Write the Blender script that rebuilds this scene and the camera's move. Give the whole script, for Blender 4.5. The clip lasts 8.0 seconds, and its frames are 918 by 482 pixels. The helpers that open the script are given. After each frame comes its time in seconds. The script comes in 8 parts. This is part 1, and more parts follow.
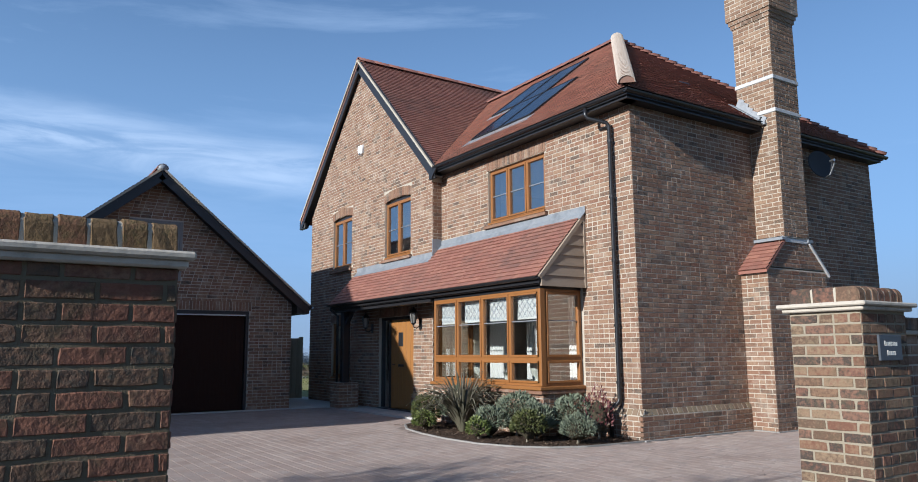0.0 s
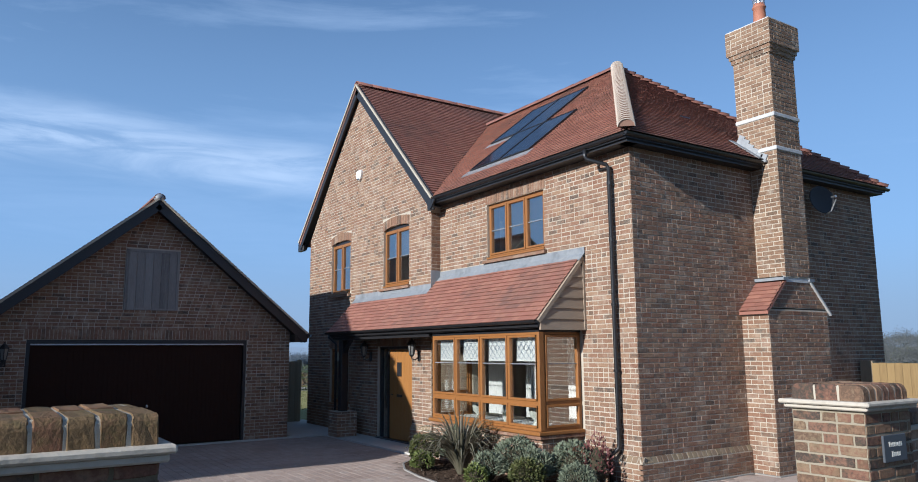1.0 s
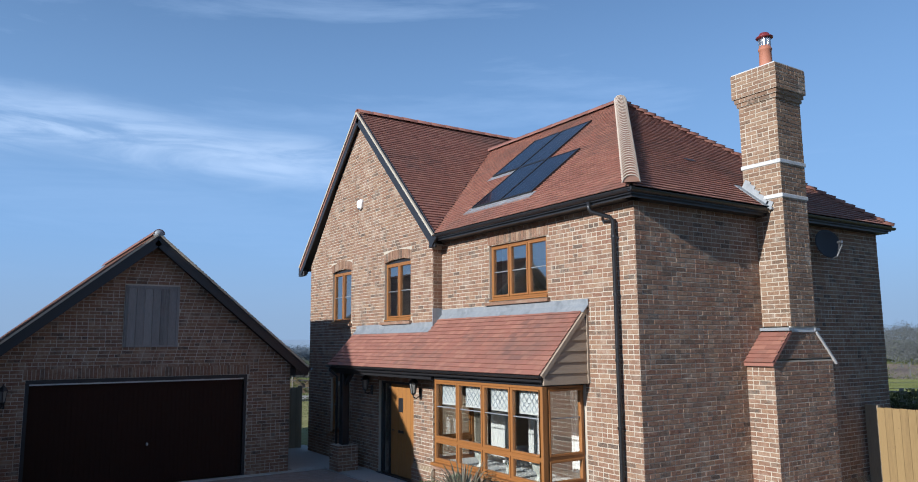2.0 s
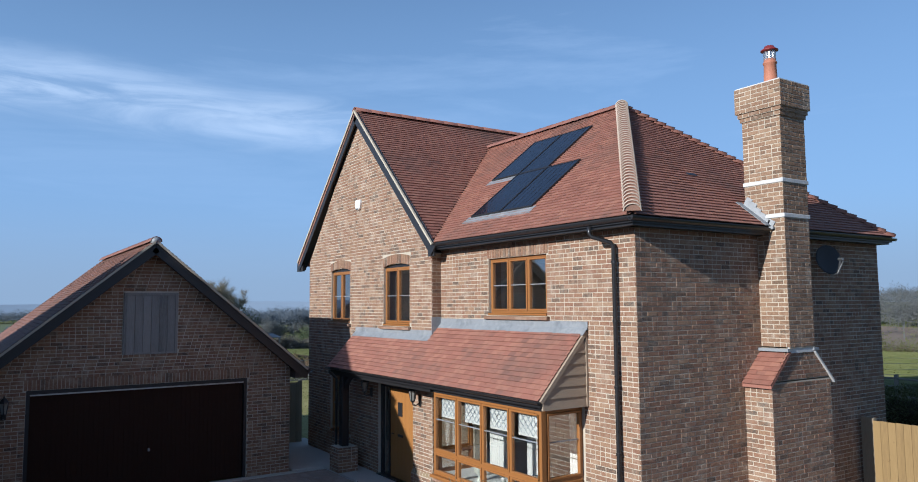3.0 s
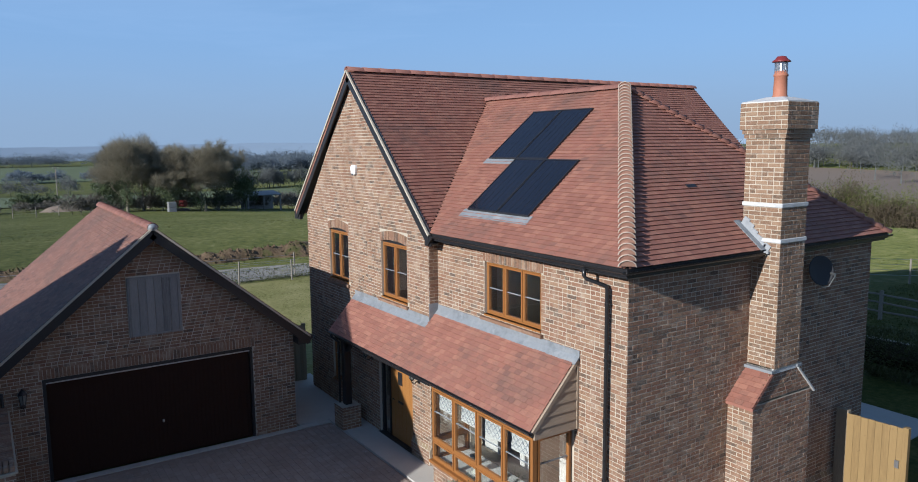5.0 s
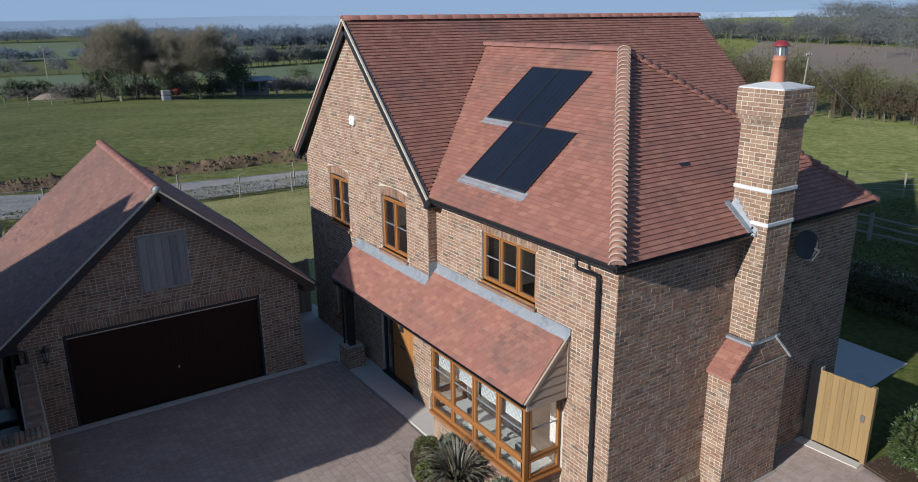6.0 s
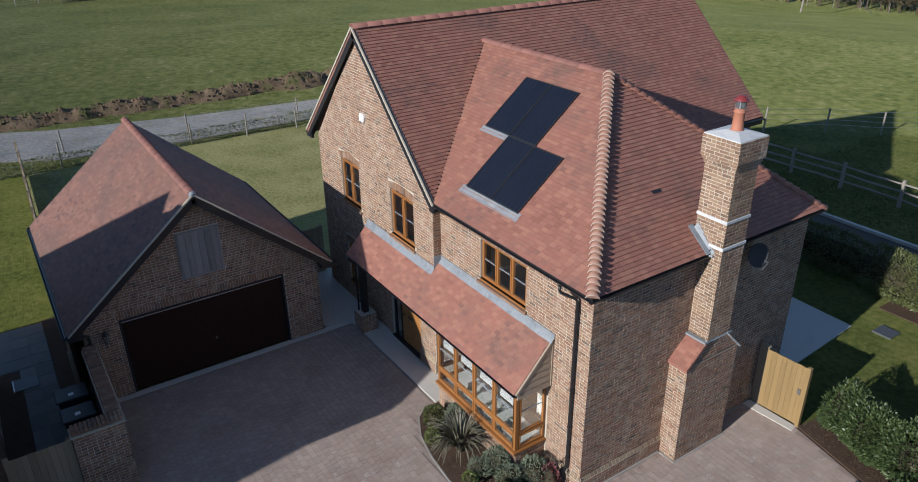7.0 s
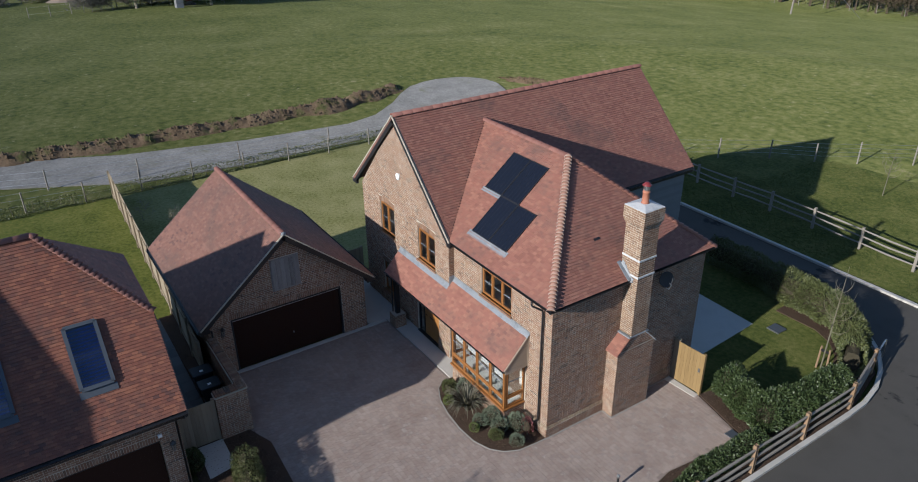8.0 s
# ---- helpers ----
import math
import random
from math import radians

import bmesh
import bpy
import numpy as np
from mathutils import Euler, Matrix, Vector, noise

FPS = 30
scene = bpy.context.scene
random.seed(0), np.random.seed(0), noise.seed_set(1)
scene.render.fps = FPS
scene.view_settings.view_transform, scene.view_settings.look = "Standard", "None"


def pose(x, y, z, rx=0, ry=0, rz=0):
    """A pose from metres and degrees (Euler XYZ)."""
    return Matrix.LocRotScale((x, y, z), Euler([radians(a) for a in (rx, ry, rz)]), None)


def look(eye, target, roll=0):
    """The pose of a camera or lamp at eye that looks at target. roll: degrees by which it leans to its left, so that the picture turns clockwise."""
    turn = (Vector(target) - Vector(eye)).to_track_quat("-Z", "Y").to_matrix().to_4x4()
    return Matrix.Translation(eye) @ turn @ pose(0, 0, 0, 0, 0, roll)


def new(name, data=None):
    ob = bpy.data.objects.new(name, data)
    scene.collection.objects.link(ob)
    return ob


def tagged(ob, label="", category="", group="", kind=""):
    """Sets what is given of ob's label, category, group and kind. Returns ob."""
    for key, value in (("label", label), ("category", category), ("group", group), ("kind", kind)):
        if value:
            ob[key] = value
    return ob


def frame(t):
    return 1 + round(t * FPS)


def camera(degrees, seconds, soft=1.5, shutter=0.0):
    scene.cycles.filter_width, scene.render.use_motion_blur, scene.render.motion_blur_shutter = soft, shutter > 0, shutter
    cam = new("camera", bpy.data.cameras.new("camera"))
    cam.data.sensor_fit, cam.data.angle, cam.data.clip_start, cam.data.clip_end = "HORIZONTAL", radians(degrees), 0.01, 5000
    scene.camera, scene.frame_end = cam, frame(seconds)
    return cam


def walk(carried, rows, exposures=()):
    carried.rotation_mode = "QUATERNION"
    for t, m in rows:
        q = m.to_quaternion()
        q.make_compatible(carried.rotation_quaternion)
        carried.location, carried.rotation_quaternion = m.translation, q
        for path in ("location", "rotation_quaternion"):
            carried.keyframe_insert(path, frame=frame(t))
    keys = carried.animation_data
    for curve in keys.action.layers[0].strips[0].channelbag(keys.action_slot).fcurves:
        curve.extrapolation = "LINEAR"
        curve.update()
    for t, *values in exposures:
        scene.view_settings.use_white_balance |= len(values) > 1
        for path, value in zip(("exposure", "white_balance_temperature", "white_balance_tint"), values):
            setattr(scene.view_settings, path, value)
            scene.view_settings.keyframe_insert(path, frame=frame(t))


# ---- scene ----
cam = camera(64.2, 8.0, soft=1.0)
PATH = [
    (0, (7.689, -8.24, 1.312), (6.037, -7.154, 1.613), -0.4),
    (0.5, (7.709, -8.183, 1.628), (6.055, -7.1, 1.929), -0.4),
    (1, (7.709, -8.211, 2.009), (6.056, -7.125, 2.307), -0.4),
    (1.5, (7.7, -8.202, 2.447), (6.045, -7.117, 2.739), -0.4),
    (2, (7.7, -8.238, 2.976), (6.044, -7.151, 3.253), -0.4),
    (3.5, (7.754, -8.268, 4.559), (6.085, -7.17, 4.653), -0.4),
    (4, (7.787, -8.192, 5.312), (6.113, -7.097, 5.314), -0.4),
    (5.5, (7.71, -8.164, 8.038), (6.078, -7.088, 7.615), -0.6),
    (6, (7.79, -8.156, 8.95), (6.192, -7.106, 8.365), -0.6),
    (6.5, (7.998, -8.33, 10.077), (6.441, -7.305, 9.352), -0.7),
    (7, (8.691, -8.867, 12.264), (7.194, -7.875, 11.385), -0.7),
    (7.5, (10.609, -10.211, 14.444), (9.128, -9.23, 13.526), -0.6),
    (8, (14.204, -12.722, 17.177), (12.717, -11.746, 16.262), -0.7),
]
walk(cam, [(t, look(eye, target, roll)) for t, eye, target, roll in PATH], [(0, 0.42, 5520, 10), (8, 0.32, 5650, 10)])

# ---- daylight ----
SUN = Vector((0.13, -1.0, 0.385)).normalized()
lamp = new("sun", bpy.data.lights.new("sun", "SUN"))
lamp.data.energy, lamp.data.angle, lamp.data.color = 5.0, radians(0.6), (1.0, 0.9, 0.76)
lamp.matrix_world = look(SUN * 60, (0, 0, 0))

world = bpy.data.worlds.new("sky")
scene.world = world
world.use_nodes = True
wt = world.node_tree
wt.nodes.clear()


def wnode(kind, **values):
    n = wt.nodes.new(kind)
    for k, v in values.items():
        n.inputs[k].default_value = v
    return n


sky = wt.nodes.new("ShaderNodeTexSky")
sky.sky_type, sky.sun_disc = "NISHITA", False
sky.sun_elevation, sky.sun_rotation = math.asin(SUN.z), math.atan2(SUN.x, SUN.y)
sky.air_density, sky.dust_density, sky.ozone_density = 1.0, 0.15, 3.0
coord = wt.nodes.new("ShaderNodeTexCoord")
stretch = wt.nodes.new("ShaderNodeMapping")
stretch.inputs["Rotation"].default_value = (0.12, 0.1, radians(28))
stretch.inputs["Scale"].default_value = (1.1, 1.1, 7.0)
wisps = wnode("ShaderNodeTexNoise", Scale=1.9, Detail=9.0, Roughness=0.62, Distortion=0.5)
veil = wt.nodes.new("ShaderNodeValToRGB")
veil.color_ramp.elements[0].position, veil.color_ramp.elements[1].position = 0.53, 0.9
veil.color_ramp.elements[1].color = (0.4, 0.4, 0.4, 1)
blend = wt.nodes.new("ShaderNodeMix")
blend.data_type = "RGBA"
blend.inputs["B"].default_value = (9.2, 10.6, 12.4, 1)
back = wnode("ShaderNodeBackground", Strength=0.077)
wout = wt.nodes.new("ShaderNodeOutputWorld")
wt.links.new(coord.outputs["Generated"], stretch.inputs["Vector"])
wt.links.new(stretch.outputs["Vector"], wisps.inputs["Vector"])
wt.links.new(wisps.outputs["Fac"], veil.inputs["Fac"])
wt.links.new(veil.outputs["Color"], blend.inputs["Factor"])
wt.links.new(sky.outputs["Color"], blend.inputs["A"])
level = wt.nodes.new("ShaderNodeSeparateXYZ")
haze = wt.nodes.new("ShaderNodeMapRange")
for key, value in (("From Min", -0.02), ("From Max", 0.68), ("To Min", 0.88), ("To Max", 0.04)):
    haze.inputs[key].default_value = value
haze.interpolation_type = "SMOOTHSTEP"
hazed = wt.nodes.new("ShaderNodeMix")
hazed.data_type = "RGBA"
hazed.inputs["B"].default_value = (2.95, 4.65, 7.1, 1)
wt.links.new(coord.outputs["Generated"], level.inputs["Vector"])
wt.links.new(level.outputs["Z"], haze.inputs["Value"])
wt.links.new(haze.outputs["Result"], hazed.inputs["Factor"])
wt.links.new(blend.outputs["Result"], hazed.inputs["A"])
low_haze = wt.nodes.new("ShaderNodeMapRange")
for key, value in (("From Min", 0.0), ("From Max", 0.15), ("To Min", 0.8), ("To Max", 0.0)):
    low_haze.inputs[key].default_value = value
low_haze.interpolation_type = "SMOOTHSTEP"
misty = wt.nodes.new("ShaderNodeMix")
misty.data_type = "RGBA"
misty.inputs["B"].default_value = (3.2, 4.1, 5.15, 1)
wt.links.new(level.outputs["Z"], low_haze.inputs["Value"])
wt.links.new(low_haze.outputs["Result"], misty.inputs["Factor"])


def wcalc(op, a, b, c=0.0):
    n = wt.nodes.new("ShaderNodeMath")
    n.operation = op
    for i, v in enumerate((a, b, c)):
        if isinstance(v, (int, float)):
            n.inputs[i].default_value = v
        else:
            wt.links.new(v, n.inputs[i])
    return n.outputs[0]


def wrange(value, a, b, c, d):
    n = wt.nodes.new("ShaderNodeMapRange")
    n.interpolation_type = "SMOOTHSTEP"
    for key, v in (("From Min", a), ("From Max", b), ("To Min", c), ("To Max", d)):
        n.inputs[key].default_value = v
    wt.links.new(value, n.inputs["Value"])
    return n.outputs["Result"]


# a bank of cirrus low in the west
ruffle = wt.nodes.new("ShaderNodeMapping")
ruffle.inputs["Rotation"].default_value = (0.09, 0.0, 0.0)
ruffle.inputs["Scale"].default_value = (1.0, 1.6, 11.0)
wt.links.new(coord.outputs["Generated"], ruffle.inputs["Vector"])
fibres = wnode("ShaderNodeTexNoise", Scale=3.2, Detail=10.0, Roughness=0.6, Distortion=0.9)
swell = wnode("ShaderNodeTexNoise", Scale=4.0, Detail=3.0, Roughness=0.5)
wt.links.new(ruffle.outputs["Vector"], fibres.inputs["Vector"])
wt.links.new(coord.outputs["Generated"], swell.inputs["Vector"])
north, up_ = level.outputs["Y"], level.outputs["Z"]
middle = wcalc("MULTIPLY_ADD", north, -0.07, wcalc("MULTIPLY_ADD", swell.outputs["Fac"], 0.05, 0.235))
off = wcalc("ABSOLUTE", wcalc("SUBTRACT", up_, middle), 0.0)
band = wcalc("MULTIPLY", wrange(off, 0.004, 0.055, 1.0, 0.0), wrange(north, 0.3, 0.56, 1.0, 0.0))
band = wcalc("MULTIPLY", band, wrange(level.outputs["X"], -0.6, -0.3, 1.0, 0.0))
bank_fac = wcalc("MULTIPLY", band, wrange(fibres.outputs["Fac"], 0.36, 0.72, 0.1, 0.6))
cirrus = wt.nodes.new("ShaderNodeMix")
cirrus.data_type = "RGBA"
cirrus.inputs["B"].default_value = (7.0, 8.1, 9.5, 1)
wt.links.new(bank_fac, cirrus.inputs["Factor"])
wt.links.new(hazed.outputs["Result"], cirrus.inputs["A"])
wt.links.new(cirrus.outputs["Result"], misty.inputs["A"])
wt.links.new(misty.outputs["Result"], back.inputs["Color"])
wt.links.new(back.outputs["Background"], wout.inputs["Surface"])

# ---- materials ----


def stops(ramp, colours):
    """Spread the colours over a ramp; each is (r, g, b) or (position, r, g, b)."""
    e = ramp.color_ramp.elements
    n = len(colours)
    while len(e) < n:
        e.new(0.5)
    for i, c in enumerate(colours):
        at, rgb = (c[0], c[1:]) if len(c) == 4 else (i / max(1, n - 1), c)
        e[i].position, e[i].color = at, (*rgb, 1)


def surface(name, colours, rough=0.7, pieces=0.0, grain=(30.0, 0.5), patch=(1.2, 0.25), bump=0.0, bump_scale=60.0,
            metal=0.0, stretched=(1, 1, 1), weather=None, weather_scale=0.5, rough_var=0.1, coat=0.0, retro=0.0, thin=0.0):
    """A surface whose colour runs over a ramp, driven by a piece's own chance value, a fine grain and broad patches.
    weather: a second colour laid on in blotches."""
    m = bpy.data.materials.new(name)
    m.use_nodes = True
    nt = m.node_tree
    p = nt.nodes["Principled BSDF"]
    link = nt.links.new

    def node(kind, **values):
        n = nt.nodes.new(kind)
        for k, v in values.items():
            n.inputs[k].default_value = v
        return n

    def calc(op, a, b):
        n = nt.nodes.new("ShaderNodeMath")
        n.operation = op
        for i, v in enumerate((a, b)):
            if isinstance(v, (int, float)):
                n.inputs[i].default_value = v
            else:
                link(v, n.inputs[i])
        return n.outputs[0]

    geo = node("ShaderNodeNewGeometry")
    mapped = node("ShaderNodeMapping")
    mapped.inputs["Scale"].default_value = stretched
    link(geo.outputs["Position"], mapped.inputs["Vector"])
    fine = node("ShaderNodeTexNoise", Scale=grain[0], Detail=5.0, Roughness=0.65)
    broad = node("ShaderNodeTexNoise", Scale=patch[0], Detail=3.0, Roughness=0.55)
    for n in (fine, broad):
        link(mapped.outputs["Vector"], n.inputs["Vector"])
    fac = calc("ADD", calc("MULTIPLY", calc("SUBTRACT", fine.outputs["Fac"], 0.5), grain[1]),
               calc("MULTIPLY", calc("SUBTRACT", broad.outputs["Fac"], 0.5), patch[1] * 2))
    if pieces:
        info = node("ShaderNodeObjectInfo")
        chance = calc("FRACT", calc("ADD", info.outputs["Random"], geo.outputs["Random Per Island"]), 0.0)
        fac = calc("ADD", fac, calc("ADD", calc("MULTIPLY", chance, pieces), 0.5 - pieces / 2))
    else:
        fac = calc("ADD", fac, 0.5)
    ramp = node("ShaderNodeValToRGB")
    stops(ramp, colours)
    link(fac, ramp.inputs["Fac"])
    colour = ramp.outputs["Color"]
    if weather:
        blot = node("ShaderNodeTexNoise", Scale=weather_scale, Detail=8.0, Roughness=0.68)
        link(geo.outputs["Position"], blot.inputs["Vector"])
        mask = node("ShaderNodeMapRange")
        for k, v in (("From Min", weather[3]), ("From Max", weather[4]), ("To Max", weather[5])):
            mask.inputs[k].default_value = v
        link(blot.outputs["Fac"], mask.inputs["Value"])
        mix = node("ShaderNodeMix")
        mix.data_type = "RGBA"
        mix.inputs["B"].default_value = (*weather[:3], 1)
        link(mask.outputs["Result"], mix.inputs["Factor"])
        link(colour, mix.inputs["A"])
        colour = mix.outputs["Result"]
    link(colour, p.inputs["Base Color"])
    p.inputs["Metallic"].default_value = metal
    p.inputs["Specular IOR Level"].default_value = 0.12 if rough >= 0.85 else 0.5
    p.inputs["Coat Weight"].default_value = coat
    p.inputs["Diffuse Roughness"].default_value = retro
    link(calc("ADD", calc("MULTIPLY", calc("SUBTRACT", fine.outputs["Fac"], 0.5), rough_var * 2), rough), p.inputs["Roughness"])
    if bump:
        rel = node("ShaderNodeTexNoise", Scale=bump_scale, Detail=4.0, Roughness=0.6)
        link(mapped.outputs["Vector"], rel.inputs["Vector"])
        b = node("ShaderNodeBump", Strength=1.0, Distance=bump)
        link(rel.outputs["Fac"], b.inputs["Height"])
        link(b.outputs["Normal"], p.inputs["Normal"])
    if thin:
        through_light, both = node("ShaderNodeBsdfTranslucent"), node("ShaderNodeMixShader", Fac=thin)
        link(colour, through_light.inputs["Color"])
        link(p.outputs["BSDF"], both.inputs[1])
        link(through_light.outputs["BSDF"], both.inputs[2])
        link(both.outputs["Shader"], nt.nodes["Material Output"].inputs["Surface"])
    return m


def glazing(name, tint=(0.9, 0.95, 0.93), clear=1.0, least=0.2):
    """Thin window glass: clear, with a mirror that grows at flat angles."""
    m = bpy.data.materials.new(name)
    m.use_nodes = True
    nt = m.node_tree
    nt.nodes.clear()
    out = nt.nodes.new("ShaderNodeOutputMaterial")
    see, shine, mix, face, power, gain = (nt.nodes.new("ShaderNode" + k) for k in ("BsdfTransparent", "BsdfGlossy", "MixShader", "LayerWeight", "Math", "Math"))
    see.inputs["Color"].default_value = (*[c * clear for c in tint], 1)
    shine.inputs["Roughness"].default_value = 0.01
    shine.inputs["Color"].default_value = (0.95, 0.97, 1, 1)
    face.inputs["Blend"].default_value = 0.5
    power.operation, gain.operation, gain.use_clamp = "POWER", "MULTIPLY_ADD", True
    power.inputs[1].default_value, gain.inputs[1].default_value, gain.inputs[2].default_value = 4.0, 1 - least, least
    nt.links.new(face.outputs["Facing"], power.inputs[0])
    nt.links.new(power.outputs[0], gain.inputs[0])
    nt.links.new(gain.outputs[0], mix.inputs[0])
    nt.links.new(see.outputs[0], mix.inputs[1])
    nt.links.new(shine.outputs[0], mix.inputs[2])
    nt.links.new(mix.outputs[0], out.inputs["Surface"])
    return m


STOCK = [(0.0, 0.189, 0.1, 0.068), (0.18, 0.255, 0.151, 0.099), (0.36, 0.204, 0.121, 0.082), (0.54, 0.291, 0.191, 0.124),
         (0.72, 0.224, 0.135, 0.092), (0.88, 0.168, 0.113, 0.08), (0.95, 0.128, 0.095, 0.074), (1.0, 0.102, 0.082, 0.068)]
M_brick = surface("stock_brick", STOCK, 0.88, 0.9, (26, 0.8), (0.9, 0.12), 0.007, 60, weather=(0.46, 0.39, 0.31, 0.5, 0.78, 0.62), weather_scale=3.4)
M_pale_brick = surface("buff_brick", [(0.22, 0.17, 0.11), (0.27, 0.21, 0.135), (0.19, 0.13, 0.088), (0.3, 0.235, 0.16)], 0.88, 0.9, (55, 0.3), (0.9, 0.1), 0.004, 90)
M_old_brick = surface("tumbled_brick", [(0.17, 0.078, 0.052), (0.215, 0.105, 0.07), (0.14, 0.074, 0.052), (0.23, 0.135, 0.086), (0.09, 0.07, 0.053), (0.165, 0.1, 0.066), (0.075, 0.068, 0.056)],
                      0.9, 0.95, (28, 0.8), (3, 0.25), 0.009, 38, weather=(0.075, 0.068, 0.042, 0.5, 0.68, 0.75), weather_scale=9)
M_pier_brick = surface("mixed_pier_brick", [(0.16, 0.082, 0.056), (0.23, 0.145, 0.092), (0.12, 0.078, 0.055), (0.25, 0.18, 0.115), (0.19, 0.1, 0.07), (0.06, 0.053, 0.045), (0.21, 0.12, 0.083)],
                       0.9, 0.95, (32, 0.7), (3, 0.2), 0.008, 45, weather=(0.11, 0.095, 0.06, 0.5, 0.72, 0.65), weather_scale=9)
M_mortar = surface("lime_mortar", [(0.3, 0.255, 0.2), (0.45, 0.4, 0.32), (0.56, 0.5, 0.415)], 0.95, 0, (70, 0.5), (1.3, 0.7), 0.003, 120)
M_pier_mortar = surface("weathered_mortar", [(0.115, 0.094, 0.06), (0.21, 0.175, 0.118)], 0.95, 0, (60, 0.5), (2, 0.4), 0.004, 90)
M_cope_mortar = surface("coping_mortar", [(0.38, 0.34, 0.27), (0.5, 0.45, 0.36)], 0.95, 0, (60, 0.5), (2, 0.3), 0.004, 90)
M_tile = surface("clay_roof_tile", [(0.225, 0.098, 0.07), (0.285, 0.124, 0.089), (0.25, 0.11, 0.079), (0.325, 0.153, 0.106), (0.195, 0.092, 0.07)], 0.75, 0.9, (40, 0.35), (0.45, 0.4), 0.003, 80,
                 weather=(0.15, 0.09, 0.072, 0.5, 0.66, 0.6), weather_scale=0.45)
M_tile_garage = surface("brown_garage_tile", [(0.165, 0.082, 0.062), (0.215, 0.107, 0.079), (0.185, 0.092, 0.068), (0.245, 0.128, 0.094), (0.14, 0.075, 0.06)], 0.8, 0.9, (40, 0.35), (0.45, 0.4), 0.003, 80,
                        weather=(0.115, 0.078, 0.064, 0.5, 0.66, 0.6), weather_scale=0.6)
M_tile_orange = surface("orange_roof_tile", [(0.14, 0.052, 0.036), (0.22, 0.08, 0.048), (0.175, 0.064, 0.042), (0.285, 0.112, 0.062), (0.11, 0.048, 0.038)], 0.75, 0.9, (40, 0.3), (0.7, 0.35), 0.003, 80,
                        weather=(0.09, 0.055, 0.047, 0.48, 0.72, 0.7), weather_scale=0.6)
M_hip = surface("bonnet_tile_clay", [(0.27, 0.15, 0.11), (0.36, 0.215, 0.16), (0.3, 0.175, 0.13)], 0.7, 0.7, (40, 0.4), (2, 0.2), 0.003, 60)
M_ridge = surface("ridge_tile_clay", [(0.17, 0.075, 0.058), (0.24, 0.105, 0.08)], 0.75, 0.8, (40, 0.4), (2, 0.2), 0.003, 60)
M_oak = surface("oak_stained_timber", [(0.195, 0.078, 0.02), (0.27, 0.115, 0.031), (0.225, 0.09, 0.024)], 0.45, 0.2, (18, 0.6), (2, 0.3), 0.001, 90, stretched=(4, 4, 0.5))
M_door = surface("golden_oak_door", [(0.245, 0.105, 0.027), (0.325, 0.15, 0.042), (0.28, 0.122, 0.034)], 0.42, 0.3, (16, 0.6), (2, 0.3), 0.001, 90, stretched=(6, 6, 0.4))
M_black = surface("black_painted_board", [(0.012, 0.012, 0.014), (0.022, 0.022, 0.024)], 0.42, 0, (30, 0.5), (2, 0.3), 0.001, 60)
M_gutter = surface("black_gutter_plastic", [(0.012, 0.012, 0.013), (0.025, 0.025, 0.027)], 0.3, 0, (20, 0.5), (1, 0.3))
M_garage_door = surface("dark_rosewood_panel", [(0.02, 0.0105, 0.008), (0.033, 0.0165, 0.0115), (0.025, 0.013, 0.0095)], 0.86, 0, (22, 0.6), (2, 0.2), 0.0008, 60, stretched=(4, 4, 0.3))
M_lead = surface("lead_sheet", [(0.13, 0.145, 0.16), (0.25, 0.27, 0.29), (0.18, 0.195, 0.215)], 0.6, 0, (9, 1.0), (1.5, 0.6), 0.006, 16, metal=0.15,
                 weather=(0.36, 0.37, 0.37, 0.54, 0.7, 0.7), weather_scale=3)
M_white_lead = surface("limed_lead", [(0.36, 0.37, 0.37), (0.54, 0.54, 0.53), (0.3, 0.32, 0.34)], 0.7, 0, (14, 0.7), (3, 0.5), 0.003, 30)
M_stone = surface("reconstituted_stone", [(0.4, 0.36, 0.29), (0.52, 0.47, 0.39), (0.45, 0.41, 0.34)], 0.85, 0, (35, 0.6), (3, 0.4), 0.0025, 50, weather=(0.2, 0.18, 0.145, 0.48, 0.72, 0.7), weather_scale=5)
M_white = surface("white_render", [(0.74, 0.74, 0.72), (0.8, 0.8, 0.78)], 0.7, 0, (30, 0.4), (2, 0.2))
M_plaster = surface("plaster", [(0.74, 0.72, 0.68), (0.8, 0.78, 0.74)], 0.9, 0, (20, 0.3), (1, 0.3))
M_boards = surface("weathered_feather_edge", [(0.24, 0.19, 0.14), (0.34, 0.27, 0.2), (0.28, 0.22, 0.16)], 0.8, 0.7, (14, 0.6), (2, 0.3), 0.002, 40, stretched=(1, 1, 5))
M_grey_boards = surface("silvered_boards", [(0.16, 0.152, 0.145), (0.29, 0.28, 0.265), (0.21, 0.2, 0.19)], 0.85, 0.8, (16, 1.1), (2, 0.3), 0.002, 40, stretched=(5, 5, 0.5))
M_new_wood = surface("new_softwood", [(0.175, 0.112, 0.042), (0.255, 0.17, 0.068), (0.21, 0.138, 0.053)], 0.75, 0.6, (12, 0.9), (2, 0.3), 0.001, 40, stretched=(6, 6, 0.5),
                     weather=(0.13, 0.07, 0.026, 0.64, 0.7, 0.8), weather_scale=8)
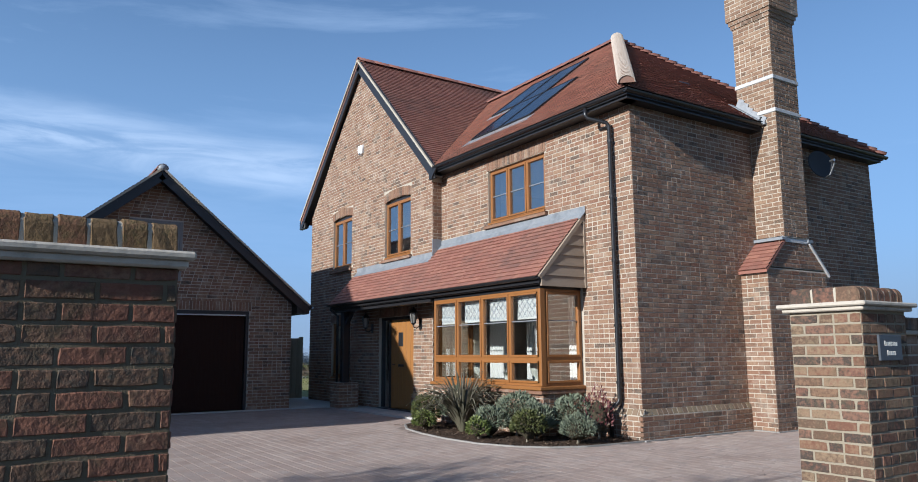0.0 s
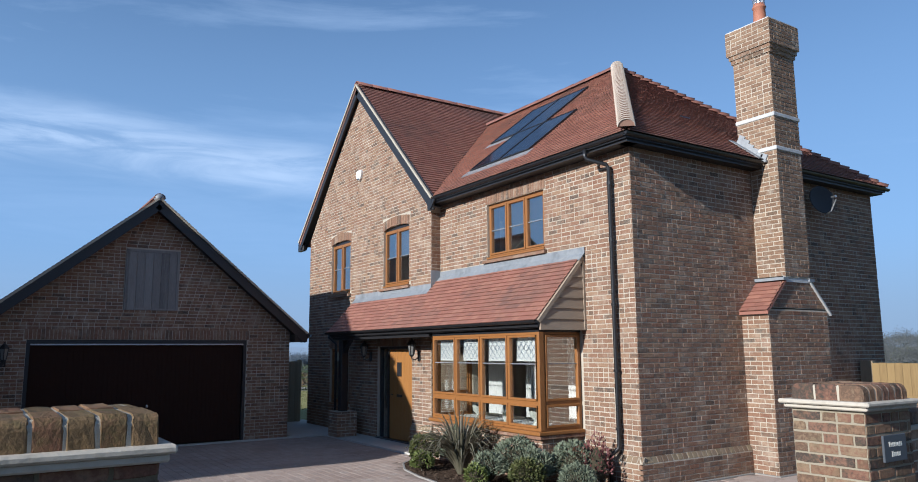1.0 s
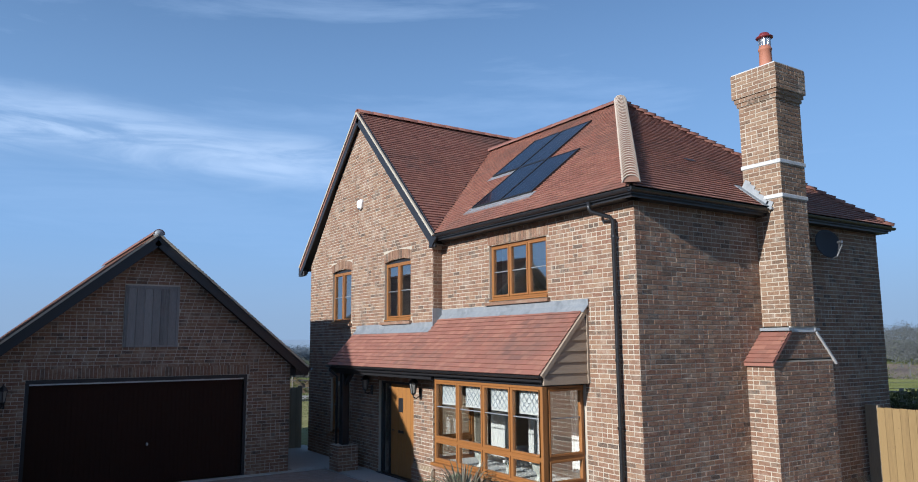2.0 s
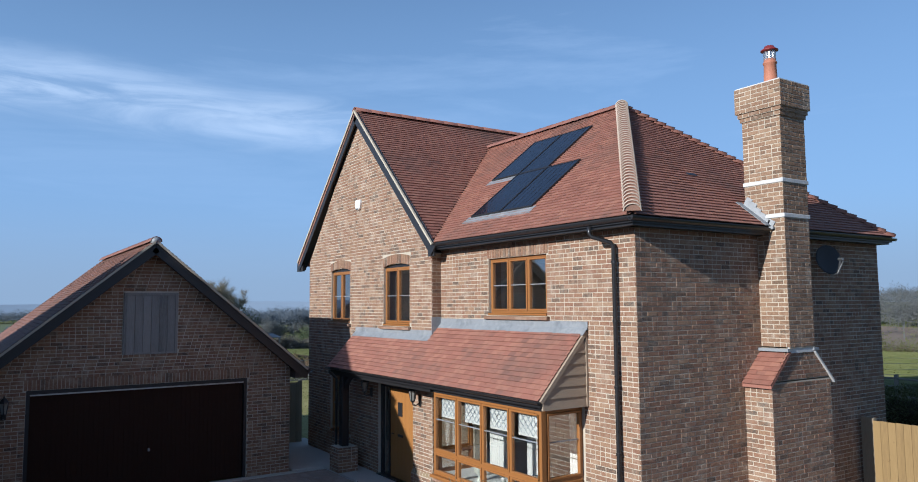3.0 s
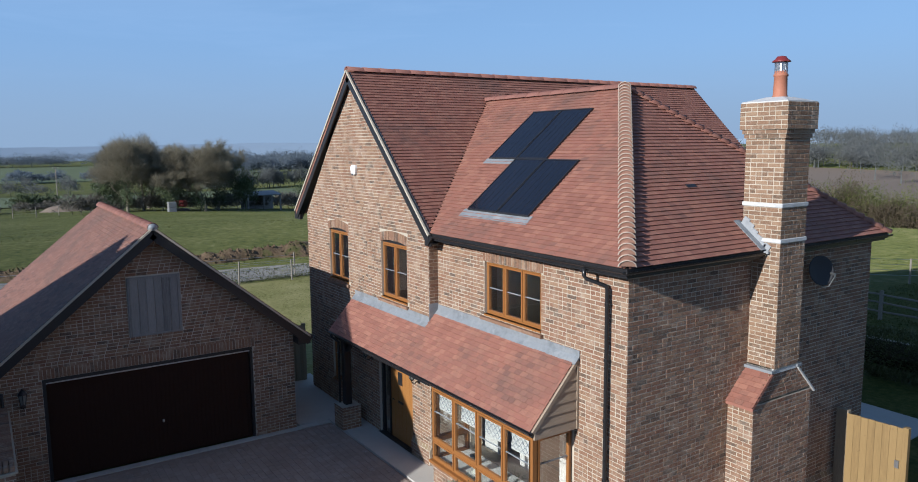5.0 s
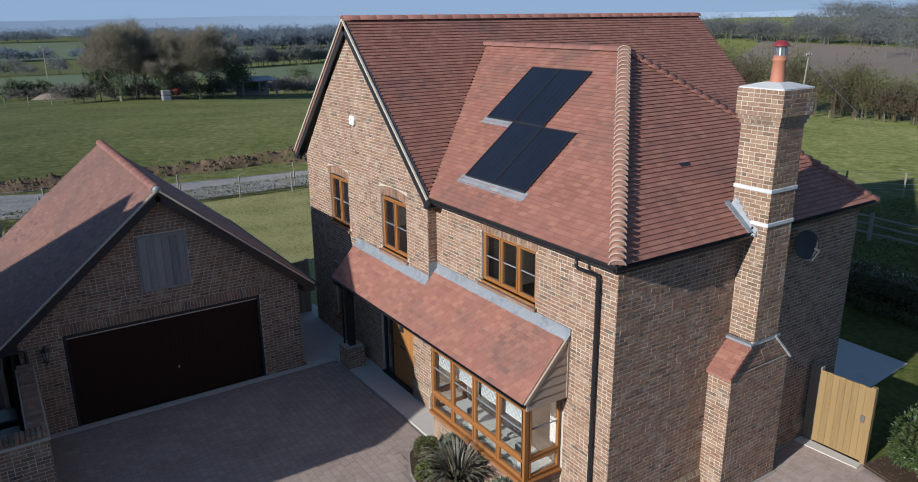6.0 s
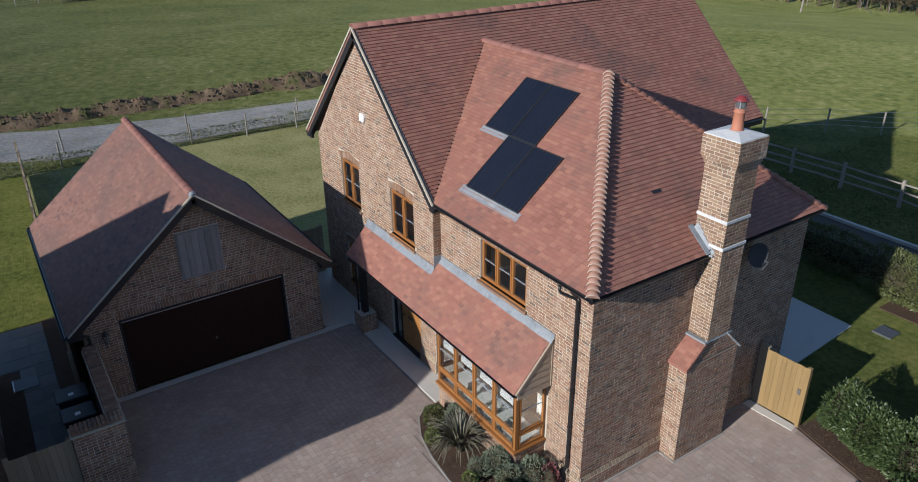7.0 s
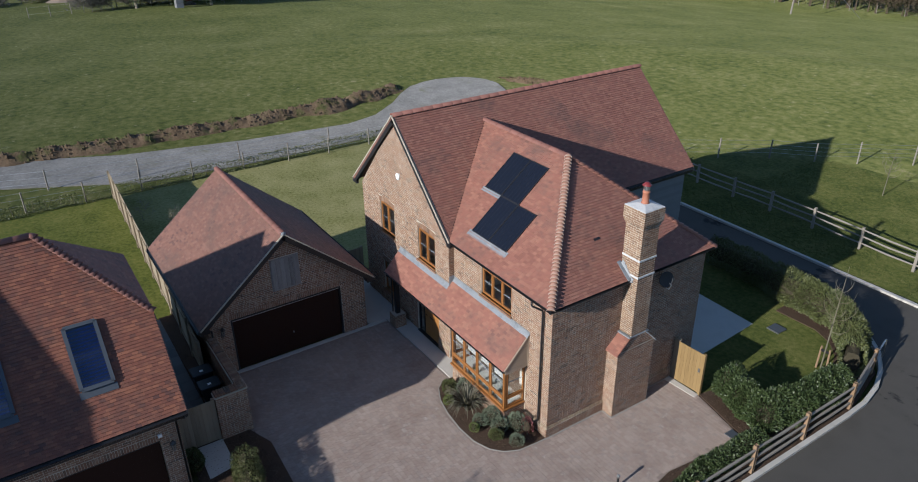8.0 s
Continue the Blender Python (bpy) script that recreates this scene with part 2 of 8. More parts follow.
M_fence = surface("grey_brown_fence", [(0.2, 0.16, 0.11), (0.3, 0.25, 0.18), (0.25, 0.2, 0.14)], 0.85, 0.7, (14, 0.6), (1.5, 0.3), 0.002, 40, stretched=(4, 4, 0.5))
M_rail = surface("split_chestnut_rail", [(0.17, 0.15, 0.13), (0.26, 0.235, 0.2), (0.2, 0.18, 0.155)], 0.85, 0.6, (14, 0.7), (3, 0.3), 0.004, 30)
M_post = surface("sawn_post", [(0.19, 0.125, 0.075), (0.27, 0.185, 0.115), (0.225, 0.15, 0.093)], 0.85, 0.6, (14, 0.7), (3, 0.3), 0.003, 30, stretched=(4, 4, 0.6))
M_paver = surface("block_paving", [(0.0, 0.285, 0.222, 0.188), (0.2, 0.33, 0.265, 0.226), (0.4, 0.365, 0.3, 0.257), (0.55, 0.31, 0.24, 0.204), (0.72, 0.345, 0.278, 0.238), (0.88, 0.29, 0.24, 0.212), (0.95, 0.37, 0.315, 0.275), (1.0, 0.48, 0.43, 0.385)], 0.88, 0.8, (30, 0.6), (0.8, 0.3), 0.0025, 60,
                  weather=(0.21, 0.155, 0.13, 0.46, 0.68, 0.6), weather_scale=0.8, retro=0.3)
M_joint = surface("paving_sand", [(0.25, 0.198, 0.166), (0.31, 0.25, 0.212)], 0.95, 0, (80, 0.6), (1, 0.4))
M_concrete = surface("concrete", [(0.41, 0.39, 0.355), (0.52, 0.497, 0.455), (0.46, 0.437, 0.4)], 0.85, 0, (40, 0.4), (1.2, 0.5), 0.002, 60)
M_edging = surface("edging_concrete", [(0.2, 0.19, 0.17), (0.31, 0.295, 0.27), (0.25, 0.237, 0.215)], 0.9, 0, (30, 0.8), (1.5, 0.5), 0.003, 50)
# Slab colour lowered to carry the deep shade of the side passage.
M_slab = surface("shade_toned_slab", [(0.12, 0.125, 0.125), (0.19, 0.19, 0.185), (0.15, 0.153, 0.15)], 0.85, 0.7, (30, 0.6), (1.0, 0.5), 0.003, 50)
M_kerb = surface("kerb_concrete", [(0.44, 0.42, 0.38), (0.54, 0.51, 0.46)], 0.85, 0.4, (40, 0.5), (1.2, 0.5), 0.002, 60)
M_asphalt = surface("asphalt", [(0.055, 0.051, 0.045), (0.092, 0.085, 0.075), (0.067, 0.062, 0.055)], 0.9, 0, (120, 0.7), (0.6, 0.5), 0.004, 150, weather=(0.026, 0.026, 0.026, 0.57, 0.61, 0.85), weather_scale=0.4)
M_gravel = surface("gravel", [(0.12, 0.115, 0.107), (0.215, 0.208, 0.195), (0.33, 0.32, 0.302)], 0.95, 0, (8, 1.7), (0.6, 0.4), 0.03, 12, weather=(0.12, 0.12, 0.06, 0.58, 0.7, 0.6), weather_scale=0.5, retro=0.6)
M_earth = surface("turned_earth", [(0.07, 0.046, 0.03), (0.175, 0.125, 0.08), (0.115, 0.08, 0.05), (0.2, 0.15, 0.1)], 0.95, 0, (5, 1.2), (0.7, 0.6), 0.06, 7,
                  weather=(0.075, 0.09, 0.028, 0.5, 0.62, 0.8), weather_scale=0.9, retro=0.6)
M_mulch = surface("bark_mulch", [(0.035, 0.024, 0.018), (0.09, 0.06, 0.042), (0.055, 0.038, 0.028)], 0.95, 0, (60, 0.9), (3, 0.4), 0.02, 50)
M_field = surface("pasture", [(0.037, 0.05, 0.014), (0.075, 0.087, 0.024), (0.106, 0.113, 0.037), (0.155, 0.147, 0.068)], 0.95, 0, (1.7, 2.2), (0.12, 0.5), 0.06, 4,
                  weather=(0.26, 0.24, 0.15, 0.62, 0.68, 0.6), weather_scale=1.4, retro=1.0)
M_lawn = surface("lawn", [(0.038, 0.054, 0.012), (0.083, 0.096, 0.024), (0.135, 0.132, 0.044)], 0.95, 0, (5, 2.2), (0.5, 0.7), 0.04, 18, retro=0.5)
# Same grass pattern as the lawn, in lighter colours for one garden.
M_bright_lawn = surface("lighter_lawn", [(0.05, 0.07, 0.014), (0.115, 0.13, 0.026), (0.18, 0.175, 0.05)], 0.95, 0, (5, 2.2), (0.5, 0.7), 0.04, 18, retro=0.5)
M_pale_lawn = surface("worn_lawn", [(0.14, 0.148, 0.04), (0.26, 0.245, 0.095), (0.35, 0.32, 0.15)], 0.95, 0, (6, 1.8), (0.5, 0.6), 0.03, 25)
M_solar = surface("solar_cell", [(0.006, 0.007, 0.012), (0.011, 0.012, 0.019)], 0.2, 0.3, (5, 0.3), (1, 0.4), coat=0.4)
M_terracotta = surface("terracotta", [(0.33, 0.125, 0.07), (0.4, 0.165, 0.1)], 0.7, 0, (20, 0.5), (3, 0.3))
M_red_metal = surface("red_cowl_metal", [(0.16, 0.022, 0.024), (0.22, 0.036, 0.035)], 0.4, 0, (20, 0.5), (3, 0.3))
M_steel = surface("galvanised_steel", [(0.42, 0.43, 0.44), (0.55, 0.56, 0.57)], 0.35, 0, (20, 0.5), (3, 0.3), metal=0.9)
M_dish = surface("dark_dish", [(0.03, 0.031, 0.034), (0.042, 0.043, 0.046)], 0.75, 0, (20, 0.4), (2, 0.3))
M_alarm = surface("white_plastic", [(0.78, 0.78, 0.76), (0.83, 0.83, 0.81)], 0.4, 0, (20, 0.3), (2, 0.2))
M_slate = surface("slate_plate", [(0.055, 0.065, 0.08), (0.075, 0.085, 0.1)], 0.5, 0, (30, 0.5), (3, 0.3))
M_letter = surface("cream_lettering", [(0.7, 0.68, 0.6), (0.76, 0.74, 0.66)], 0.6)
M_cloth = surface("blind_cloth", [(0.68, 0.68, 0.66), (0.74, 0.74, 0.72)], 0.9, 0, (60, 0.3), (3, 0.2))
M_pattern = surface("blind_print", [(0.2, 0.24, 0.3), (0.26, 0.3, 0.36)], 0.9)
M_ceramic = surface("pale_ceramic", [(0.55, 0.57, 0.5), (0.64, 0.65, 0.58)], 0.35, 0, (10, 0.4), (2, 0.3))
# Floor colour kept pale so it bounces sun into the bay room.
M_dark_wood = surface("pale_bounce_floor", [(0.4, 0.34, 0.27), (0.5, 0.43, 0.35)], 0.9, 0, (60, 0.6), (1, 0.3), stretched=(6, 1, 1))
M_lamp_glass = surface("smoky_lamp_glass", [(0.16, 0.16, 0.15), (0.24, 0.24, 0.22)], 0.15, 0, (10, 0.4), (2, 0.3))
M_bin = surface("wheelie_bin_plastic", [(0.02, 0.022, 0.025), (0.035, 0.037, 0.042)], 0.45, 0, (20, 0.5), (3, 0.3))
M_glass = glazing("window_glass", least=0.36)
M_dark_glass = glazing("roof_glass", (0.5, 0.65, 0.95), 0.8, 0.1)
M_bark = surface("grey_bark", [(0.13, 0.115, 0.085), (0.22, 0.195, 0.15), (0.17, 0.15, 0.115)], 0.9, 0, (6, 0.7), (1, 0.4), 0.02, 12)
M_twig = surface("winter_twigs", [(0.182, 0.165, 0.12), (0.273, 0.247, 0.182), (0.227, 0.205, 0.15)], 0.9, 0.7, (2, 0.4), (0.1, 0.4), thin=0.45)
M_ivy = surface("ivy_leaf", [(0.05, 0.07, 0.028), (0.085, 0.115, 0.045)], 0.6, 0.8, (5, 0.4), (0.3, 0.3))
M_yellow_bush = surface("spring_hedge_leaf", [(0.123, 0.145, 0.043), (0.217, 0.225, 0.08)], 0.75, 0.8, (5, 0.4), (0.3, 0.3), thin=0.45)
M_laurel = surface("laurel_leaf", [(0.032, 0.052, 0.017), (0.052, 0.078, 0.026), (0.08, 0.105, 0.038)], 0.45, 0.85, (5, 0.3), (0.8, 0.3))
M_box = surface("box_leaf", [(0.05, 0.06, 0.018), (0.085, 0.098, 0.028), (0.12, 0.122, 0.045)], 0.5, 0.85, (8, 0.3), (3, 0.3))
M_sage = surface("lavender_leaf", [(0.1, 0.125, 0.08), (0.17, 0.195, 0.13), (0.135, 0.16, 0.105)], 0.7, 0.85, (8, 0.3), (3, 0.3))
M_lime = surface("bright_shrub_leaf", [(0.085, 0.11, 0.025), (0.13, 0.165, 0.04), (0.17, 0.195, 0.06)], 0.5, 0.85, (8, 0.3), (3, 0.3))
M_flax = surface("flax_leaf", [(0.07, 0.066, 0.042), (0.16, 0.15, 0.1), (0.1, 0.082, 0.062)], 0.45, 0.85, (8, 0.3), (3, 0.3))
M_red_shrub = surface("red_shrub_leaf", [(0.11, 0.03, 0.035), (0.17, 0.06, 0.055)], 0.6, 0.85, (8, 0.3), (3, 0.3))
# Blue tint puts the haze of distance into the hills' colour.
M_hill = surface("hazed_hill", [(0.22, 0.29, 0.38), (0.26, 0.33, 0.42)], 1.0, 0, (0.02, 0.5), (0.004, 0.5))
M_far_wood = surface("far_wood", [(0.14, 0.132, 0.112), (0.21, 0.196, 0.165)], 1.0, 0.7, (0.05, 0.5), (0.01, 0.5), thin=0.45)
# Blue-grey twig colour: the haze over far woods is put in here.
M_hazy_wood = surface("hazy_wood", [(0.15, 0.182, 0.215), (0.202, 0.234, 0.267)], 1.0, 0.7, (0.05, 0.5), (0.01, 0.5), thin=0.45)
M_plough = surface("ploughed_field", [(0.19, 0.15, 0.12), (0.25, 0.205, 0.165)], 1.0, 0, (0.4, 0.5), (0.02, 0.4))
M_far_grass = surface("far_grass", [(0.11, 0.14, 0.075), (0.15, 0.175, 0.1)], 1.0, 0, (0.2, 0.5), (0.02, 0.4))
# Dark twig colour that paints in the shade inside bushes and hedges.
M_inner = surface("shade_dark_twigs", [(0.045, 0.04, 0.026), (0.075, 0.064, 0.042)], 0.95, 0, (20, 0.9), (2, 0.4), 0.03, 20)
M_privet = surface("hedge_leaf", [(0.06, 0.075, 0.024), (0.095, 0.11, 0.036), (0.13, 0.14, 0.05)], 0.5, 0.85, (5, 0.3), (0.8, 0.3))
M_brown_bush = surface("bare_hedge_twigs", [(0.111, 0.091, 0.061), (0.189, 0.153, 0.104)], 0.9, 0.7, (2, 0.4), (0.1, 0.4), thin=0.45)
M_crate = surface("dull_white_sheet", [(0.15, 0.155, 0.16), (0.22, 0.225, 0.23)], 0.6, 0, (4, 0.5), (1, 0.3))
# Blue board set behind the roof lights, giving their glass its deep blue.
M_blue_backing = surface("navy_backing", [(0.03, 0.05, 0.2), (0.045, 0.07, 0.26)], 0.8, 0, (20, 0.4), (3, 0.3))
# Greyed and lightened so the colour itself carries distance haze.
M_mid_wood = surface("haze_toned_wood", [(0.151, 0.161, 0.157), (0.199, 0.207, 0.199)], 1.0, 0.7, (0.05, 0.5), (0.01, 0.5), thin=0.45)
M_grey_lead = surface("bright_lead", [(0.15, 0.165, 0.18), (0.3, 0.315, 0.33), (0.21, 0.225, 0.24)], 0.75, 0, (14, 0.7), (3, 0.5), 0.003, 30)
M_stack_brick = surface("brown_chimney_brick", [(0.2, 0.122, 0.08), (0.27, 0.178, 0.118), (0.17, 0.108, 0.073), (0.3, 0.208, 0.138), (0.225, 0.14, 0.093), (0.12, 0.092, 0.068)],
                        0.88, 0.92, (30, 0.75), (0.9, 0.1), 0.005, 80, weather=(0.5, 0.45, 0.38, 0.56, 0.74, 0.6), weather_scale=2.0)
M_litter = surface("bark_litter", [(0.03, 0.022, 0.016), (0.085, 0.058, 0.04), (0.16, 0.115, 0.08)], 0.95, 0.95, (60, 0.5), (3, 0.3))
M_mossy_brick = surface("mossy_coping_brick", [(0.12, 0.082, 0.042), (0.18, 0.12, 0.065), (0.21, 0.105, 0.065), (0.14, 0.1, 0.05)], 0.92, 0.9, (45, 0.7), (4, 0.3), 0.007, 55,
                        weather=(0.08, 0.078, 0.035, 0.5, 0.72, 0.7), weather_scale=9)
M_bonnet_mortar = surface("bonnet_bedding_mortar", [(0.42, 0.36, 0.3), (0.56, 0.5, 0.43)], 0.9, 0, (30, 0.6), (2, 0.3), 0.003, 60)
M_clad = surface("grey_weatherboard", [(0.13, 0.14, 0.145), (0.19, 0.2, 0.205)], 0.7, 0.5, (14, 0.6), (2, 0.3), 0.001, 40)
M_joint_mortar = surface("pier_joint_mortar", [(0.19, 0.16, 0.11), (0.31, 0.27, 0.2), (0.25, 0.215, 0.158)], 0.95, 0, (50, 0.7), (3, 0.4), 0.004, 70)

# ---- tools for building ----


def empty(name, label, category, at=(0, 0, 0), group=""):
    return tagged(place(new(name), at), label, category, group)


def place(ob, at):
    ob.matrix_basis = Matrix.Translation(at)
    return ob


def under(ob, parent):
    """Make ob a child of parent without moving it."""
    if parent is not None:
        ob.parent = parent
        ob.matrix_parent_inverse = world_of(parent).inverted()
    return ob


def world_of(ob):
    """Where an object stands: parts are built in place, so only top-level things carry a place of their own."""
    return ob.matrix_basis.copy() if ob.parent is None else Matrix.Identity(4)


def mesh(name, verts, faces, material, parent=None, label="", smooth=False, kind=""):
    me = bpy.data.meshes.new(name)
    me.from_pydata([tuple(v) for v in verts], [], [tuple(f) for f in faces])
    me.materials.append(material)
    if smooth:
        me.polygons.foreach_set("use_smooth", [True] * len(me.polygons))
    ob = new(name, me)
    if label or kind:
        tagged(ob, label, kind=kind)
    return under(ob, parent)


def part(name, bm, material, parent, label="", smooth=False):
    me = bpy.data.meshes.new(name)
    bm.to_mesh(me)
    bm.free()
    me.materials.append(material)
    if smooth:
        me.polygons.foreach_set("use_smooth", [True] * len(me.polygons))
    ob = new(name, me)
    if label:
        tagged(ob, label)
    return under(ob, parent)


def block(x0, x1, y0, y1, z0, z1, bevel=0.0, bm=None):
    """A box, its edges rounded by bevel."""
    own = bmesh.new()
    bmesh.ops.create_cube(own, size=1)
    for v in own.verts:
        v.co = Vector(((x0 + x1) / 2 + v.co.x * (x1 - x0), (y0 + y1) / 2 + v.co.y * (y1 - y0), (z0 + z1) / 2 + v.co.z * (z1 - z0)))
    if bevel:
        bmesh.ops.bevel(own, geom=own.edges[:], offset=bevel, segments=1, affect="EDGES")
    if bm is None:
        return own
    tmp = bpy.data.meshes.new("tmp")
    own.to_mesh(tmp)
    own.free()
    bm.from_mesh(tmp)
    bpy.data.meshes.remove(tmp)
    return bm


def beam(a, b, w, d, up=(0, 0, 1), bm=None, bevel=0.0):
    """A straight bar of width w and depth d between two points; d runs along up as nearly as it can."""
    a, b = Vector(a), Vector(b)
    t = (b - a).normalized()
    s = t.cross(Vector(up)).normalized()
    n = s.cross(t)
    own = block(-0.5, 0.5, -0.5, 0.5, -0.5, 0.5)
    length = (b - a).length
    for v in own.verts:
        v.co = (a + b) / 2 + t * v.co.x * length + s * v.co.y * w + n * v.co.z * d
    if bevel:
        bmesh.ops.bevel(own, geom=own.edges[:], offset=bevel, segments=1, affect="EDGES")
    bmesh.ops.recalc_face_normals(own, faces=own.faces[:])
    if bm is None:
        return own
    tmp = bpy.data.meshes.new("tmp")
    own.to_mesh(tmp)
    own.free()
    bm.from_mesh(tmp)
    bpy.data.meshes.remove(tmp)
    return bm


def tube(points, radii, sides=8, bm=None, open_top=False):
    """A round bar through the points; radii is one radius or one for each point."""
    bm = bm or bmesh.new()
    points = [Vector(p) for p in points]
    if isinstance(radii, (int, float)):
        radii = [radii] * len(points)
    rings = []
    side = None
    for i, p in enumerate(points):
        d = (points[min(i + 1, len(points) - 1)] - points[max(i - 1, 0)]).normalized()
        if side is None:
            side = d.cross(Vector((0.31, 0.17, 0.93)) if abs(d.z) < 0.9 else Vector((1, 0.2, 0))).normalized()
        side = (side - d * side.dot(d)).normalized()
        other = d.cross(side)
        rings.append([bm.verts.new(p + (side * math.cos(k * math.tau / sides) + other * math.sin(k * math.tau / sides)) * radii[i]) for k in range(sides)])
    for a, b in zip(rings, rings[1:]):
        for k in range(sides):
            bm.faces.new((a[k], a[(k + 1) % sides], b[(k + 1) % sides], b[k]))
    bm.faces.new(rings[0][::-1])
    if not open_top:
        bm.faces.new(rings[-1])
    return bm


def lathe(profile, at, sides=20, bm=None):
    """A turned form: profile of (radius, height) round an upright axis at the place given."""
    bm = bm or bmesh.new()
    rings = [[bm.verts.new((at[0] + r * math.cos(k * math.tau / sides), at[1] + r * math.sin(k * math.tau / sides), at[2] + z)) for k in range(sides)] for r, z in profile]
    for a, b in zip(rings, rings[1:]):
        for k in range(sides):
            bm.faces.new((a[k], a[(k + 1) % sides], b[(k + 1) % sides], b[k]))
    bm.faces.new(rings[0][::-1])
    bm.faces.new(rings[-1])
    return bm


def sweep(points, profile, out, bm=None):
    """A profile of (outward, up) offsets drawn along level points; out: the outward direction for each point."""
    bm = bm or bmesh.new()
    rings = [[bm.verts.new(Vector(p) + Vector(o) * a + Vector((0, 0, b))) for a, b in profile] for p, o in zip(points, out)]
    n = len(profile)
    for r, s in zip(rings, rings[1:]):
        for k in range(n):
            bm.faces.new((r[k], r[(k + 1) % n], s[(k + 1) % n], s[k]))
    bm.faces.new(rings[0])
    bm.faces.new(rings[-1][::-1])
    bmesh.ops.recalc_face_normals(bm, faces=bm.faces[:])
    return bm


def ring(at, a0, a1, z0, z1, r, d0, d1):
    """A rectangular frame in one piece: r is the width of its members, d0 and d1 its depths from the wall's face."""
    bm = bmesh.new()
    loops = [[bm.verts.new(at(a, z, d)) for a, z in ((a0 + k, z0 + k), (a1 - k, z0 + k), (a1 - k, z1 - k), (a0 + k, z1 - k))] for k, d in ((0, d1), (0, d0 + 0.004), (0.004, d0), (r - 0.006, d0), (r, d0 + 0.008), (r, d1))]
    for a, b in zip(loops, loops[1:] + loops[:1]):
        for k in range(4):
            bm.faces.new((a[k], a[(k + 1) % 4], b[(k + 1) % 4], b[k]))
    bmesh.ops.recalc_face_normals(bm, faces=bm.faces[:])
    return bm


class Heap:
    """Many small pieces in one mesh."""

    def __init__(self):
        self.v, self.f, self.n = [], [], 0

    def add(self, verts, faces):
        self.v.append(np.asarray(verts, float))
        self.f.extend([tuple(i + self.n for i in f) for f in faces])
        self.n += len(verts)

    def build(self, name, material, parent=None, label="", smooth=False, kind="stuff"):
        if not self.f:
            return None
        return mesh(name, np.concatenate(self.v).tolist(), self.f, material, parent, label, smooth, kind)


PIECE_F = [(0, 1, 5, 4), (1, 2, 6, 5), (2, 3, 7, 6), (3, 0, 4, 7), (4, 5, 9, 8), (5, 6, 10, 9), (6, 7, 11, 10), (7, 4, 8, 11), (8, 9, 10, 11)]


def piece_shape(w, h, d, worn, seed):
    """A brick, stone or paving block, open at its back: w wide, h high, standing d out, with worn edges."""
    g = random.Random(seed)
    j = lambda s: g.uniform(-s, s)
    base = [(-w / 2, -h / 2), (w / 2, -h / 2), (w / 2, h / 2), (-w / 2, h / 2)]
    out = [(x, y, -0.012) for x, y in base] + [(x + j(worn * 0.4), y + j(worn * 0.4), d - worn) for x, y in base]
    return np.array(out + [(x - math.copysign(worn, x) + j(worn * 0.3), y - math.copysign(worn, y) + j(worn * 0.3), d + j(worn * 0.2)) for x, y in base])


def tumbled_shape(w, h, d, worn, seed):
    """A tumbled brick: an uneven outline of ten points, chipped edges and a slightly hollow or swollen face."""
    g = random.Random(seed)
    base = [(-w / 2, -h / 2), (-w / 6, -h / 2), (w / 6, -h / 2), (w / 2, -h / 2), (w / 2, 0), (w / 2, h / 2), (w / 6, h / 2), (-w / 6, h / 2), (-w / 2, h / 2), (-w / 2, 0)]
    corner = (0, 3, 5, 8)
    out = [(x, y, -0.012) for x, y in base]
    mid, top = [], []
    for i, (x, y) in enumerate(base):
        k = 0.007 if i in corner and g.random() < 0.35 else 0.0022
        x1, y1 = x - math.copysign(g.uniform(0, k), x), y - (math.copysign(g.uniform(0, k), y) if y else 0)
        mid.append((x1, y1, d - worn * g.uniform(0.8, 1.6)))
        top.append((x1 - math.copysign(worn * g.uniform(0.8, 1.5), x1), y1 - (math.copysign(worn * g.uniform(0.8, 1.5), y1) if y else 0), d + g.uniform(-0.0015, 0.0015)))
    return np.array(out + mid + top)


TUMBLED_F = [(i, (i + 1) % 10, 10 + (i + 1) % 10, 10 + i) for i in range(10)] + [(10 + i, 10 + (i + 1) % 10, 20 + (i + 1) % 10, 20 + i) for i in range(10)] + [(20, 21, 28, 29), (21, 22, 27, 28), (22, 23, 24, 27), (24, 25, 26, 27)]


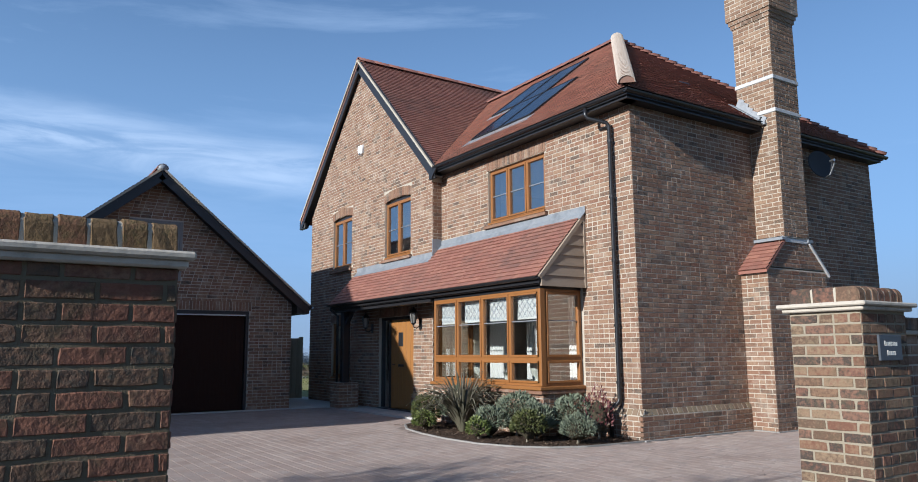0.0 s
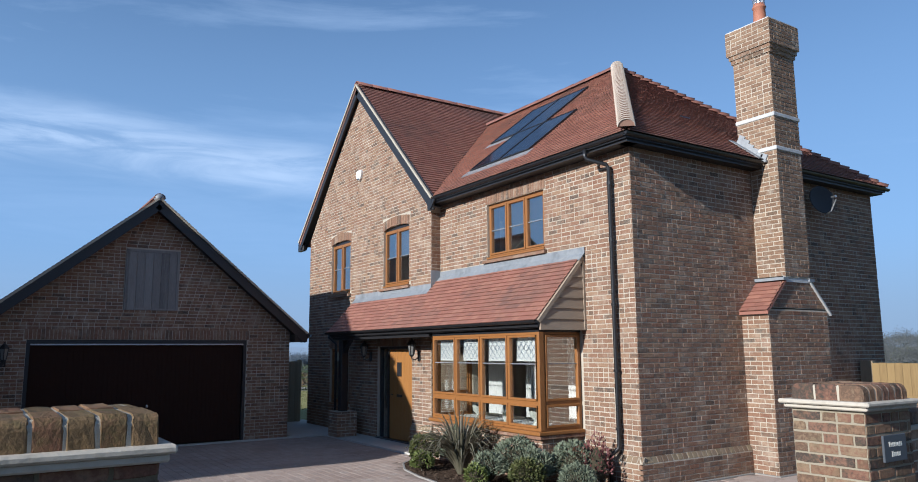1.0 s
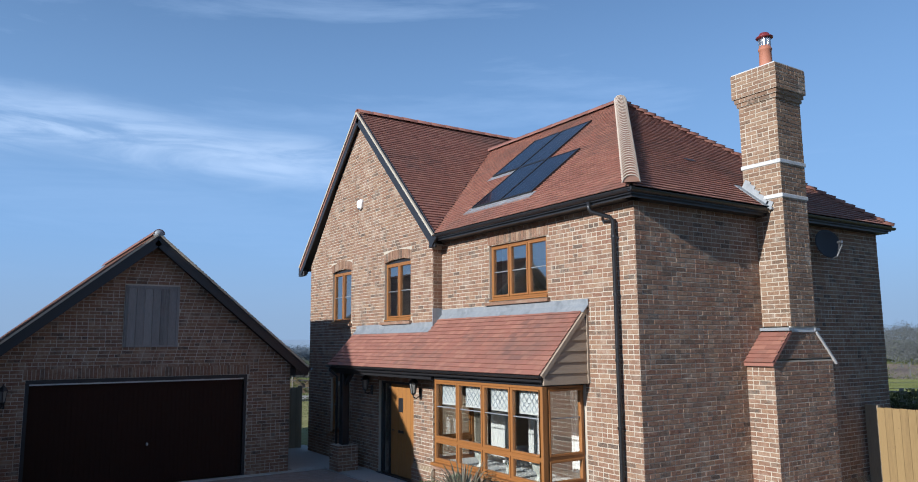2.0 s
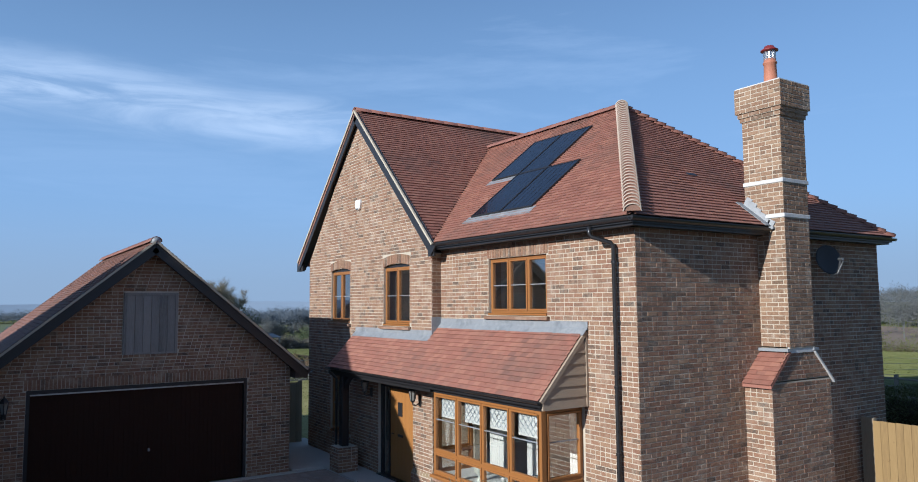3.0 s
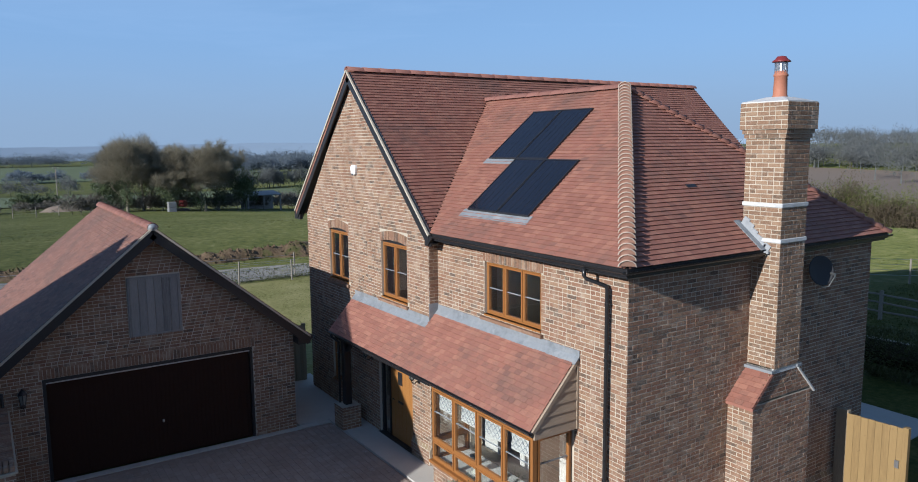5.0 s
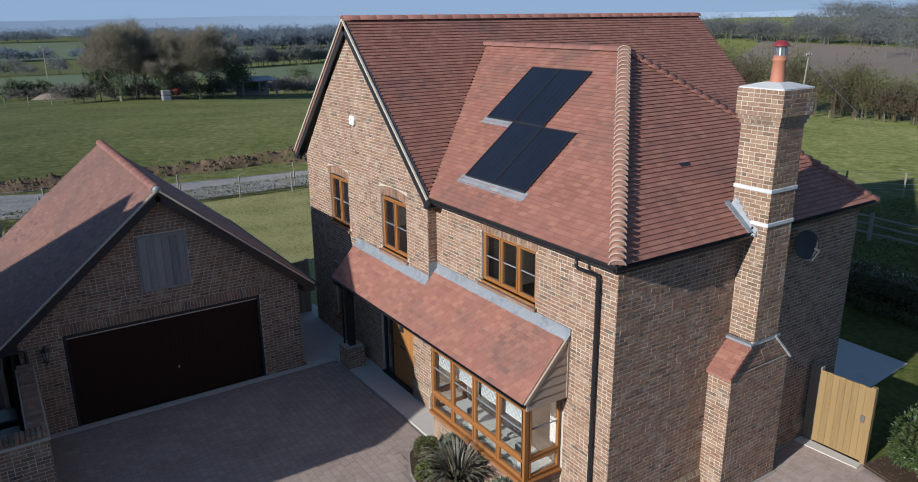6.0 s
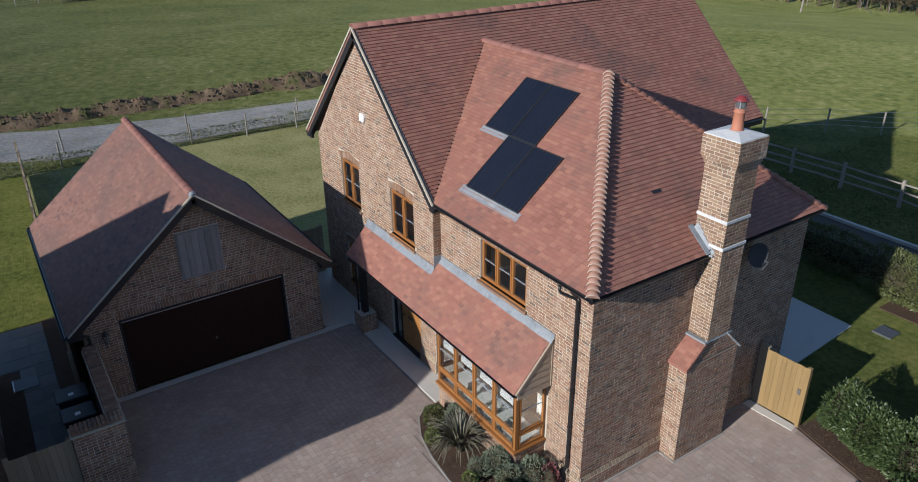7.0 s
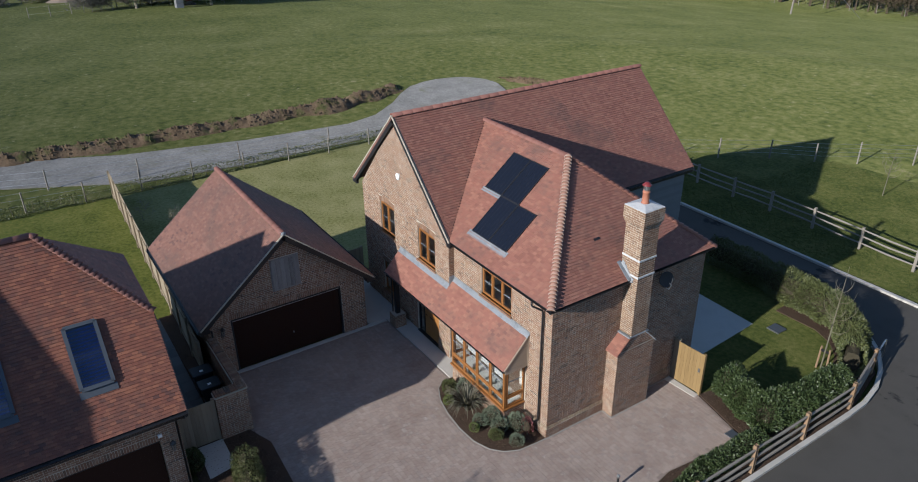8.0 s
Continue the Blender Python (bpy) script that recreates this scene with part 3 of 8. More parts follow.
def pieces(parent, name, spots, o, u, v, n, material, depth=0.005, worn=0.004, focus=None, limit=280, heap_name="brickwork", gap_jitter=0.0025, tumbled=False):
    """Lay pieces on a plane. spots: (centre along u, centre along v, width, height). Those nearest to the focus, up to the limit, are
    objects of their own that share meshes; the rest are joined."""
    o, u, v, n = (Vector(a) for a in (o, u, v, n))
    turn = Matrix((u, v, n)).transposed().to_4x4()
    basis = np.array([u, v, n])
    usual = {}
    for s in spots:
        k = (round(s[2] - (0.0022 if name == "brick" else 0.0), 3), round(s[3] - (0.0022 if name == "brick" else 0.0), 3))
        usual[k] = usual.get(k, 0) + 1
    common = sorted(usual, key=usual.get)[-6:]
    order = list(range(len(spots)))
    if focus:
        order.sort(key=lambda i: (spots[i][0] - focus[0]) ** 2 + (spots[i][1] - focus[1]) ** 2)
    shapes, heap, made = {}, Heap(), 0
    g = random.Random(len(spots))
    shape, faces = (tumbled_shape, TUMBLED_F) if tumbled else (piece_shape, PIECE_F)
    trim = 0.0022 if name == "brick" else 0.0
    for i in order:
        a, b, w, h = spots[i]
        w, h = w - trim, h - trim
        k = (round(w, 3), round(h, 3))
        out = g.uniform(-gap_jitter, gap_jitter)
        if made < limit and k in common:
            kk = (k, g.randrange(9 if tumbled else 3))
            if kk not in shapes:
                me = bpy.data.meshes.new(name)
                me.from_pydata(shape(w, h, depth, worn, hash(kk) % 9999).tolist(), [], faces)
                me.materials.append(material)
                shapes[kk] = me
            ob = new(name, shapes[kk])
            ob.parent = parent
            ob.matrix_basis = world_of(parent).inverted() @ Matrix.Translation(o + u * a + v * b + n * out) @ turn
            made += 1
        else:
            local = shape(w, h, depth, worn, g.randrange(99999)) + np.array((a, b, out))
            heap.add(local @ basis + np.array(o), faces)
    heap.build(heap_name, material, parent)


def courses(spans, z0, z1, brick=0.215, high=0.065, joint=0.01, seed=1):
    """Stretcher bond over the spans(z) of each course, from z0 up to z1."""
    out, g, row = [], random.Random(seed), 0
    z = z0
    while z + high * 0.6 <= z1:
        top = min(z + high, z1)
        for a, b in spans((z + top) / 2):
            s = a - (brick + joint) * (0.5 if row % 2 else 0.0)
            while s < b - 0.02:
                p, q = max(s, a), min(s + brick, b)
                if g.random() < 0.3 and q - p > 0.2:
                    mid = (p + q) / 2
                    out += [((p + mid - joint / 2) / 2, (z + top) / 2, mid - joint / 2 - p, top - z), ((mid + joint / 2 + q) / 2, (z + top) / 2, q - mid - joint / 2, top - z)]
                elif q - p > 0.025:
                    out.append(((p + q) / 2, (z + top) / 2, q - p, top - z))
                s += brick + joint
        z += high + joint
        row += 1
    return out


def minus(spans, holes):
    """The intervals that are left of spans once the holes are cut."""
    for c, d in holes:
        left = []
        for a, b in spans:
            if d <= a or c >= b:
                left.append((a, b))
            else:
                if c - a > 0.02:
                    left.append((a, c))
                if b - d > 0.02:
                    left.append((d, b))
        spans = left
    return spans


def wall(parent, name, o, u, n, length, height, holes=(), thick=0.3, gable=None, label="", inside=None):
    """A wall in one piece with its openings cut through. o: its foot on the outer face, u along it, n outward. holes: (u0, u1, z0, z1).
    gable: (u, z) of its peak above height."""
    o, u, n = Vector(o), Vector(u), Vector(n)
    us = sorted({0.0, length, *[h[0] for h in holes], *[h[1] for h in holes]})
    zs = sorted({0.0, height, *[h[2] for h in holes], *[h[3] for h in holes]})
    bm = bmesh.new()
    seen = {}

    def vert(a, z, d):
        k = (round(a, 4), round(z, 4), d)
        if k not in seen:
            seen[k] = bm.verts.new(o + u * a + Vector((0, 0, z)) - n * (thick * d))
        return seen[k]

    solid = lambda i, j: 0 <= i < len(us) - 1 and 0 <= j < len(zs) - 1 and not any(
        h[0] <= (us[i] + us[i + 1]) / 2 <= h[1] and h[2] <= (zs[j] + zs[j + 1]) / 2 <= h[3] for h in holes)
    for i in range(len(us) - 1):
        for j in range(len(zs) - 1):
            if not solid(i, j):
                continue
            a, b, c, d = us[i], us[i + 1], zs[j], zs[j + 1]
            for k in (0, 1):
                q = [vert(a, c, k), vert(b, c, k), vert(b, d, k), vert(a, d, k)]
                bm.faces.new(q if k == 0 else q[::-1])
            for di, dj, (p, q) in ((-1, 0, ((a, c), (a, d))), (1, 0, ((b, d), (b, c))), (0, -1, ((b, c), (a, c))), (0, 1, ((a, d), (b, d)))):
                if not solid(i + di, j + dj) and not (gable and dj == 1 and j == len(zs) - 2):
                    bm.faces.new((vert(*p, 0), vert(*q, 0), vert(*q, 1), vert(*p, 1)))
    if gable:
        top = [(a, height) for a in us]
        for k in (0, 1):
            q = [vert(*p, k) for p in top] + [vert(*gable, k)]
            bm.faces.new(q if k == 0 else q[::-1])
        for p, q in ((top[-1], gable), (gable, top[0])):
            bm.faces.new((vert(*p, 0), vert(*q, 0), vert(*q, 1), vert(*p, 1)))
    bmesh.ops.recalc_face_normals(bm, faces=bm.faces[:])
    ob = part(name, bm, M_mortar, parent, label)
    ob.data.materials.append(inside or M_plaster)
    for f in ob.data.polygons:
        if f.normal.dot(n) < -0.9:
            f.material_index = 1
    return ob


TILE_F = [(0, 1, 2, 3), (4, 5, 1, 0), (4, 0, 3), (5, 2, 1)]


def tile_shape(w, h, lift, seed):
    """A plain roof tile: w wide, h up the slope, its lower edge lifted by the tile beneath."""
    g = random.Random(seed)
    j = lambda s: g.uniform(-s, s)
    tl, tr, sag = lift + j(0.002), lift + j(0.002), j(0.002)
    return np.array([(-w / 2, sag, tl), (w / 2, -sag, tr), (w / 2, h, 0.004), (-w / 2, h, 0.004), (-w / 2, sag, tl - 0.014), (w / 2, -sag, tr - 0.014)])


def tiling(parent, o, u, v, spans, length, material, gauge=0.1, width=0.165, focus=None, limit=280, lift=0.027, seed=3):
    """Courses of plain tiles up a slope. spans(s): the intervals along u that are tiled at the height s up the slope."""
    o, u, v = Vector(o), Vector(u).normalized(), Vector(v).normalized()
    n = u.cross(v)
    basis = np.array([u, v, n])
    turn = Matrix((u, v, n)).transposed().to_4x4()
    g = random.Random(seed)
    spots, row, s = [], 0, 0.0
    while s < length - gauge * 0.4:
        for a, b in spans(s + gauge * 0.5):
            x = a - (width / 2 if row % 2 else 0)
            while x < b - 0.02:
                p, q = max(x, a), min(x + width - 0.003, b)
                if q - p > 0.02:
                    spots.append(((p + q) / 2, s, q - p))
                x += width
        s += gauge
        row += 1
    if focus:
        spots.sort(key=lambda t: (t[0] - focus[0]) ** 2 + (t[1] - focus[1]) ** 2)
    shapes, heap, made = [], Heap(), 0
    for k in range(5):
        me = bpy.data.meshes.new("roof_tile")
        me.from_pydata(tile_shape(width - 0.003, gauge + 0.02, lift, k).tolist(), [], TILE_F)
        me.materials.append(material)
        shapes.append(me)
    for a, b, w in spots:
        if made < limit and abs(w - width + 0.003) < 0.001:
            ob = new("roof_tile", shapes[g.randrange(5)])
            ob.parent = parent
            ob.matrix_basis = world_of(parent).inverted() @ Matrix.Translation(o + u * a + v * b + n * 0.01) @ turn
            made += 1
        else:
            heap.add((tile_shape(w, gauge + 0.02, lift, g.randrange(9999)) + np.array((a, b, 0.01))) @ basis + np.array(o), TILE_F)
    heap.build("tiling", material, parent)


def slab(parent, name, corners, thick, material, label=""):
    """A flat deck under a roof: its corners, and a thickness straight down."""
    k = len(corners)
    v = [Vector(c) for c in corners] + [Vector(c) - Vector((0, 0, thick)) for c in corners]
    f = [tuple(range(k)), tuple(range(2 * k - 1, k - 1, -1))] + [(i, k + i, k + (i + 1) % k, (i + 1) % k) for i in range(k)]
    ob = mesh(name, v, f, material, parent, label)
    return ob


def cap_tiles(parent, name, a, b, r, length, material, flare=1.0, up=(0, 0, 1), fill=None):
    """Half-round tiles in a row from a to b, each lapped by the next; flare: how much wider the lower end is;
    fill: mortar that closes the lower end."""
    a, b = Vector(a), Vector(b)
    t = (b - a).normalized()
    s = t.cross(Vector(up)).normalized()
    n = s.cross(t)
    count = max(1, round((b - a).length / length))
    step = (b - a).length / count
    k = 7
    verts = []
    for e, (at, rad) in enumerate(((-0.01, r * flare), (step * 1.12, r))):
        for thick in (0, 0.02 if fill else 0.014):
            for i in range(k):
                w = math.pi * (i / (k - 1))
                verts.append((math.cos(w) * (rad - thick), at, math.sin(w) * (rad - thick) * 0.9 + ((0.012 + (flare - 1) * 0.075 if fill else 0.006) if e == 0 else (-0.014 if fill else -0.002))))
    o = lambda e, h, i: (e * 2 + h) * k + i
    faces = []
    for i in range(k - 1):
        faces += [(o(0, 0, i), o(0, 0, i + 1), o(1, 0, i + 1), o(1, 0, i)), (o(0, 0, i), o(0, 1, i), o(0, 1, i + 1), o(0, 0, i + 1)), (o(0, 1, i), o(1, 1, i), o(1, 1, i + 1), o(0, 1, i + 1))]
    if fill:
        verts += [(x, y + 0.012, z) for x, y, z in verts[k:2 * k]]
        faces.append(tuple(range(4 * k, 5 * k)))
    me = bpy.data.meshes.new(name)
    me.from_pydata(verts, [], faces)
    me.materials.append(material)
    if fill:
        me.materials.append(fill)
        me.materials.append(material)
        for i in [len(faces) - 1] + [3 * q + 1 for q in range(k - 1)]:
            me.polygons[i].material_index = 1 if i < len(faces) - 1 else 2
    me.polygons.foreach_set("use_smooth", [True] * (len(faces) - 1) + [not fill])
    turn = Matrix((s, t, n)).transposed().to_4x4()
    for i in range(count):
        ob = new(name, me)
        ob.parent = parent
        ob.matrix_basis = world_of(parent).inverted() @ Matrix.Translation(a + t * (i * step)) @ turn


def gutter(parent, points, outs, r=0.06):
    """A half-round gutter along the eaves."""
    prof = [(math.cos(math.pi + i * math.pi / 6) * r + r, math.sin(math.pi + i * math.pi / 6) * r) for i in range(7)]
    prof += [(x - (0.008 if x > r else -0.008), z + 0.0 if z > -0.001 else z + 0.008) for x, z in prof[::-1]]
    return part("gutter", sweep(points, prof, outs), M_gutter, parent)


def downpipe(parent, points, r=0.036, clips=()):
    pipe = part("downpipe", tube(points, r, 10), M_gutter, parent, smooth=True)
    for c in clips:
        part("pipe_clip", lathe([(r + 0.012, -0.02), (r + 0.012, 0.02)], c, 10), M_gutter, pipe)
    return pipe

# ---- the ground ----
setting = lambda ob, label, category: tagged(ob, label, category, kind="structure")


def sheet(name, corners, z, material, label, category, thick=0.0):
    k = len(corners)
    v = [(x, y, z) for x, y in corners]
    f = [tuple(range(k))]
    if thick:
        v += [(x, y, z - thick) for x, y in corners]
        f += [tuple(range(2 * k - 1, k - 1, -1))] + [(i, k + i, k + (i + 1) % k, (i + 1) % k) for i in range(k)]
    return setting(mesh(name, v, f, material), label, category)


def ground_z(x, y):
    """The land: level round the houses, falling gently into a broad valley."""
    d = math.hypot(x + 6, y - 3)
    k = min(1.0, max(0.0, (174 - math.degrees(math.atan2(y - 3, x + 6)) % 360) / 54))
    s = min(1.0, max(0.0, (d - 48) / 20))
    h = min(1.0, max(0.0, (142 - math.degrees(math.atan2(y - 3, x + 6)) % 360) / 16))
    return max(-16.0, -0.12 - (0.045 + 0.075 * k) * max(0.0, d - 58 + 10 * s) * s) + 0.058 * h * min(330.0, max(0.0, d - 470))


rings_r = [0, 20, 40] + [48 + 4 * i for i in range(1, 30)] + [180, 200, 225, 260, 300, 350, 420, 470, 520, 580, 640, 700, 800, 900, 1000, 1500, 2600]
spokes = 120
land_v = [(-6 + r * math.cos(k * math.tau / spokes), 3 + r * math.sin(k * math.tau / spokes)) for r in rings_r for k in range(spokes)]
land_f = [(a * spokes + k, a * spokes + (k + 1) % spokes, (a + 1) * spokes + (k + 1) % spokes, (a + 1) * spokes + k) for a in range(len(rings_r) - 1) for k in range(spokes)]
setting(mesh("ground", [(x, y, ground_z(x, y)) for x, y in land_v], land_f, M_field, smooth=True), "short green winter pasture running out to the horizon", "field")
road_in = [(5.12, -60), (5.12, 9.4), (5.08, 10.4), (4.85, 11.5), (4.4, 12.6), (3.7, 13.7), (2.6, 14.7), (1.2, 15.4), (-0.6, 15.75), (-30, 15.9)]
road_out = [(-30, 18.5), (3.4, 18.4), (12, 18.1), (16, 14), (16, -60)]
sheet("road", road_in + road_out, -0.06, M_asphalt, "dark grey asphalt lane curving round the plot", "road")
BED = [(-4.48, -0.95), (-4.5, -1.26), (-4.2, -1.6), (-3.6, -1.9), (-2.85, -2.06), (-2.0, -2.14), (-1.2, -2.1), (-0.6, -1.88), (-0.25, -1.56), (-0.03, -1.1), (0.02, -0.55), (0.04, -0.05)]
drive_outline = [(-9.44, -8.1), (-9.44, -1.0)] + BED + [(0.06, 0), (0.06, 7.0), (0.3, 5.8), (1.35, 5.95), (3.7, 5.4), (3.4, 2.2), (4.3, -2.4), (5.0, -2.9), (5.0, -8.1)]
drive = sheet("driveway", drive_outline, 0.012, M_joint, "pinkish brown block paving driveway with pale joints", "driveway")
sheet("flower_bed", BED + [(-4.48, -0.05)], 0.03, M_mulch, "dark mulched flower bed under the bay window", "flower bed", 0.05)
edging = setting(part("bed_edging", sweep([(x, y, 0.0) for x, y in BED[1:]], [(0.0, 0.0), (0.0, 0.034), (0.032, 0.034), (0.032, 0.0)],
                 [(-0.8, -0.6, 0), (-0.6, -0.8, 0), (-0.35, -0.94, 0), (-0.12, -1, 0), (0, -1, 0), (0.15, -1, 0), (0.4, -0.9, 0), (0.7, -0.7, 0), (0.95, -0.35, 0), (1, -0.05, 0), (1, 0, 0)]), M_edging, None), "grey block edging round the flower bed", "edging")
sheet("entrance_apron", [(4.99, -7.5), (4.99, -3.1), (5.2, -2.6), (5.2, -8.1)], 0.0, M_joint, "sloping paved apron at the gateway", "driveway", 0.12)
path = sheet("path", [(-13.4, -1.75), (-9.5, -1.75), (-9.42, -0.98), (-4.5, -0.92), (-4.45, 0.1), (-13.4, 0.1)], 0.045, M_concrete, "pale grey concrete path along the house front", "path", 0.1)
sheet("path_edge", [(-9.46, -8.0), (-9.26, -8.0), (-9.26, -1.0), (-9.46, -1.0)], 0.035, M_concrete, "concrete threshold strip before the garage", "path", 0.1)
sheet("patio", [(-5.4, 7.0), (-0.1, 7.0), (-0.4, 11.45), (-5.4, 11.6)], 0.03, M_concrete, "pale concrete patio behind the house", "patio", 0.1)
sheet("lawn_1", [(-5.6, 7.0), (1.3, 6.2), (3.9, 6.2), (4.8, 9.0), (4.2, 12.0), (2.0, 14.2), (-1.0, 15.4), (-5.6, 15.6)], 0.0, M_lawn, "mown green lawn behind the house", "lawn", 0.1)
sheet("lawn_2", [(-29.9, -7.94), (-16.6, -8.34), (-12.6, -8.2), (-12.6, 15.8), (-29.9, 15.8)], 0.0, M_pale_lawn, "pale worn lawn beside the garage", "lawn", 0.1)
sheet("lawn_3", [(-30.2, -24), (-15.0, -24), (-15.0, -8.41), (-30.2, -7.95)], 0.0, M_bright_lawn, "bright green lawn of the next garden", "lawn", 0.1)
sheet("lawn_4", [(-30.6, 18.62), (14, 18.5), (14, 34.0), (-9.0, 31.8), (-16, 25.2), (-30.6, 24.3)], -0.04, M_lawn, "rough green verge beyond the lane", "verge", 0.06)
SIDE_BED = [(1.4, 6.0), (3.72, 5.45), (3.42, 2.2), (4.4, -2.4), (4.95, -2.4), (4.98, 9.6), (4.3, 12.4), (2.5, 14.4), (0.5, 15.3), (-0.5, 15.6), (-0.5, 13.15), (1.3, 13.2), (2.15, 12.85), (2.75, 12.25), (3.3, 11.2), (3.6, 9.6), (3.7, 8.6), (2.4, 7.4), (1.5, 6.6)]
sheet("planting_bed", SIDE_BED, 0.03, M_mulch, "dark soil bed under the laurel hedge", "flower bed", 0.1)
sheet("planting_bed_2", [(-6.4, -10.2), (-6.4, -8.3), (-5.0, -7.75), (4.6, -8.12), (4.6, -10.6)], 0.03, M_mulch, "dark soil bed along the neighbouring drive", "flower bed", 0.1)
sheet("neighbour_drive", [(-4.4, -24), (-4.4, -10.6), (5.0, -10.6), (5.0, -24)], 0.0, M_joint, "paved drive before the neighbouring house", "driveway", 0.1)
sheet("planting_bed_3", [(-14.99, -9.0), (-6.4, -9.06), (-6.4, -8.3), (-14.99, -8.3)], 0.02, M_mulch, "dark bare soil along the garage flank", "flower bed", 0.1)
sheet("gate_path", [(-6.05, -9.9), (-4.45, -9.95), (-4.6, -9.08), (-6.05, -9.06)], 0.045, M_concrete, "pale paving slabs before the boarded gate", "path", 0.1)
sheet("side_path", [(-14.9, -10.45), (-12.4, -10.45), (-12.4, -9.86), (-6.1, -9.86), (-6.1, -9.05), (-14.9, -8.99)], 0.02, M_slab, "paving slabs toned for deep shade beside the neighbouring house", "path", 0.1)
sheet("planting_bed_4", [(-12.39, -10.47), (-6.1, -10.47), (-6.1, -9.87), (-12.39, -9.87)], 0.015, M_mulch, "dark soil strip along the neighbouring wall", "flower bed", 0.1)
setting(part("wall_strip", block(0.052, 0.1, -0.05, 2.47, 0.0, 0.036, 0.004, block(0.502, 0.55, 2.47, 4.27, 0.0, 0.036, 0.004, block(0.1, 0.502, 2.46, 2.515, 0.0, 0.0355, 0.004, block(0.052, 0.1, 4.22, 5.6, 0.0, 0.036, 0.004)))), M_edging, None), "narrow concrete strip along the foot of the side wall", "edging")
sheet("gravel_track", [(-40, -40), (-35.5, -13.5), (-31.6, -6), (-30.9, 0), (-30.9, 10), (-31.3, 17), (-32.4, 22.5), (-34.0, 24.2), (-35.8, 24.9), (-37.4, 25.4), (-38.9, 25.3), (-40.0, 24.8), (-40.8, 24.1), (-41.4, 22.9), (-41.65, 21.6), (-41.5, 20.1), (-40.9, 18.5), (-39.6, 16.9), (-37.4, 14.8), (-35.4, 12.2), (-34.6, 9.5), (-35.5, 2), (-37.4, -6), (-41, -13.5), (-48, -40)], -0.05, M_gravel, "grey gravel farm track with a turning head", "track", 0.06)

# ---- the house ----
house = empty("house", "two storey red brick house with a gable and clay tiles", "house")
GY, GX0, GX1 = -0.23, -12.3, -5.52
RIDGE, RZ, MK = -9.08, 8.92, 0.98
EAVE, WZ, WK, EX, EB = -0.31, 5.25, 0.806, 0.26, 7.11


def main_z(x):
    return RZ - MK * abs(x - RIDGE)


gable_holes = [(1.55, 2.73, 3.55, 4.93), (4.59, 5.83, 3.53, 4.91), (4.34, 5.97, 0.06, 2.13), (1.55, 2.73, 0.7, 2.1)]
peak = main_z(RIDGE) - 0.12
w_gable = wall(house, "wall", (GX0, GY, 0), (1, 0, 0), (0, -1, 0), GX1 - GX0, 5.2, gable_holes, gable=(RIDGE - GX0, peak), label="gabled front wall of mixed red stock brick")
wing_holes = [(1.74, 3.46, 3.8, 4.84), (1.2, 4.15, 0.82, 2.25)]
w_wing = wall(house, "wall", (GX1, 0, 0), (1, 0, 0), (0, -1, 0), -GX1, 5.14, wing_holes, label="front wall of mixed red stock brick")
w_side = wall(house, "wall", (0, 0.3, 0), (0, 1, 0), (1, 0, 0), 6.7, 5.14, label="blank side wall of mixed red stock brick")
w_return = wall(house, "wall", (GX1, GY + 0.3, 0), (0, -1, 0), (1, 0, 0), 0.05, 5.1)
w_back = wall(house, "wall", (-0.3, 7.0, 0), (-1, 0, 0), (0, 1, 0), -GX1 - 0.3, 5.1)
w_rear_side = wall(house, "wall", (GX1, 7.0, 0), (0, 1, 0), (1, 0, 0), 5.2, 5.1, thick=0.25)
w_rear = wall(house, "wall", (GX1 - 0.25, 12.2, 0), (-1, 0, 0), (0, 1, 0), GX1 - GX0 - 0.25, 5.2, gable=(RIDGE - GX0, peak))
w_left = wall(house, "wall", (GX0, 12.2, 0), (0, -1, 0), (-1, 0, 0), 12.2 - GY - 0.3, 5.1)
for z, name in ((0.05, "floor_slab"), (2.62, "upper_floor"), (5.02, "loft_floor")):
    bm = block(GX1 + 0.01, -0.31, 0.31, 6.69, z - 0.1, z)
    part(name, bm, M_dark_wood if z < 3 else M_plaster, house)
    part(name, block(GX0 + 0.31, GX1 - 0.26, GY + 0.31, 11.89, z - 0.1, z), M_dark_wood if z < 3 else M_plaster, house)
part("inner_wall", block(GX1 + 0.02, -0.32, 3.6, 3.72, 0.06, 5.0), M_plaster, house)
part("inner_wall", block(GX0 + 0.32, GX1 - 0.27, 3.6, 3.72, 0.06, 5.0), M_plaster, house)
part("inner_wall", block(GX1 - 0.25, GX1 - 0.01, 0.31, 6.69, 0.06, 5.0), M_plaster, house)

# splayed brick foot of the walls
def foot(parent, o, u, n, length, m=M_pale_brick):
    """A plinth: courses standing proud, closed by sloping bricks."""
    o, u, n = Vector(o), Vector(u), Vector(n)
    bm = bmesh.new()
    prof = [(0.0, 0.0), (0.05, 0.0), (0.05, 0.375), (0.0, 0.47)]
    rings = [[bm.verts.new(o + u * a + n * d + Vector((0, 0, z))) for d, z in prof] for a in (0, length)]
    for k in range(3):
        bm.faces.new((rings[0][k + 1], rings[0][k], rings[1][k], rings[1][k + 1]))
    for r in rings:
        bm.faces.new(r)
    bmesh.ops.recalc_face_normals(bm, faces=bm.faces[:])
    return part("plinth", bm, M_mortar, parent)


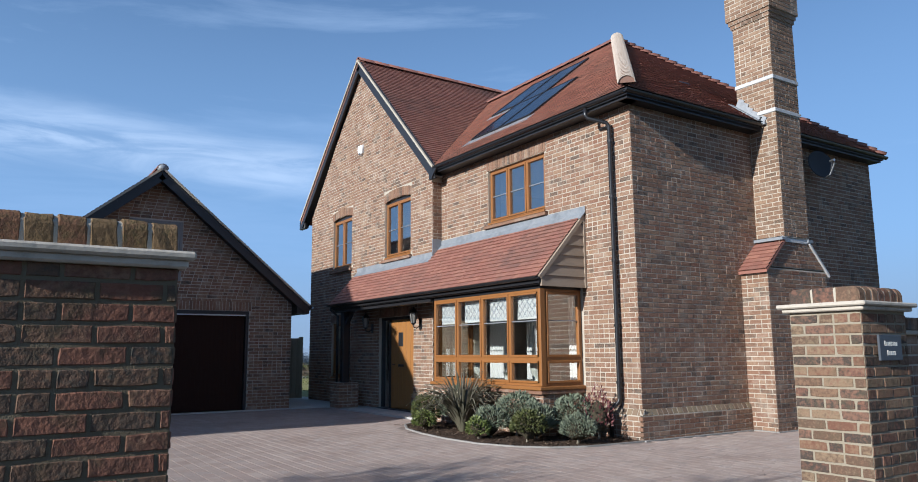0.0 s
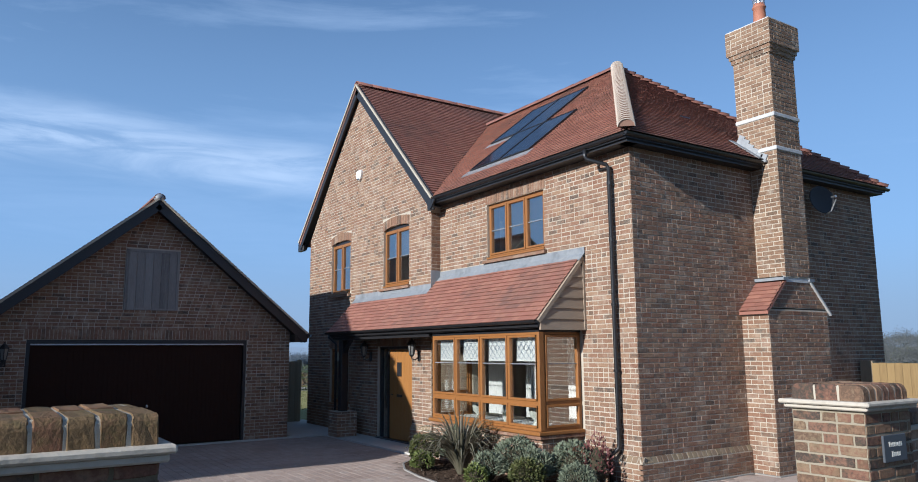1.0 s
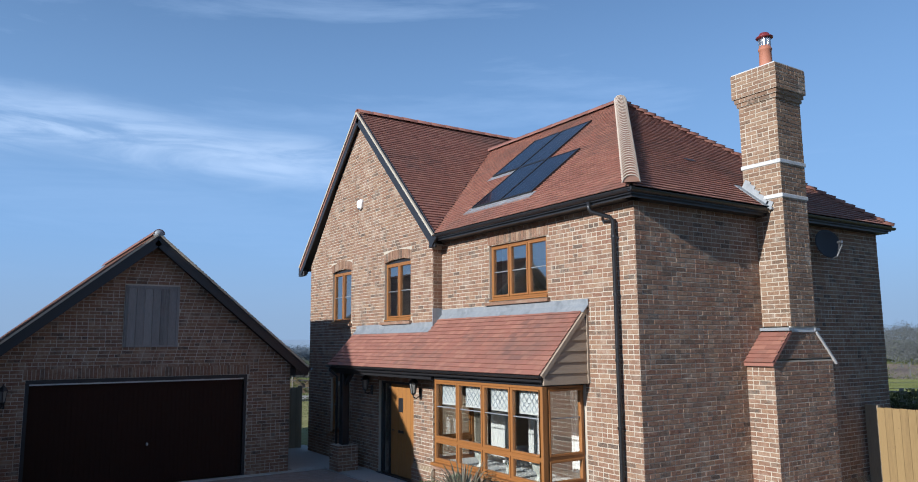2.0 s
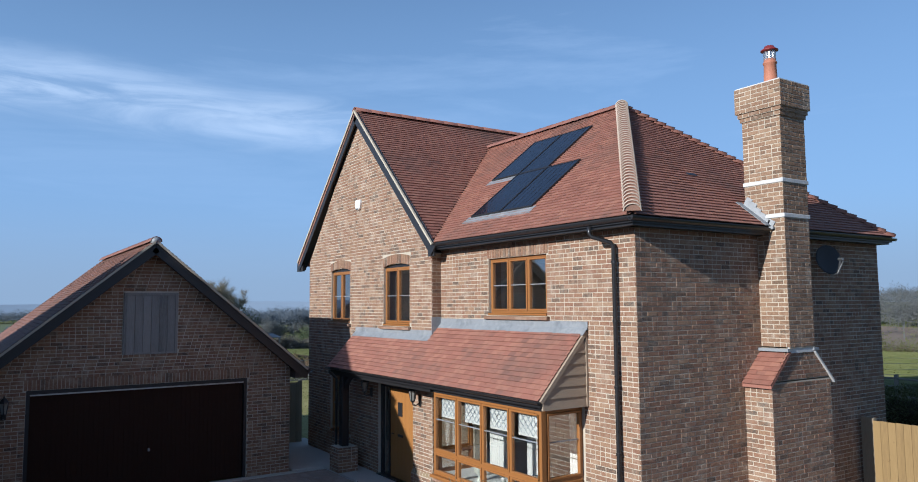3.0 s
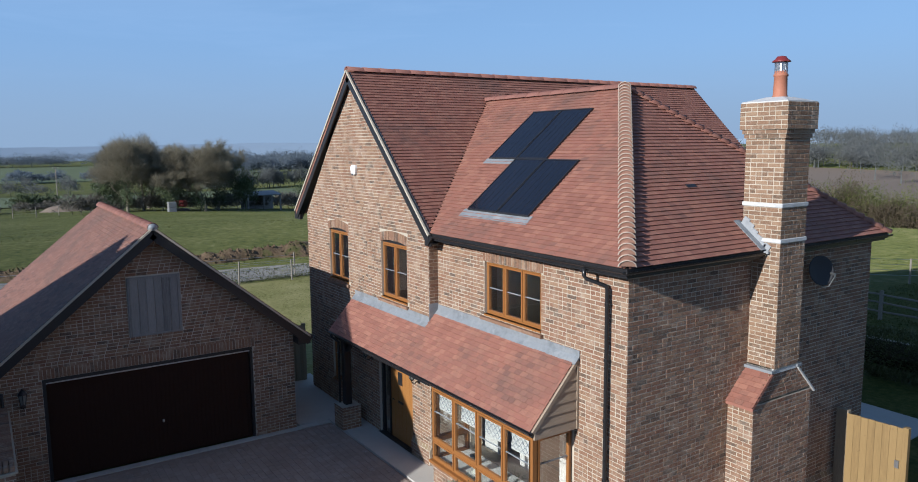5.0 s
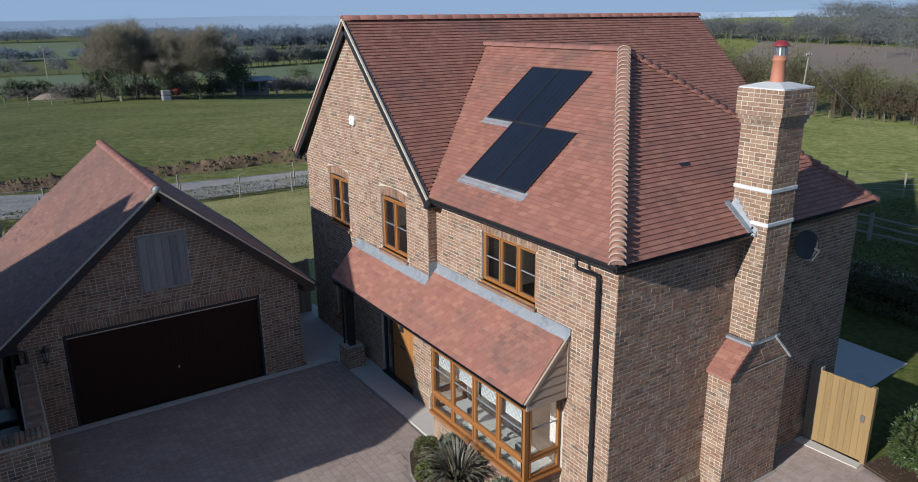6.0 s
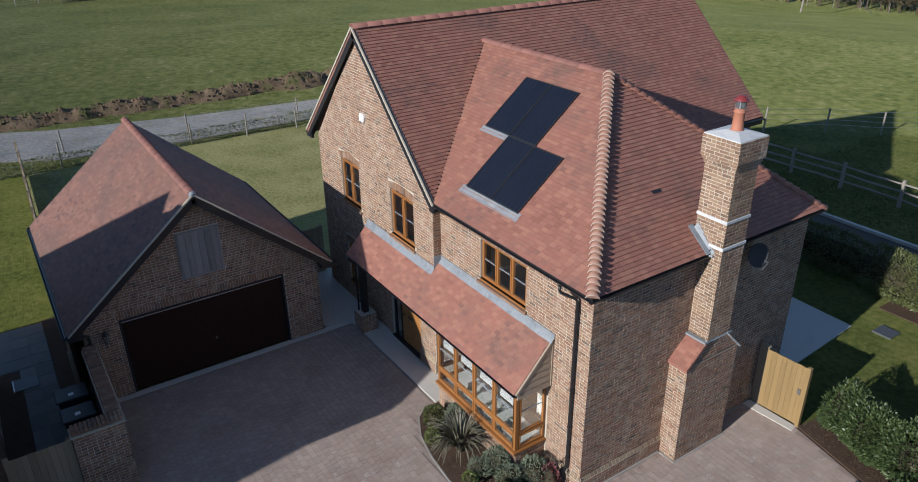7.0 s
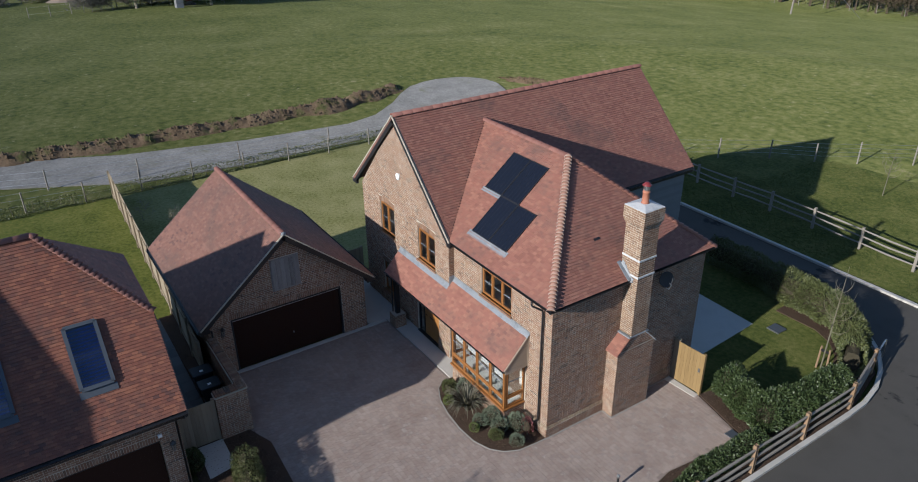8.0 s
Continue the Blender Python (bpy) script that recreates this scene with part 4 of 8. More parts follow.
p_side = foot(house, (0, -0.05, 0), (0, 1, 0), (1, 0, 0), 2.55)
p_side_rear = foot(house, (0, 4.2, 0), (0, 1, 0), (1, 0, 0), 2.8)
p_wing = foot(house, (-1.15, 0, 0), (1, 0, 0), (0, -1, 0), 1.2)
p_pier = foot(house, (-6.33, GY, 0), (1, 0, 0), (0, -1, 0), 0.81)

# ---- roofs of the house ----
f_y, b_y = GY - 0.13, 12.5
ev = 3.78
TOPZ = main_z(RIDGE + ev)
roof_main = slab(house, "roof", [(RIDGE, f_y, RZ), (RIDGE + ev, f_y, TOPZ), (RIDGE + ev, b_y, TOPZ), (RIDGE, b_y, RZ)], 0.1, M_black, "steep red clay plain tile roof over the gable")
roof_left = slab(house, "roof", [(RIDGE, b_y, RZ), (RIDGE - ev, b_y, TOPZ), (RIDGE - ev, f_y, TOPZ), (RIDGE, f_y, RZ)], 0.1, M_tile)
W_RIDGE = (EAVE + EB) / 2
W_TOP = WZ + WK * (W_RIDGE - EAVE)
HIPX = EX - (W_RIDGE - EAVE)
roof_wing = slab(house, "roof", [(RIDGE + (RZ - WZ) / MK, EAVE, WZ), (EX, EAVE, WZ), (HIPX, W_RIDGE, W_TOP), (RIDGE + (RZ - W_TOP) / MK, W_RIDGE, W_TOP)], 0.1, M_black, "red clay tile slope with solar panels")
roof_hip = slab(house, "roof", [(EX, EAVE, WZ), (EX, EB, WZ), (HIPX, W_RIDGE, W_TOP)], 0.1, M_black, "red clay tile hip over the side wall")
roof_back = slab(house, "roof", [(EX, EB, WZ), (RIDGE + (RZ - WZ) / MK, EB, WZ), (RIDGE + (RZ - W_TOP) / MK, W_RIDGE, W_TOP), (HIPX, W_RIDGE, W_TOP)], 0.1, M_tile)
# soffits, fascias, barge boards
FY, FX = -0.27, 0.22
part("soffit", block(GX1, FX - 0.01, FY + 0.02, 0.0, 5.115, 5.14), M_black, house)
part("soffit", block(0.0, FX - 0.01, FY + 0.02, EB - 0.07, 5.115, 5.138), M_black, house)
part("fascia", block(GX1 + 0.22, FX, FY, FY + 0.025, 5.11, 5.21), M_black, house)
part("fascia", block(FX - 0.025, FX, FY + 0.026, EB - 0.04, 5.11, 5.21), M_black, house)
part("fascia", block(GX1, FX - 0.026, EB - 0.065, EB - 0.04, 5.11, 5.21), M_black, house)
part("fascia", block(RIDGE + ev - 0.02, RIDGE + ev + 0.01, 7.2, b_y, 4.98, 5.17), M_black, house)
for sgn in (1, -1):
    a = Vector((RIDGE, f_y + 0.02, RZ - 0.13))
    b = Vector((RIDGE + sgn * (ev + 0.03), f_y + 0.02, TOPZ - 0.13))
    part("barge_board", beam(a, b, 0.03, 0.26, (0, 0, 1)), M_black, house)
    part("verge_soffit", beam(a + Vector((0, 0.11, -0.06)), b + Vector((0, 0.11, -0.06)), 0.2, 0.03), M_black, house)
    part("verge", beam(a + Vector((0, -0.005, 0.135)), b + Vector((0, -0.005, 0.135)), 0.1, 0.045), M_cope_mortar, house, "pale mortar verge line")
    part("barge_board", beam((RIDGE, b_y - 0.02, RZ - 0.12), (RIDGE + sgn * ev, b_y - 0.02, TOPZ - 0.12), 0.03, 0.22), M_black, house)
    part("box_end", block(RIDGE + sgn * ev - 0.2, RIDGE + sgn * ev + 0.2, f_y + 0.03, GY - 0.0, 4.97, 5.17, 0.01) if sgn < 0 else block(GX1 + 0.0, RIDGE + ev + 0.02, f_y + 0.03, FY, 4.98, 5.15, 0.01), M_black, house)
gutter(house, [(RIDGE + ev + 0.06, FY, 5.225), (FX, FY, 5.225)], [(0, -1, 0)] * 2, 0.052)
gutter(house, [(FX, FY - 0.1, 5.225), (FX, 2.98, 5.225)], [(1, 0, 0)] * 2, 0.052)
gutter(house, [(FX, 3.78, 5.225), (FX, EB + 0.08, 5.225)], [(1, 0, 0)] * 2, 0.052)
gutter(house, [(RIDGE - ev, f_y, 5.18), (RIDGE - ev, b_y, 5.18)], [(-1, 0, 0)] * 2)
gutter(house, [(RIDGE + ev, 7.3, 5.18), (RIDGE + ev, b_y, 5.18)], [(1, 0, 0)] * 2)
downpipe(house, [(-0.62, -0.34, 5.16), (-0.62, -0.34, 5.05), (-0.6, -0.32, 5.0), (-0.38, -0.12, 4.9), (-0.36, -0.09, 4.84), (-0.36, -0.085, 0.62), (-0.37, -0.095, 0.56), (-0.45, -0.16, 0.47), (-0.46, -0.17, 0.4), (-0.46, -0.17, 0.05)], 0.033,
         [(-0.36, -0.085, z) for z in (4.6, 3.7, 2.7, 1.7, 0.85)])

# ---- lean-to roof over the door and the bay ----
PE, PZ, PK, PX0, PX1 = -0.98, 2.5, 1.09, -9.15, -1.1
porch = empty("porch_roof", "lean-to porch roof of red clay tiles with lead flashing", "porch roof", (-5, -0.6, 2.5))
gy_top = PZ + PK * (GY - PE)
wy_top = PZ + PK * (0 - PE)
roof_porch = slab(porch, "deck", [(PX0, PE, PZ), (PX1, PE, PZ), (PX1, -0.012, wy_top - 0.02), (GX1 + 0.012, -0.012, wy_top - 0.02), (GX1 + 0.012, GY - 0.012, gy_top - 0.02), (PX0, GY - 0.012, gy_top - 0.02)], 0.05, M_black)
part("soffit", block(PX0 + 0.03, PX1 - 0.03, PE + 0.03, GY - 0.015, 2.36, 2.39), M_black, porch)
part("soffit", block(GX1 + 0.015, PX1 - 0.03, GY - 0.014, -0.012, 2.362, 2.39), M_black, porch)
part("fascia", block(PX0, PX1, PE, PE + 0.025, 2.375, 2.48), M_black, porch)
gutter(porch, [(PX0 - 0.03, PE, 2.475), (PX1 + 0.02, PE, 2.475)], [(0, -1, 0)] * 2, 0.048)
for x0, x1, y, z in ((PX0, GX1 - 0.0, GY, gy_top), (GX1 + 0.02, PX1 + 0.03, 0.0, wy_top)):
    fl = part("flashing", block(x0 - 0.03, x1 + 0.03, y - 0.028, y - 0.014, z - 0.02, z + 0.11, 0.003), M_lead, porch, "grey lead flashing")
    part("flashing_apron", beam(((x0 + x1) / 2 - (x1 - x0) / 2 - 0.03, y - 0.07, z - 0.045), (x1 + 0.03, y - 0.07, z - 0.045), 0.17, 0.012, (0, -PK, 1)), M_lead, fl)
part("flashing", block(GX1 + 0.014, GX1 + 0.03, GY - 0.02, -0.03, gy_top - 0.02, wy_top + 0.14), M_lead, porch, "grey lead flashing")
# boarded cheek at the end of the lean-to
for i in range(7):
    z0, z1 = 2.33 + i * 0.17, 2.33 + (i + 1) * 0.17 + 0.02
    yy = min(max(PE + (z1 - PZ) / PK, PE), -0.05) + 0.03
    if yy < -0.06:
        bm = bmesh.new()
        y0 = max(PE + (z0 - PZ) / PK, PE) + 0.03
        q = [bm.verts.new(c) for c in ((PX1 + 0.032, y0, z0), (PX1 + 0.032, -0.012, z0), (PX1 + 0.01, -0.012, z1), (PX1 + 0.01, yy, z1), (PX1 - 0.01, y0, z0), (PX1 - 0.01, -0.012, z0), (PX1 - 0.01, -0.012, z1), (PX1 - 0.01, yy, z1))]
        for f in ((0, 1, 2, 3), (7, 6, 5, 4), (0, 4, 5, 1), (1, 5, 6, 2), (2, 6, 7, 3), (3, 7, 4, 0)):
            bm.faces.new([q[i2] for i2 in f])
        part("board", bm, M_boards, porch, "weathered feather-edge board")
part("verge_board", beam((PX1 + 0.015, PE, PZ - 0.04), (PX1 + 0.015, -0.02, wy_top - 0.06), 0.05, 0.06), M_boards, porch)
part("corner_batten", block(PX1 - 0.012, PX1 + 0.04, -0.045, -0.012, 2.33, wy_top - 0.1), M_boards, porch)

# ---- chimney on the side wall ----
chimney = empty("chimney", "tall stock brick chimney with a corbelled head and red pot", "chimney", (0.25, 3.4, 0))
BX, B0, B1 = 0.5, 2.52, 4.22
SX, S0, S1 = 0.53, 3.02, 3.74


def shaft(name, x0, x1, y0, y1, z0, z1, m=M_mortar):
    return part(name, block(x0, x1, y0, y1, z0, z1), m, chimney)


breast = shaft("breast", 0.003, BX, B0, B1, 0.0, 2.68)
shaft("shoulder_core", 0.003, BX, S0, S1, 2.66, 3.22)
for y0, y1, sgn in ((B0, S0, 1), (S1, B1, -1)):
    e = y0 - 0.07 if sgn > 0 else y1 + 0.07
    top = y1 if sgn > 0 else y0
    lo, hi = 2.62, 3.16
    tri = bmesh.new()
    q = [tri.verts.new(c) for c in ((0.003, y0 if sgn > 0 else y1, 2.66), (0.003, top, 2.66), (0.003, top, hi - 0.03), (BX, y0 if sgn > 0 else y1, 2.66), (BX, top, 2.66), (BX, top, hi - 0.03))]
    for f in ((0, 1, 2), (5, 4, 3), (0, 3, 4, 1), (1, 4, 5, 2), (2, 5, 3, 0)):
        tri.faces.new([q[i] for i in f])
    bmesh.ops.recalc_face_normals(tri, faces=tri.faces[:])
    part("shoulder", tri, M_mortar, chimney)
    cover = slab(chimney, "shoulder_cover", [(0.002, e, lo), (BX + 0.04, e, lo), (BX + 0.04, top, hi), (0.002, top, hi)] if sgn > 0 else [(0.002, top, hi), (BX + 0.04, top, hi), (BX + 0.04, e, lo), (0.002, e, lo)], 0.045, M_tile if sgn > 0 else M_white_lead, "small tiled shoulder slope")
    part("flashing", beam((0.004, top - sgn * 0.02, hi + 0.012), (BX + 0.05, top - sgn * 0.02, hi + 0.012), 0.14, 0.05), M_lead, chimney, "grey lead flashing")
    if sgn > 0:
        cover_front = cover
        cover_e, cover_top, cover_lo, cover_hi = e, top, lo, hi
part("flashing", block(BX - 0.003, BX + 0.018, S0 - 0.02, S1 + 0.02, 3.12, 3.22, 0.004), M_white_lead, chimney, "pale lead flashing")
X0 = -0.2
stack = shaft("flue_shaft", X0, SX, S0, S1, 3.2, 7.25)
for z in (5.43, 6.03):
    part("string_course", block(X0 - 0.02, SX + 0.022, S0 - 0.022, S1 + 0.022, z - 0.035, z + 0.035, 0.008), M_white_lead, chimney, "limewashed lead band")
corbels = []
for i, (out, z0, z1) in enumerate(((0.025, 7.15, 7.225), (0.05, 7.225, 7.3), (0.08, 7.3, 7.745))):
    corbels.append((out, z0, z1, shaft("corbel", X0 - out, SX + out, S0 - out, S1 + out, z0, z1)))
cap = bmesh.new()
cx0, cx1, cy0, cy1 = X0 - 0.07, SX + 0.07, S0 - 0.07, S1 + 0.07
lowr = [cap.verts.new(c) for c in ((cx0, cy0, 7.74), (cx1, cy0, 7.74), (cx1, cy1, 7.74), (cx0, cy1, 7.74))]
midr = [cap.verts.new((x, y, 7.765)) for x, y in ((cx0, cy0), (cx1, cy0), (cx1, cy1), (cx0, cy1))]
mx, my = (cx0 + cx1) / 2, (cy0 + cy1) / 2
topr = [cap.verts.new((mx + (x - mx) * 0.35, my + (y - my) * 0.35, 7.845)) for x, y in ((cx0, cy0), (cx1, cy0), (cx1, cy1), (cx0, cy1))]
for a, b in ((lowr, midr), (midr, topr)):
    for k in range(4):
        cap.faces.new((a[k], a[(k + 1) % 4], b[(k + 1) % 4], b[k]))
cap.faces.new(topr)
cap.faces.new(lowr[::-1])
part("flaunching", cap, M_white_lead, chimney, "pale mortar cap")
pot = part("pot", lathe([(0.125, 0), (0.13, 0.03), (0.115, 0.06), (0.105, 0.36), (0.12, 0.375), (0.12, 0.4), (0.105, 0.41), (0.1, 0.46)], (mx, my, 7.82)), M_terracotta, chimney, "terracotta chimney pot", True)
cage = part("cowl_cage", tube([(mx, my, 8.26), (mx, my, 8.43)], 0.085, 14), M_steel, pot)
for k in range(14):
    w = k * math.tau / 14
    part("cowl_bar", tube([(mx + 0.1 * math.cos(w), my + 0.1 * math.sin(w), 8.25), (mx + 0.1 * math.cos(w), my + 0.1 * math.sin(w), 8.44)], 0.006, 4), M_steel, pot)
part("cowl_hood", lathe([(0.15, 0), (0.15, 0.015), (0.1, 0.05), (0.075, 0.09), (0.03, 0.1)], (mx, my, 8.43)), M_red_metal, pot, "dark red metal cowl", True)
# stepped lead where the roof meets the stack
hip_z = lambda x: WZ + WK * (EX - x)
soak_n = Vector((WK, 0, 1)).normalized()
part("soaker", beam(Vector((-0.3, S0 - 0.08, hip_z(-0.3))) + soak_n * 0.038, Vector((0.27, S0 - 0.08, hip_z(0.27))) + soak_n * 0.036, 0.15, 0.012, soak_n, None, 0.003), M_lead, chimney, "grey lead soaker strip")
for k in range(6):
    x = 0.34 - k * 0.09
    zz = hip_z(min(x, EX))
    part("flashing_step", beam((x, S0 - 0.016, zz + 0.02 + 0.014 * k), (x - 0.1, S0 - 0.016, zz + 0.08 + 0.014 * k), 0.018, 0.13 + 0.03 * k - 0.015 * (k % 2), (0, 0, 1), None, 0.003), M_grey_lead, chimney, "limed lead step flashing")
part("flashing_apron", block(0.27, 0.36, S0 - 0.07, S0 - 0.006, 5.2, 5.25, 0.008), M_grey_lead, chimney)

# ---- windows and doors ----


def window(parent, o, u, n, w, h, lights, depth=0.09, sill=True, arch=False, bar=True, low=None, label="oak stained casement window", m=M_oak, blind=False):
    """A casement window set in a wall. o: the lower corner of its opening on the outer face; u along, n outward. low: height of a transom."""
    o, u, n = Vector(o), Vector(u), Vector(n)
    up = Vector((0, 0, 1))
    at = lambda a, z, d: o + u * a + up * z - n * d
    t = 0.045
    win = part("window", ring(at, 0, w, 0, h, t, depth - 0.035, depth + 0.035), m, parent, label)
    step = (w - t) / lights
    for i in range(1, lights):
        part("mullion", beam(at(t / 2 + step * i, t, depth), at(t / 2 + step * i, h - t, depth), 0.042, 0.07, n, None, 0.004), m, win)
    if low:
        part("transom", beam(at(t, low, depth), at(w - t, low, depth), 0.066, 0.06, up, None, 0.004), m, win)
    zs = [(t, low - 0.03), (low + 0.03, h - t)] if low else [(t, h - t)]
    for i in range(lights):
        a0, a1 = t / 2 + step * i + 0.021, t / 2 + step * (i + 1) - 0.021
        for z0, z1 in zs:
            r = 0.036
            leaf = part("casement", ring(at, a0, a1, z0, z1, r, depth - 0.05, depth + 0.006), m, win)
            if bar and z1 - z0 > 0.6:
                zb = (z0 + z1) / 2 + (0.06 if low else 0)
                part("glazing_bar", beam(at(a0 + r, zb, depth - 0.02), at(a1 - r, zb, depth - 0.02), 0.018, 0.014, up), M_lead, win)
            pane = mesh("pane", [at(a0 + r * 0.8, z0 + r * 0.8, depth - 0.01), at(a1 - r * 0.8, z0 + r * 0.8, depth - 0.01), at(a1 - r * 0.8, z1 - r * 0.8, depth - 0.01), at(a0 + r * 0.8, z1 - r * 0.8, depth - 0.01)], [(0, 1, 2, 3)], M_glass, win)
            pane.visible_shadow = False
    if sill:
        part("sill", beam(at(0.0, -0.018, 0.06), at(w, -0.018, 0.06), 0.16, 0.036, up, None, 0.006), m, win)
        part("sill_course", beam(at(-0.07, -0.085, -0.02), at(w + 0.07, -0.085, -0.02), 0.1, 0.06, up, None, 0.006), M_brick, win, "brick sill course")
    if arch:
        k = 8
        bm = bmesh.new()
        rise = 0.075
        lowv, top = [], []
        for d in (depth - 0.03, depth + 0.03):
            for i in range(k + 1):
                a = w * i / k
                lowv.append(bm.verts.new(at(a, h, d)))
                top.append(bm.verts.new(at(a, h + rise * (1 - (2 * i / k - 1) ** 2), d)))
        for i in range(k):
            bm.faces.new((lowv[i], lowv[i + 1], top[i + 1], top[i]))
        # Black here stands for the shadow under the arched head.
        part("arch_panel", bm, M_black, win, "black arch panel standing for shadow")
    return win


g1 = window(house, (GX0 + 1.55, GY, 3.55), (1, 0, 0), (0, -1, 0), 1.18, 1.3, 2, arch=True)
g2 = window(house, (GX0 + 4.59, GY, 3.53), (1, 0, 0), (0, -1, 0), 1.24, 1.3, 2, arch=True)
g3 = window(house, (GX0 + 1.55, GY, 0.7), (1, 0, 0), (0, -1, 0), 1.18, 1.4, 2)
w1 = window(house, (GX1 + 1.74, 0, 3.8), (1, 0, 0), (0, -1, 0), 1.72, 1.04, 3)

# bay
bay = empty("bay_window", "square oak framed bay window on a low brick base", "bay window", (-2.9, -0.45, 0))
BAYX0, BAYX1, BAYY = -4.42, -1.22, -0.87
base = part("base", block(BAYX0, BAYX1, BAYY + 0.02, -0.003, 0, 0.66), M_mortar, bay)
part("sill_board", block(BAYX0 - 0.03, BAYX1 + 0.06, BAYY - 0.08, -0.003, 0.72, 0.78, 0.012), M_oak, bay)
part("sill_course", block(BAYX0 - 0.01, BAYX1 + 0.045, BAYY - 0.05, -0.003, 0.658, 0.722, 0.01), M_brick, bay, "tile creased brick sill")
part("head", block(BAYX0, BAYX1, BAYY, -0.003, 2.3, 2.36), M_black, bay)
window(bay, (BAYX0, BAYY, 0.78), (1, 0, 0), (0, -1, 0), BAYX1 - BAYX0, 1.52, 4, depth=0.04, sill=False, low=0.42)
window(bay, (BAYX1, BAYY + 0.08, 0.78), (0, 1, 0), (1, 0, 0), -0.09 - BAYY, 1.52, 1, depth=0.04, sill=False, low=0.42)
part("corner_post", block(BAYX1 - 0.09, BAYX1 + 0.01, BAYY - 0.01, BAYY + 0.09, 0.78, 2.3, 0.008), M_oak, bay)
window(bay, (BAYX0, -0.01, 0.78), (0, -1, 0), (-1, 0, 0), -0.09 - BAYY, 1.52, 1, depth=0.04, sill=False, low=0.42)
part("inner_sill", block(BAYX0 + 0.07, BAYX1 - 0.07, BAYY + 0.1, 0.3, 0.785, 0.8), M_white, bay, "white inner window board")

# front door with side light
door_1 = empty("front_door", "golden oak boarded front door with a dark frame", "door", (-6.9, GY + 0.15, 0.06))
dx0, dx1, dz0, dz1, dy = GX0 + 4.34, GX0 + 5.97, 0.05, 2.13, GY + 0.1
bm = bmesh.new()
for x in (dx0 + 0.035, dx0 + 0.42, dx1 - 0.05):
    block(x - 0.035, x + 0.035, dy - 0.04, dy + 0.04, dz0, dz1, 0.004, bm)
block(dx0, dx1, dy - 0.041, dy + 0.041, dz1 - 0.06, dz1 + 0.003, 0.004, bm)
part("door_frame", bm, M_black, door_1, "black door frame")
lx0, lx1 = dx0 + 0.46, dx1 - 0.09
leaf = part("door_leaf", block(lx0, lx1, dy - 0.01, dy + 0.03, dz0 + 0.02, dz1 - 0.065), M_door, door_1)
n = 6
for i in range(n):
    a, b = lx0 + (lx1 - lx0) * i / n, lx0 + (lx1 - lx0) * (i + 1) / n
    part("plank", block(a + 0.003, b - 0.003, dy - 0.024, dy - 0.011, dz0 + 0.03, dz1 - 0.07, 0.003), M_door, leaf)
part("peep_window", block(-7.12, -6.93, dy - 0.045, dy - 0.02, 1.46, 1.77, 0.006), M_black, door_1, "small dark glazed opening")
part("letter_plate", block(-7.14, -6.9, dy - 0.04, dy - 0.02, 1.0, 1.06, 0.006), M_gutter, door_1)
part("lever_handle", tube([(-7.36, dy - 0.03, 1.05), (-7.36, dy - 0.07, 1.05), (-7.26, dy - 0.07, 1.05)], 0.011, 6), M_gutter, door_1)
mesh("side_light", [(dx0 + 0.07, dy, dz0), (dx0 + 0.385, dy, dz0), (dx0 + 0.385, dy, dz1 - 0.06), (dx0 + 0.07, dy, dz1 - 0.06)], [(0, 1, 2, 3)], M_glass, door_1).visible_shadow = False
part("mat_threshold", block(dx0, dx1, GY - 0.06, dy, 0.046, 0.07, 0.006), M_gutter, door_1, "dark threshold")

# porch post on its brick base
post = empty("porch_post", "black timber porch post on a square brick base", "porch post", (-8.75, -0.75, 0))
post_base = part("base", block(-9.0, -8.5, -1.0, -0.5, 0.045, 0.62), M_mortar, post)
part("shaft", block(-8.84, -8.66, -0.84, -0.66, 0.62, 2.36, 0.012), M_black, post)
part("brace", beam((-8.75, -0.75, 1.95), (-8.3, -0.75, 2.34), 0.08, 0.08), M_black, post)
porch_beam = part("beam", block(-9.1, -4.5, -0.9, -0.78, 2.29, 2.355), M_black, porch)
downpipe(porch, [(-9.0, -1.03, 2.42), (-9.0, -1.03, 2.36), (-8.97, -0.92, 2.26), (-8.93, -0.87, 2.2), (-8.93, -0.87, 0.63)], 0.03)

# ---- the garage ----
garage = empty("garage", "detached brick double garage with a steep red tiled roof", "garage", (-13, -5, 0))
GFX, GA0, GA1 = -9.44, -8.2, -1.86
GR, GRZ, GK, GE = -5.05, 5.38, 0.84, 3.48
u0 = GA1 - (-2.895)
u1 = GA1 - (-7.345)
g_peak = GRZ - 0.1
w_gar = wall(garage, "wall", (GFX, GA1, 0), (0, -1, 0), (1, 0, 0), GA1 - GA0, 2.62, [(u0, u1, 0.0, 2.3)], gable=(GA1 - GR, g_peak), label="gabled garage front of dark stock brick")
w_gar_r = wall(garage, "wall", (GFX - 0.3, GA1, 0), (-1, 0, 0), (0, 1, 0), 6.8, 2.6)
w_gar_l = wall(garage, "wall", (-16.54, GA0, 0), (1, 0, 0), (0, -1, 0), 6.8, 2.6)
w_gar_b = wall(garage, "wall", (-16.54, GA0, 0), (0, 1, 0), (-1, 0, 0), GA1 - GA0, 2.62, gable=(GR - GA0, g_peak))
GF, GB = -9.05, -16.86
ez = GRZ - GK * GE
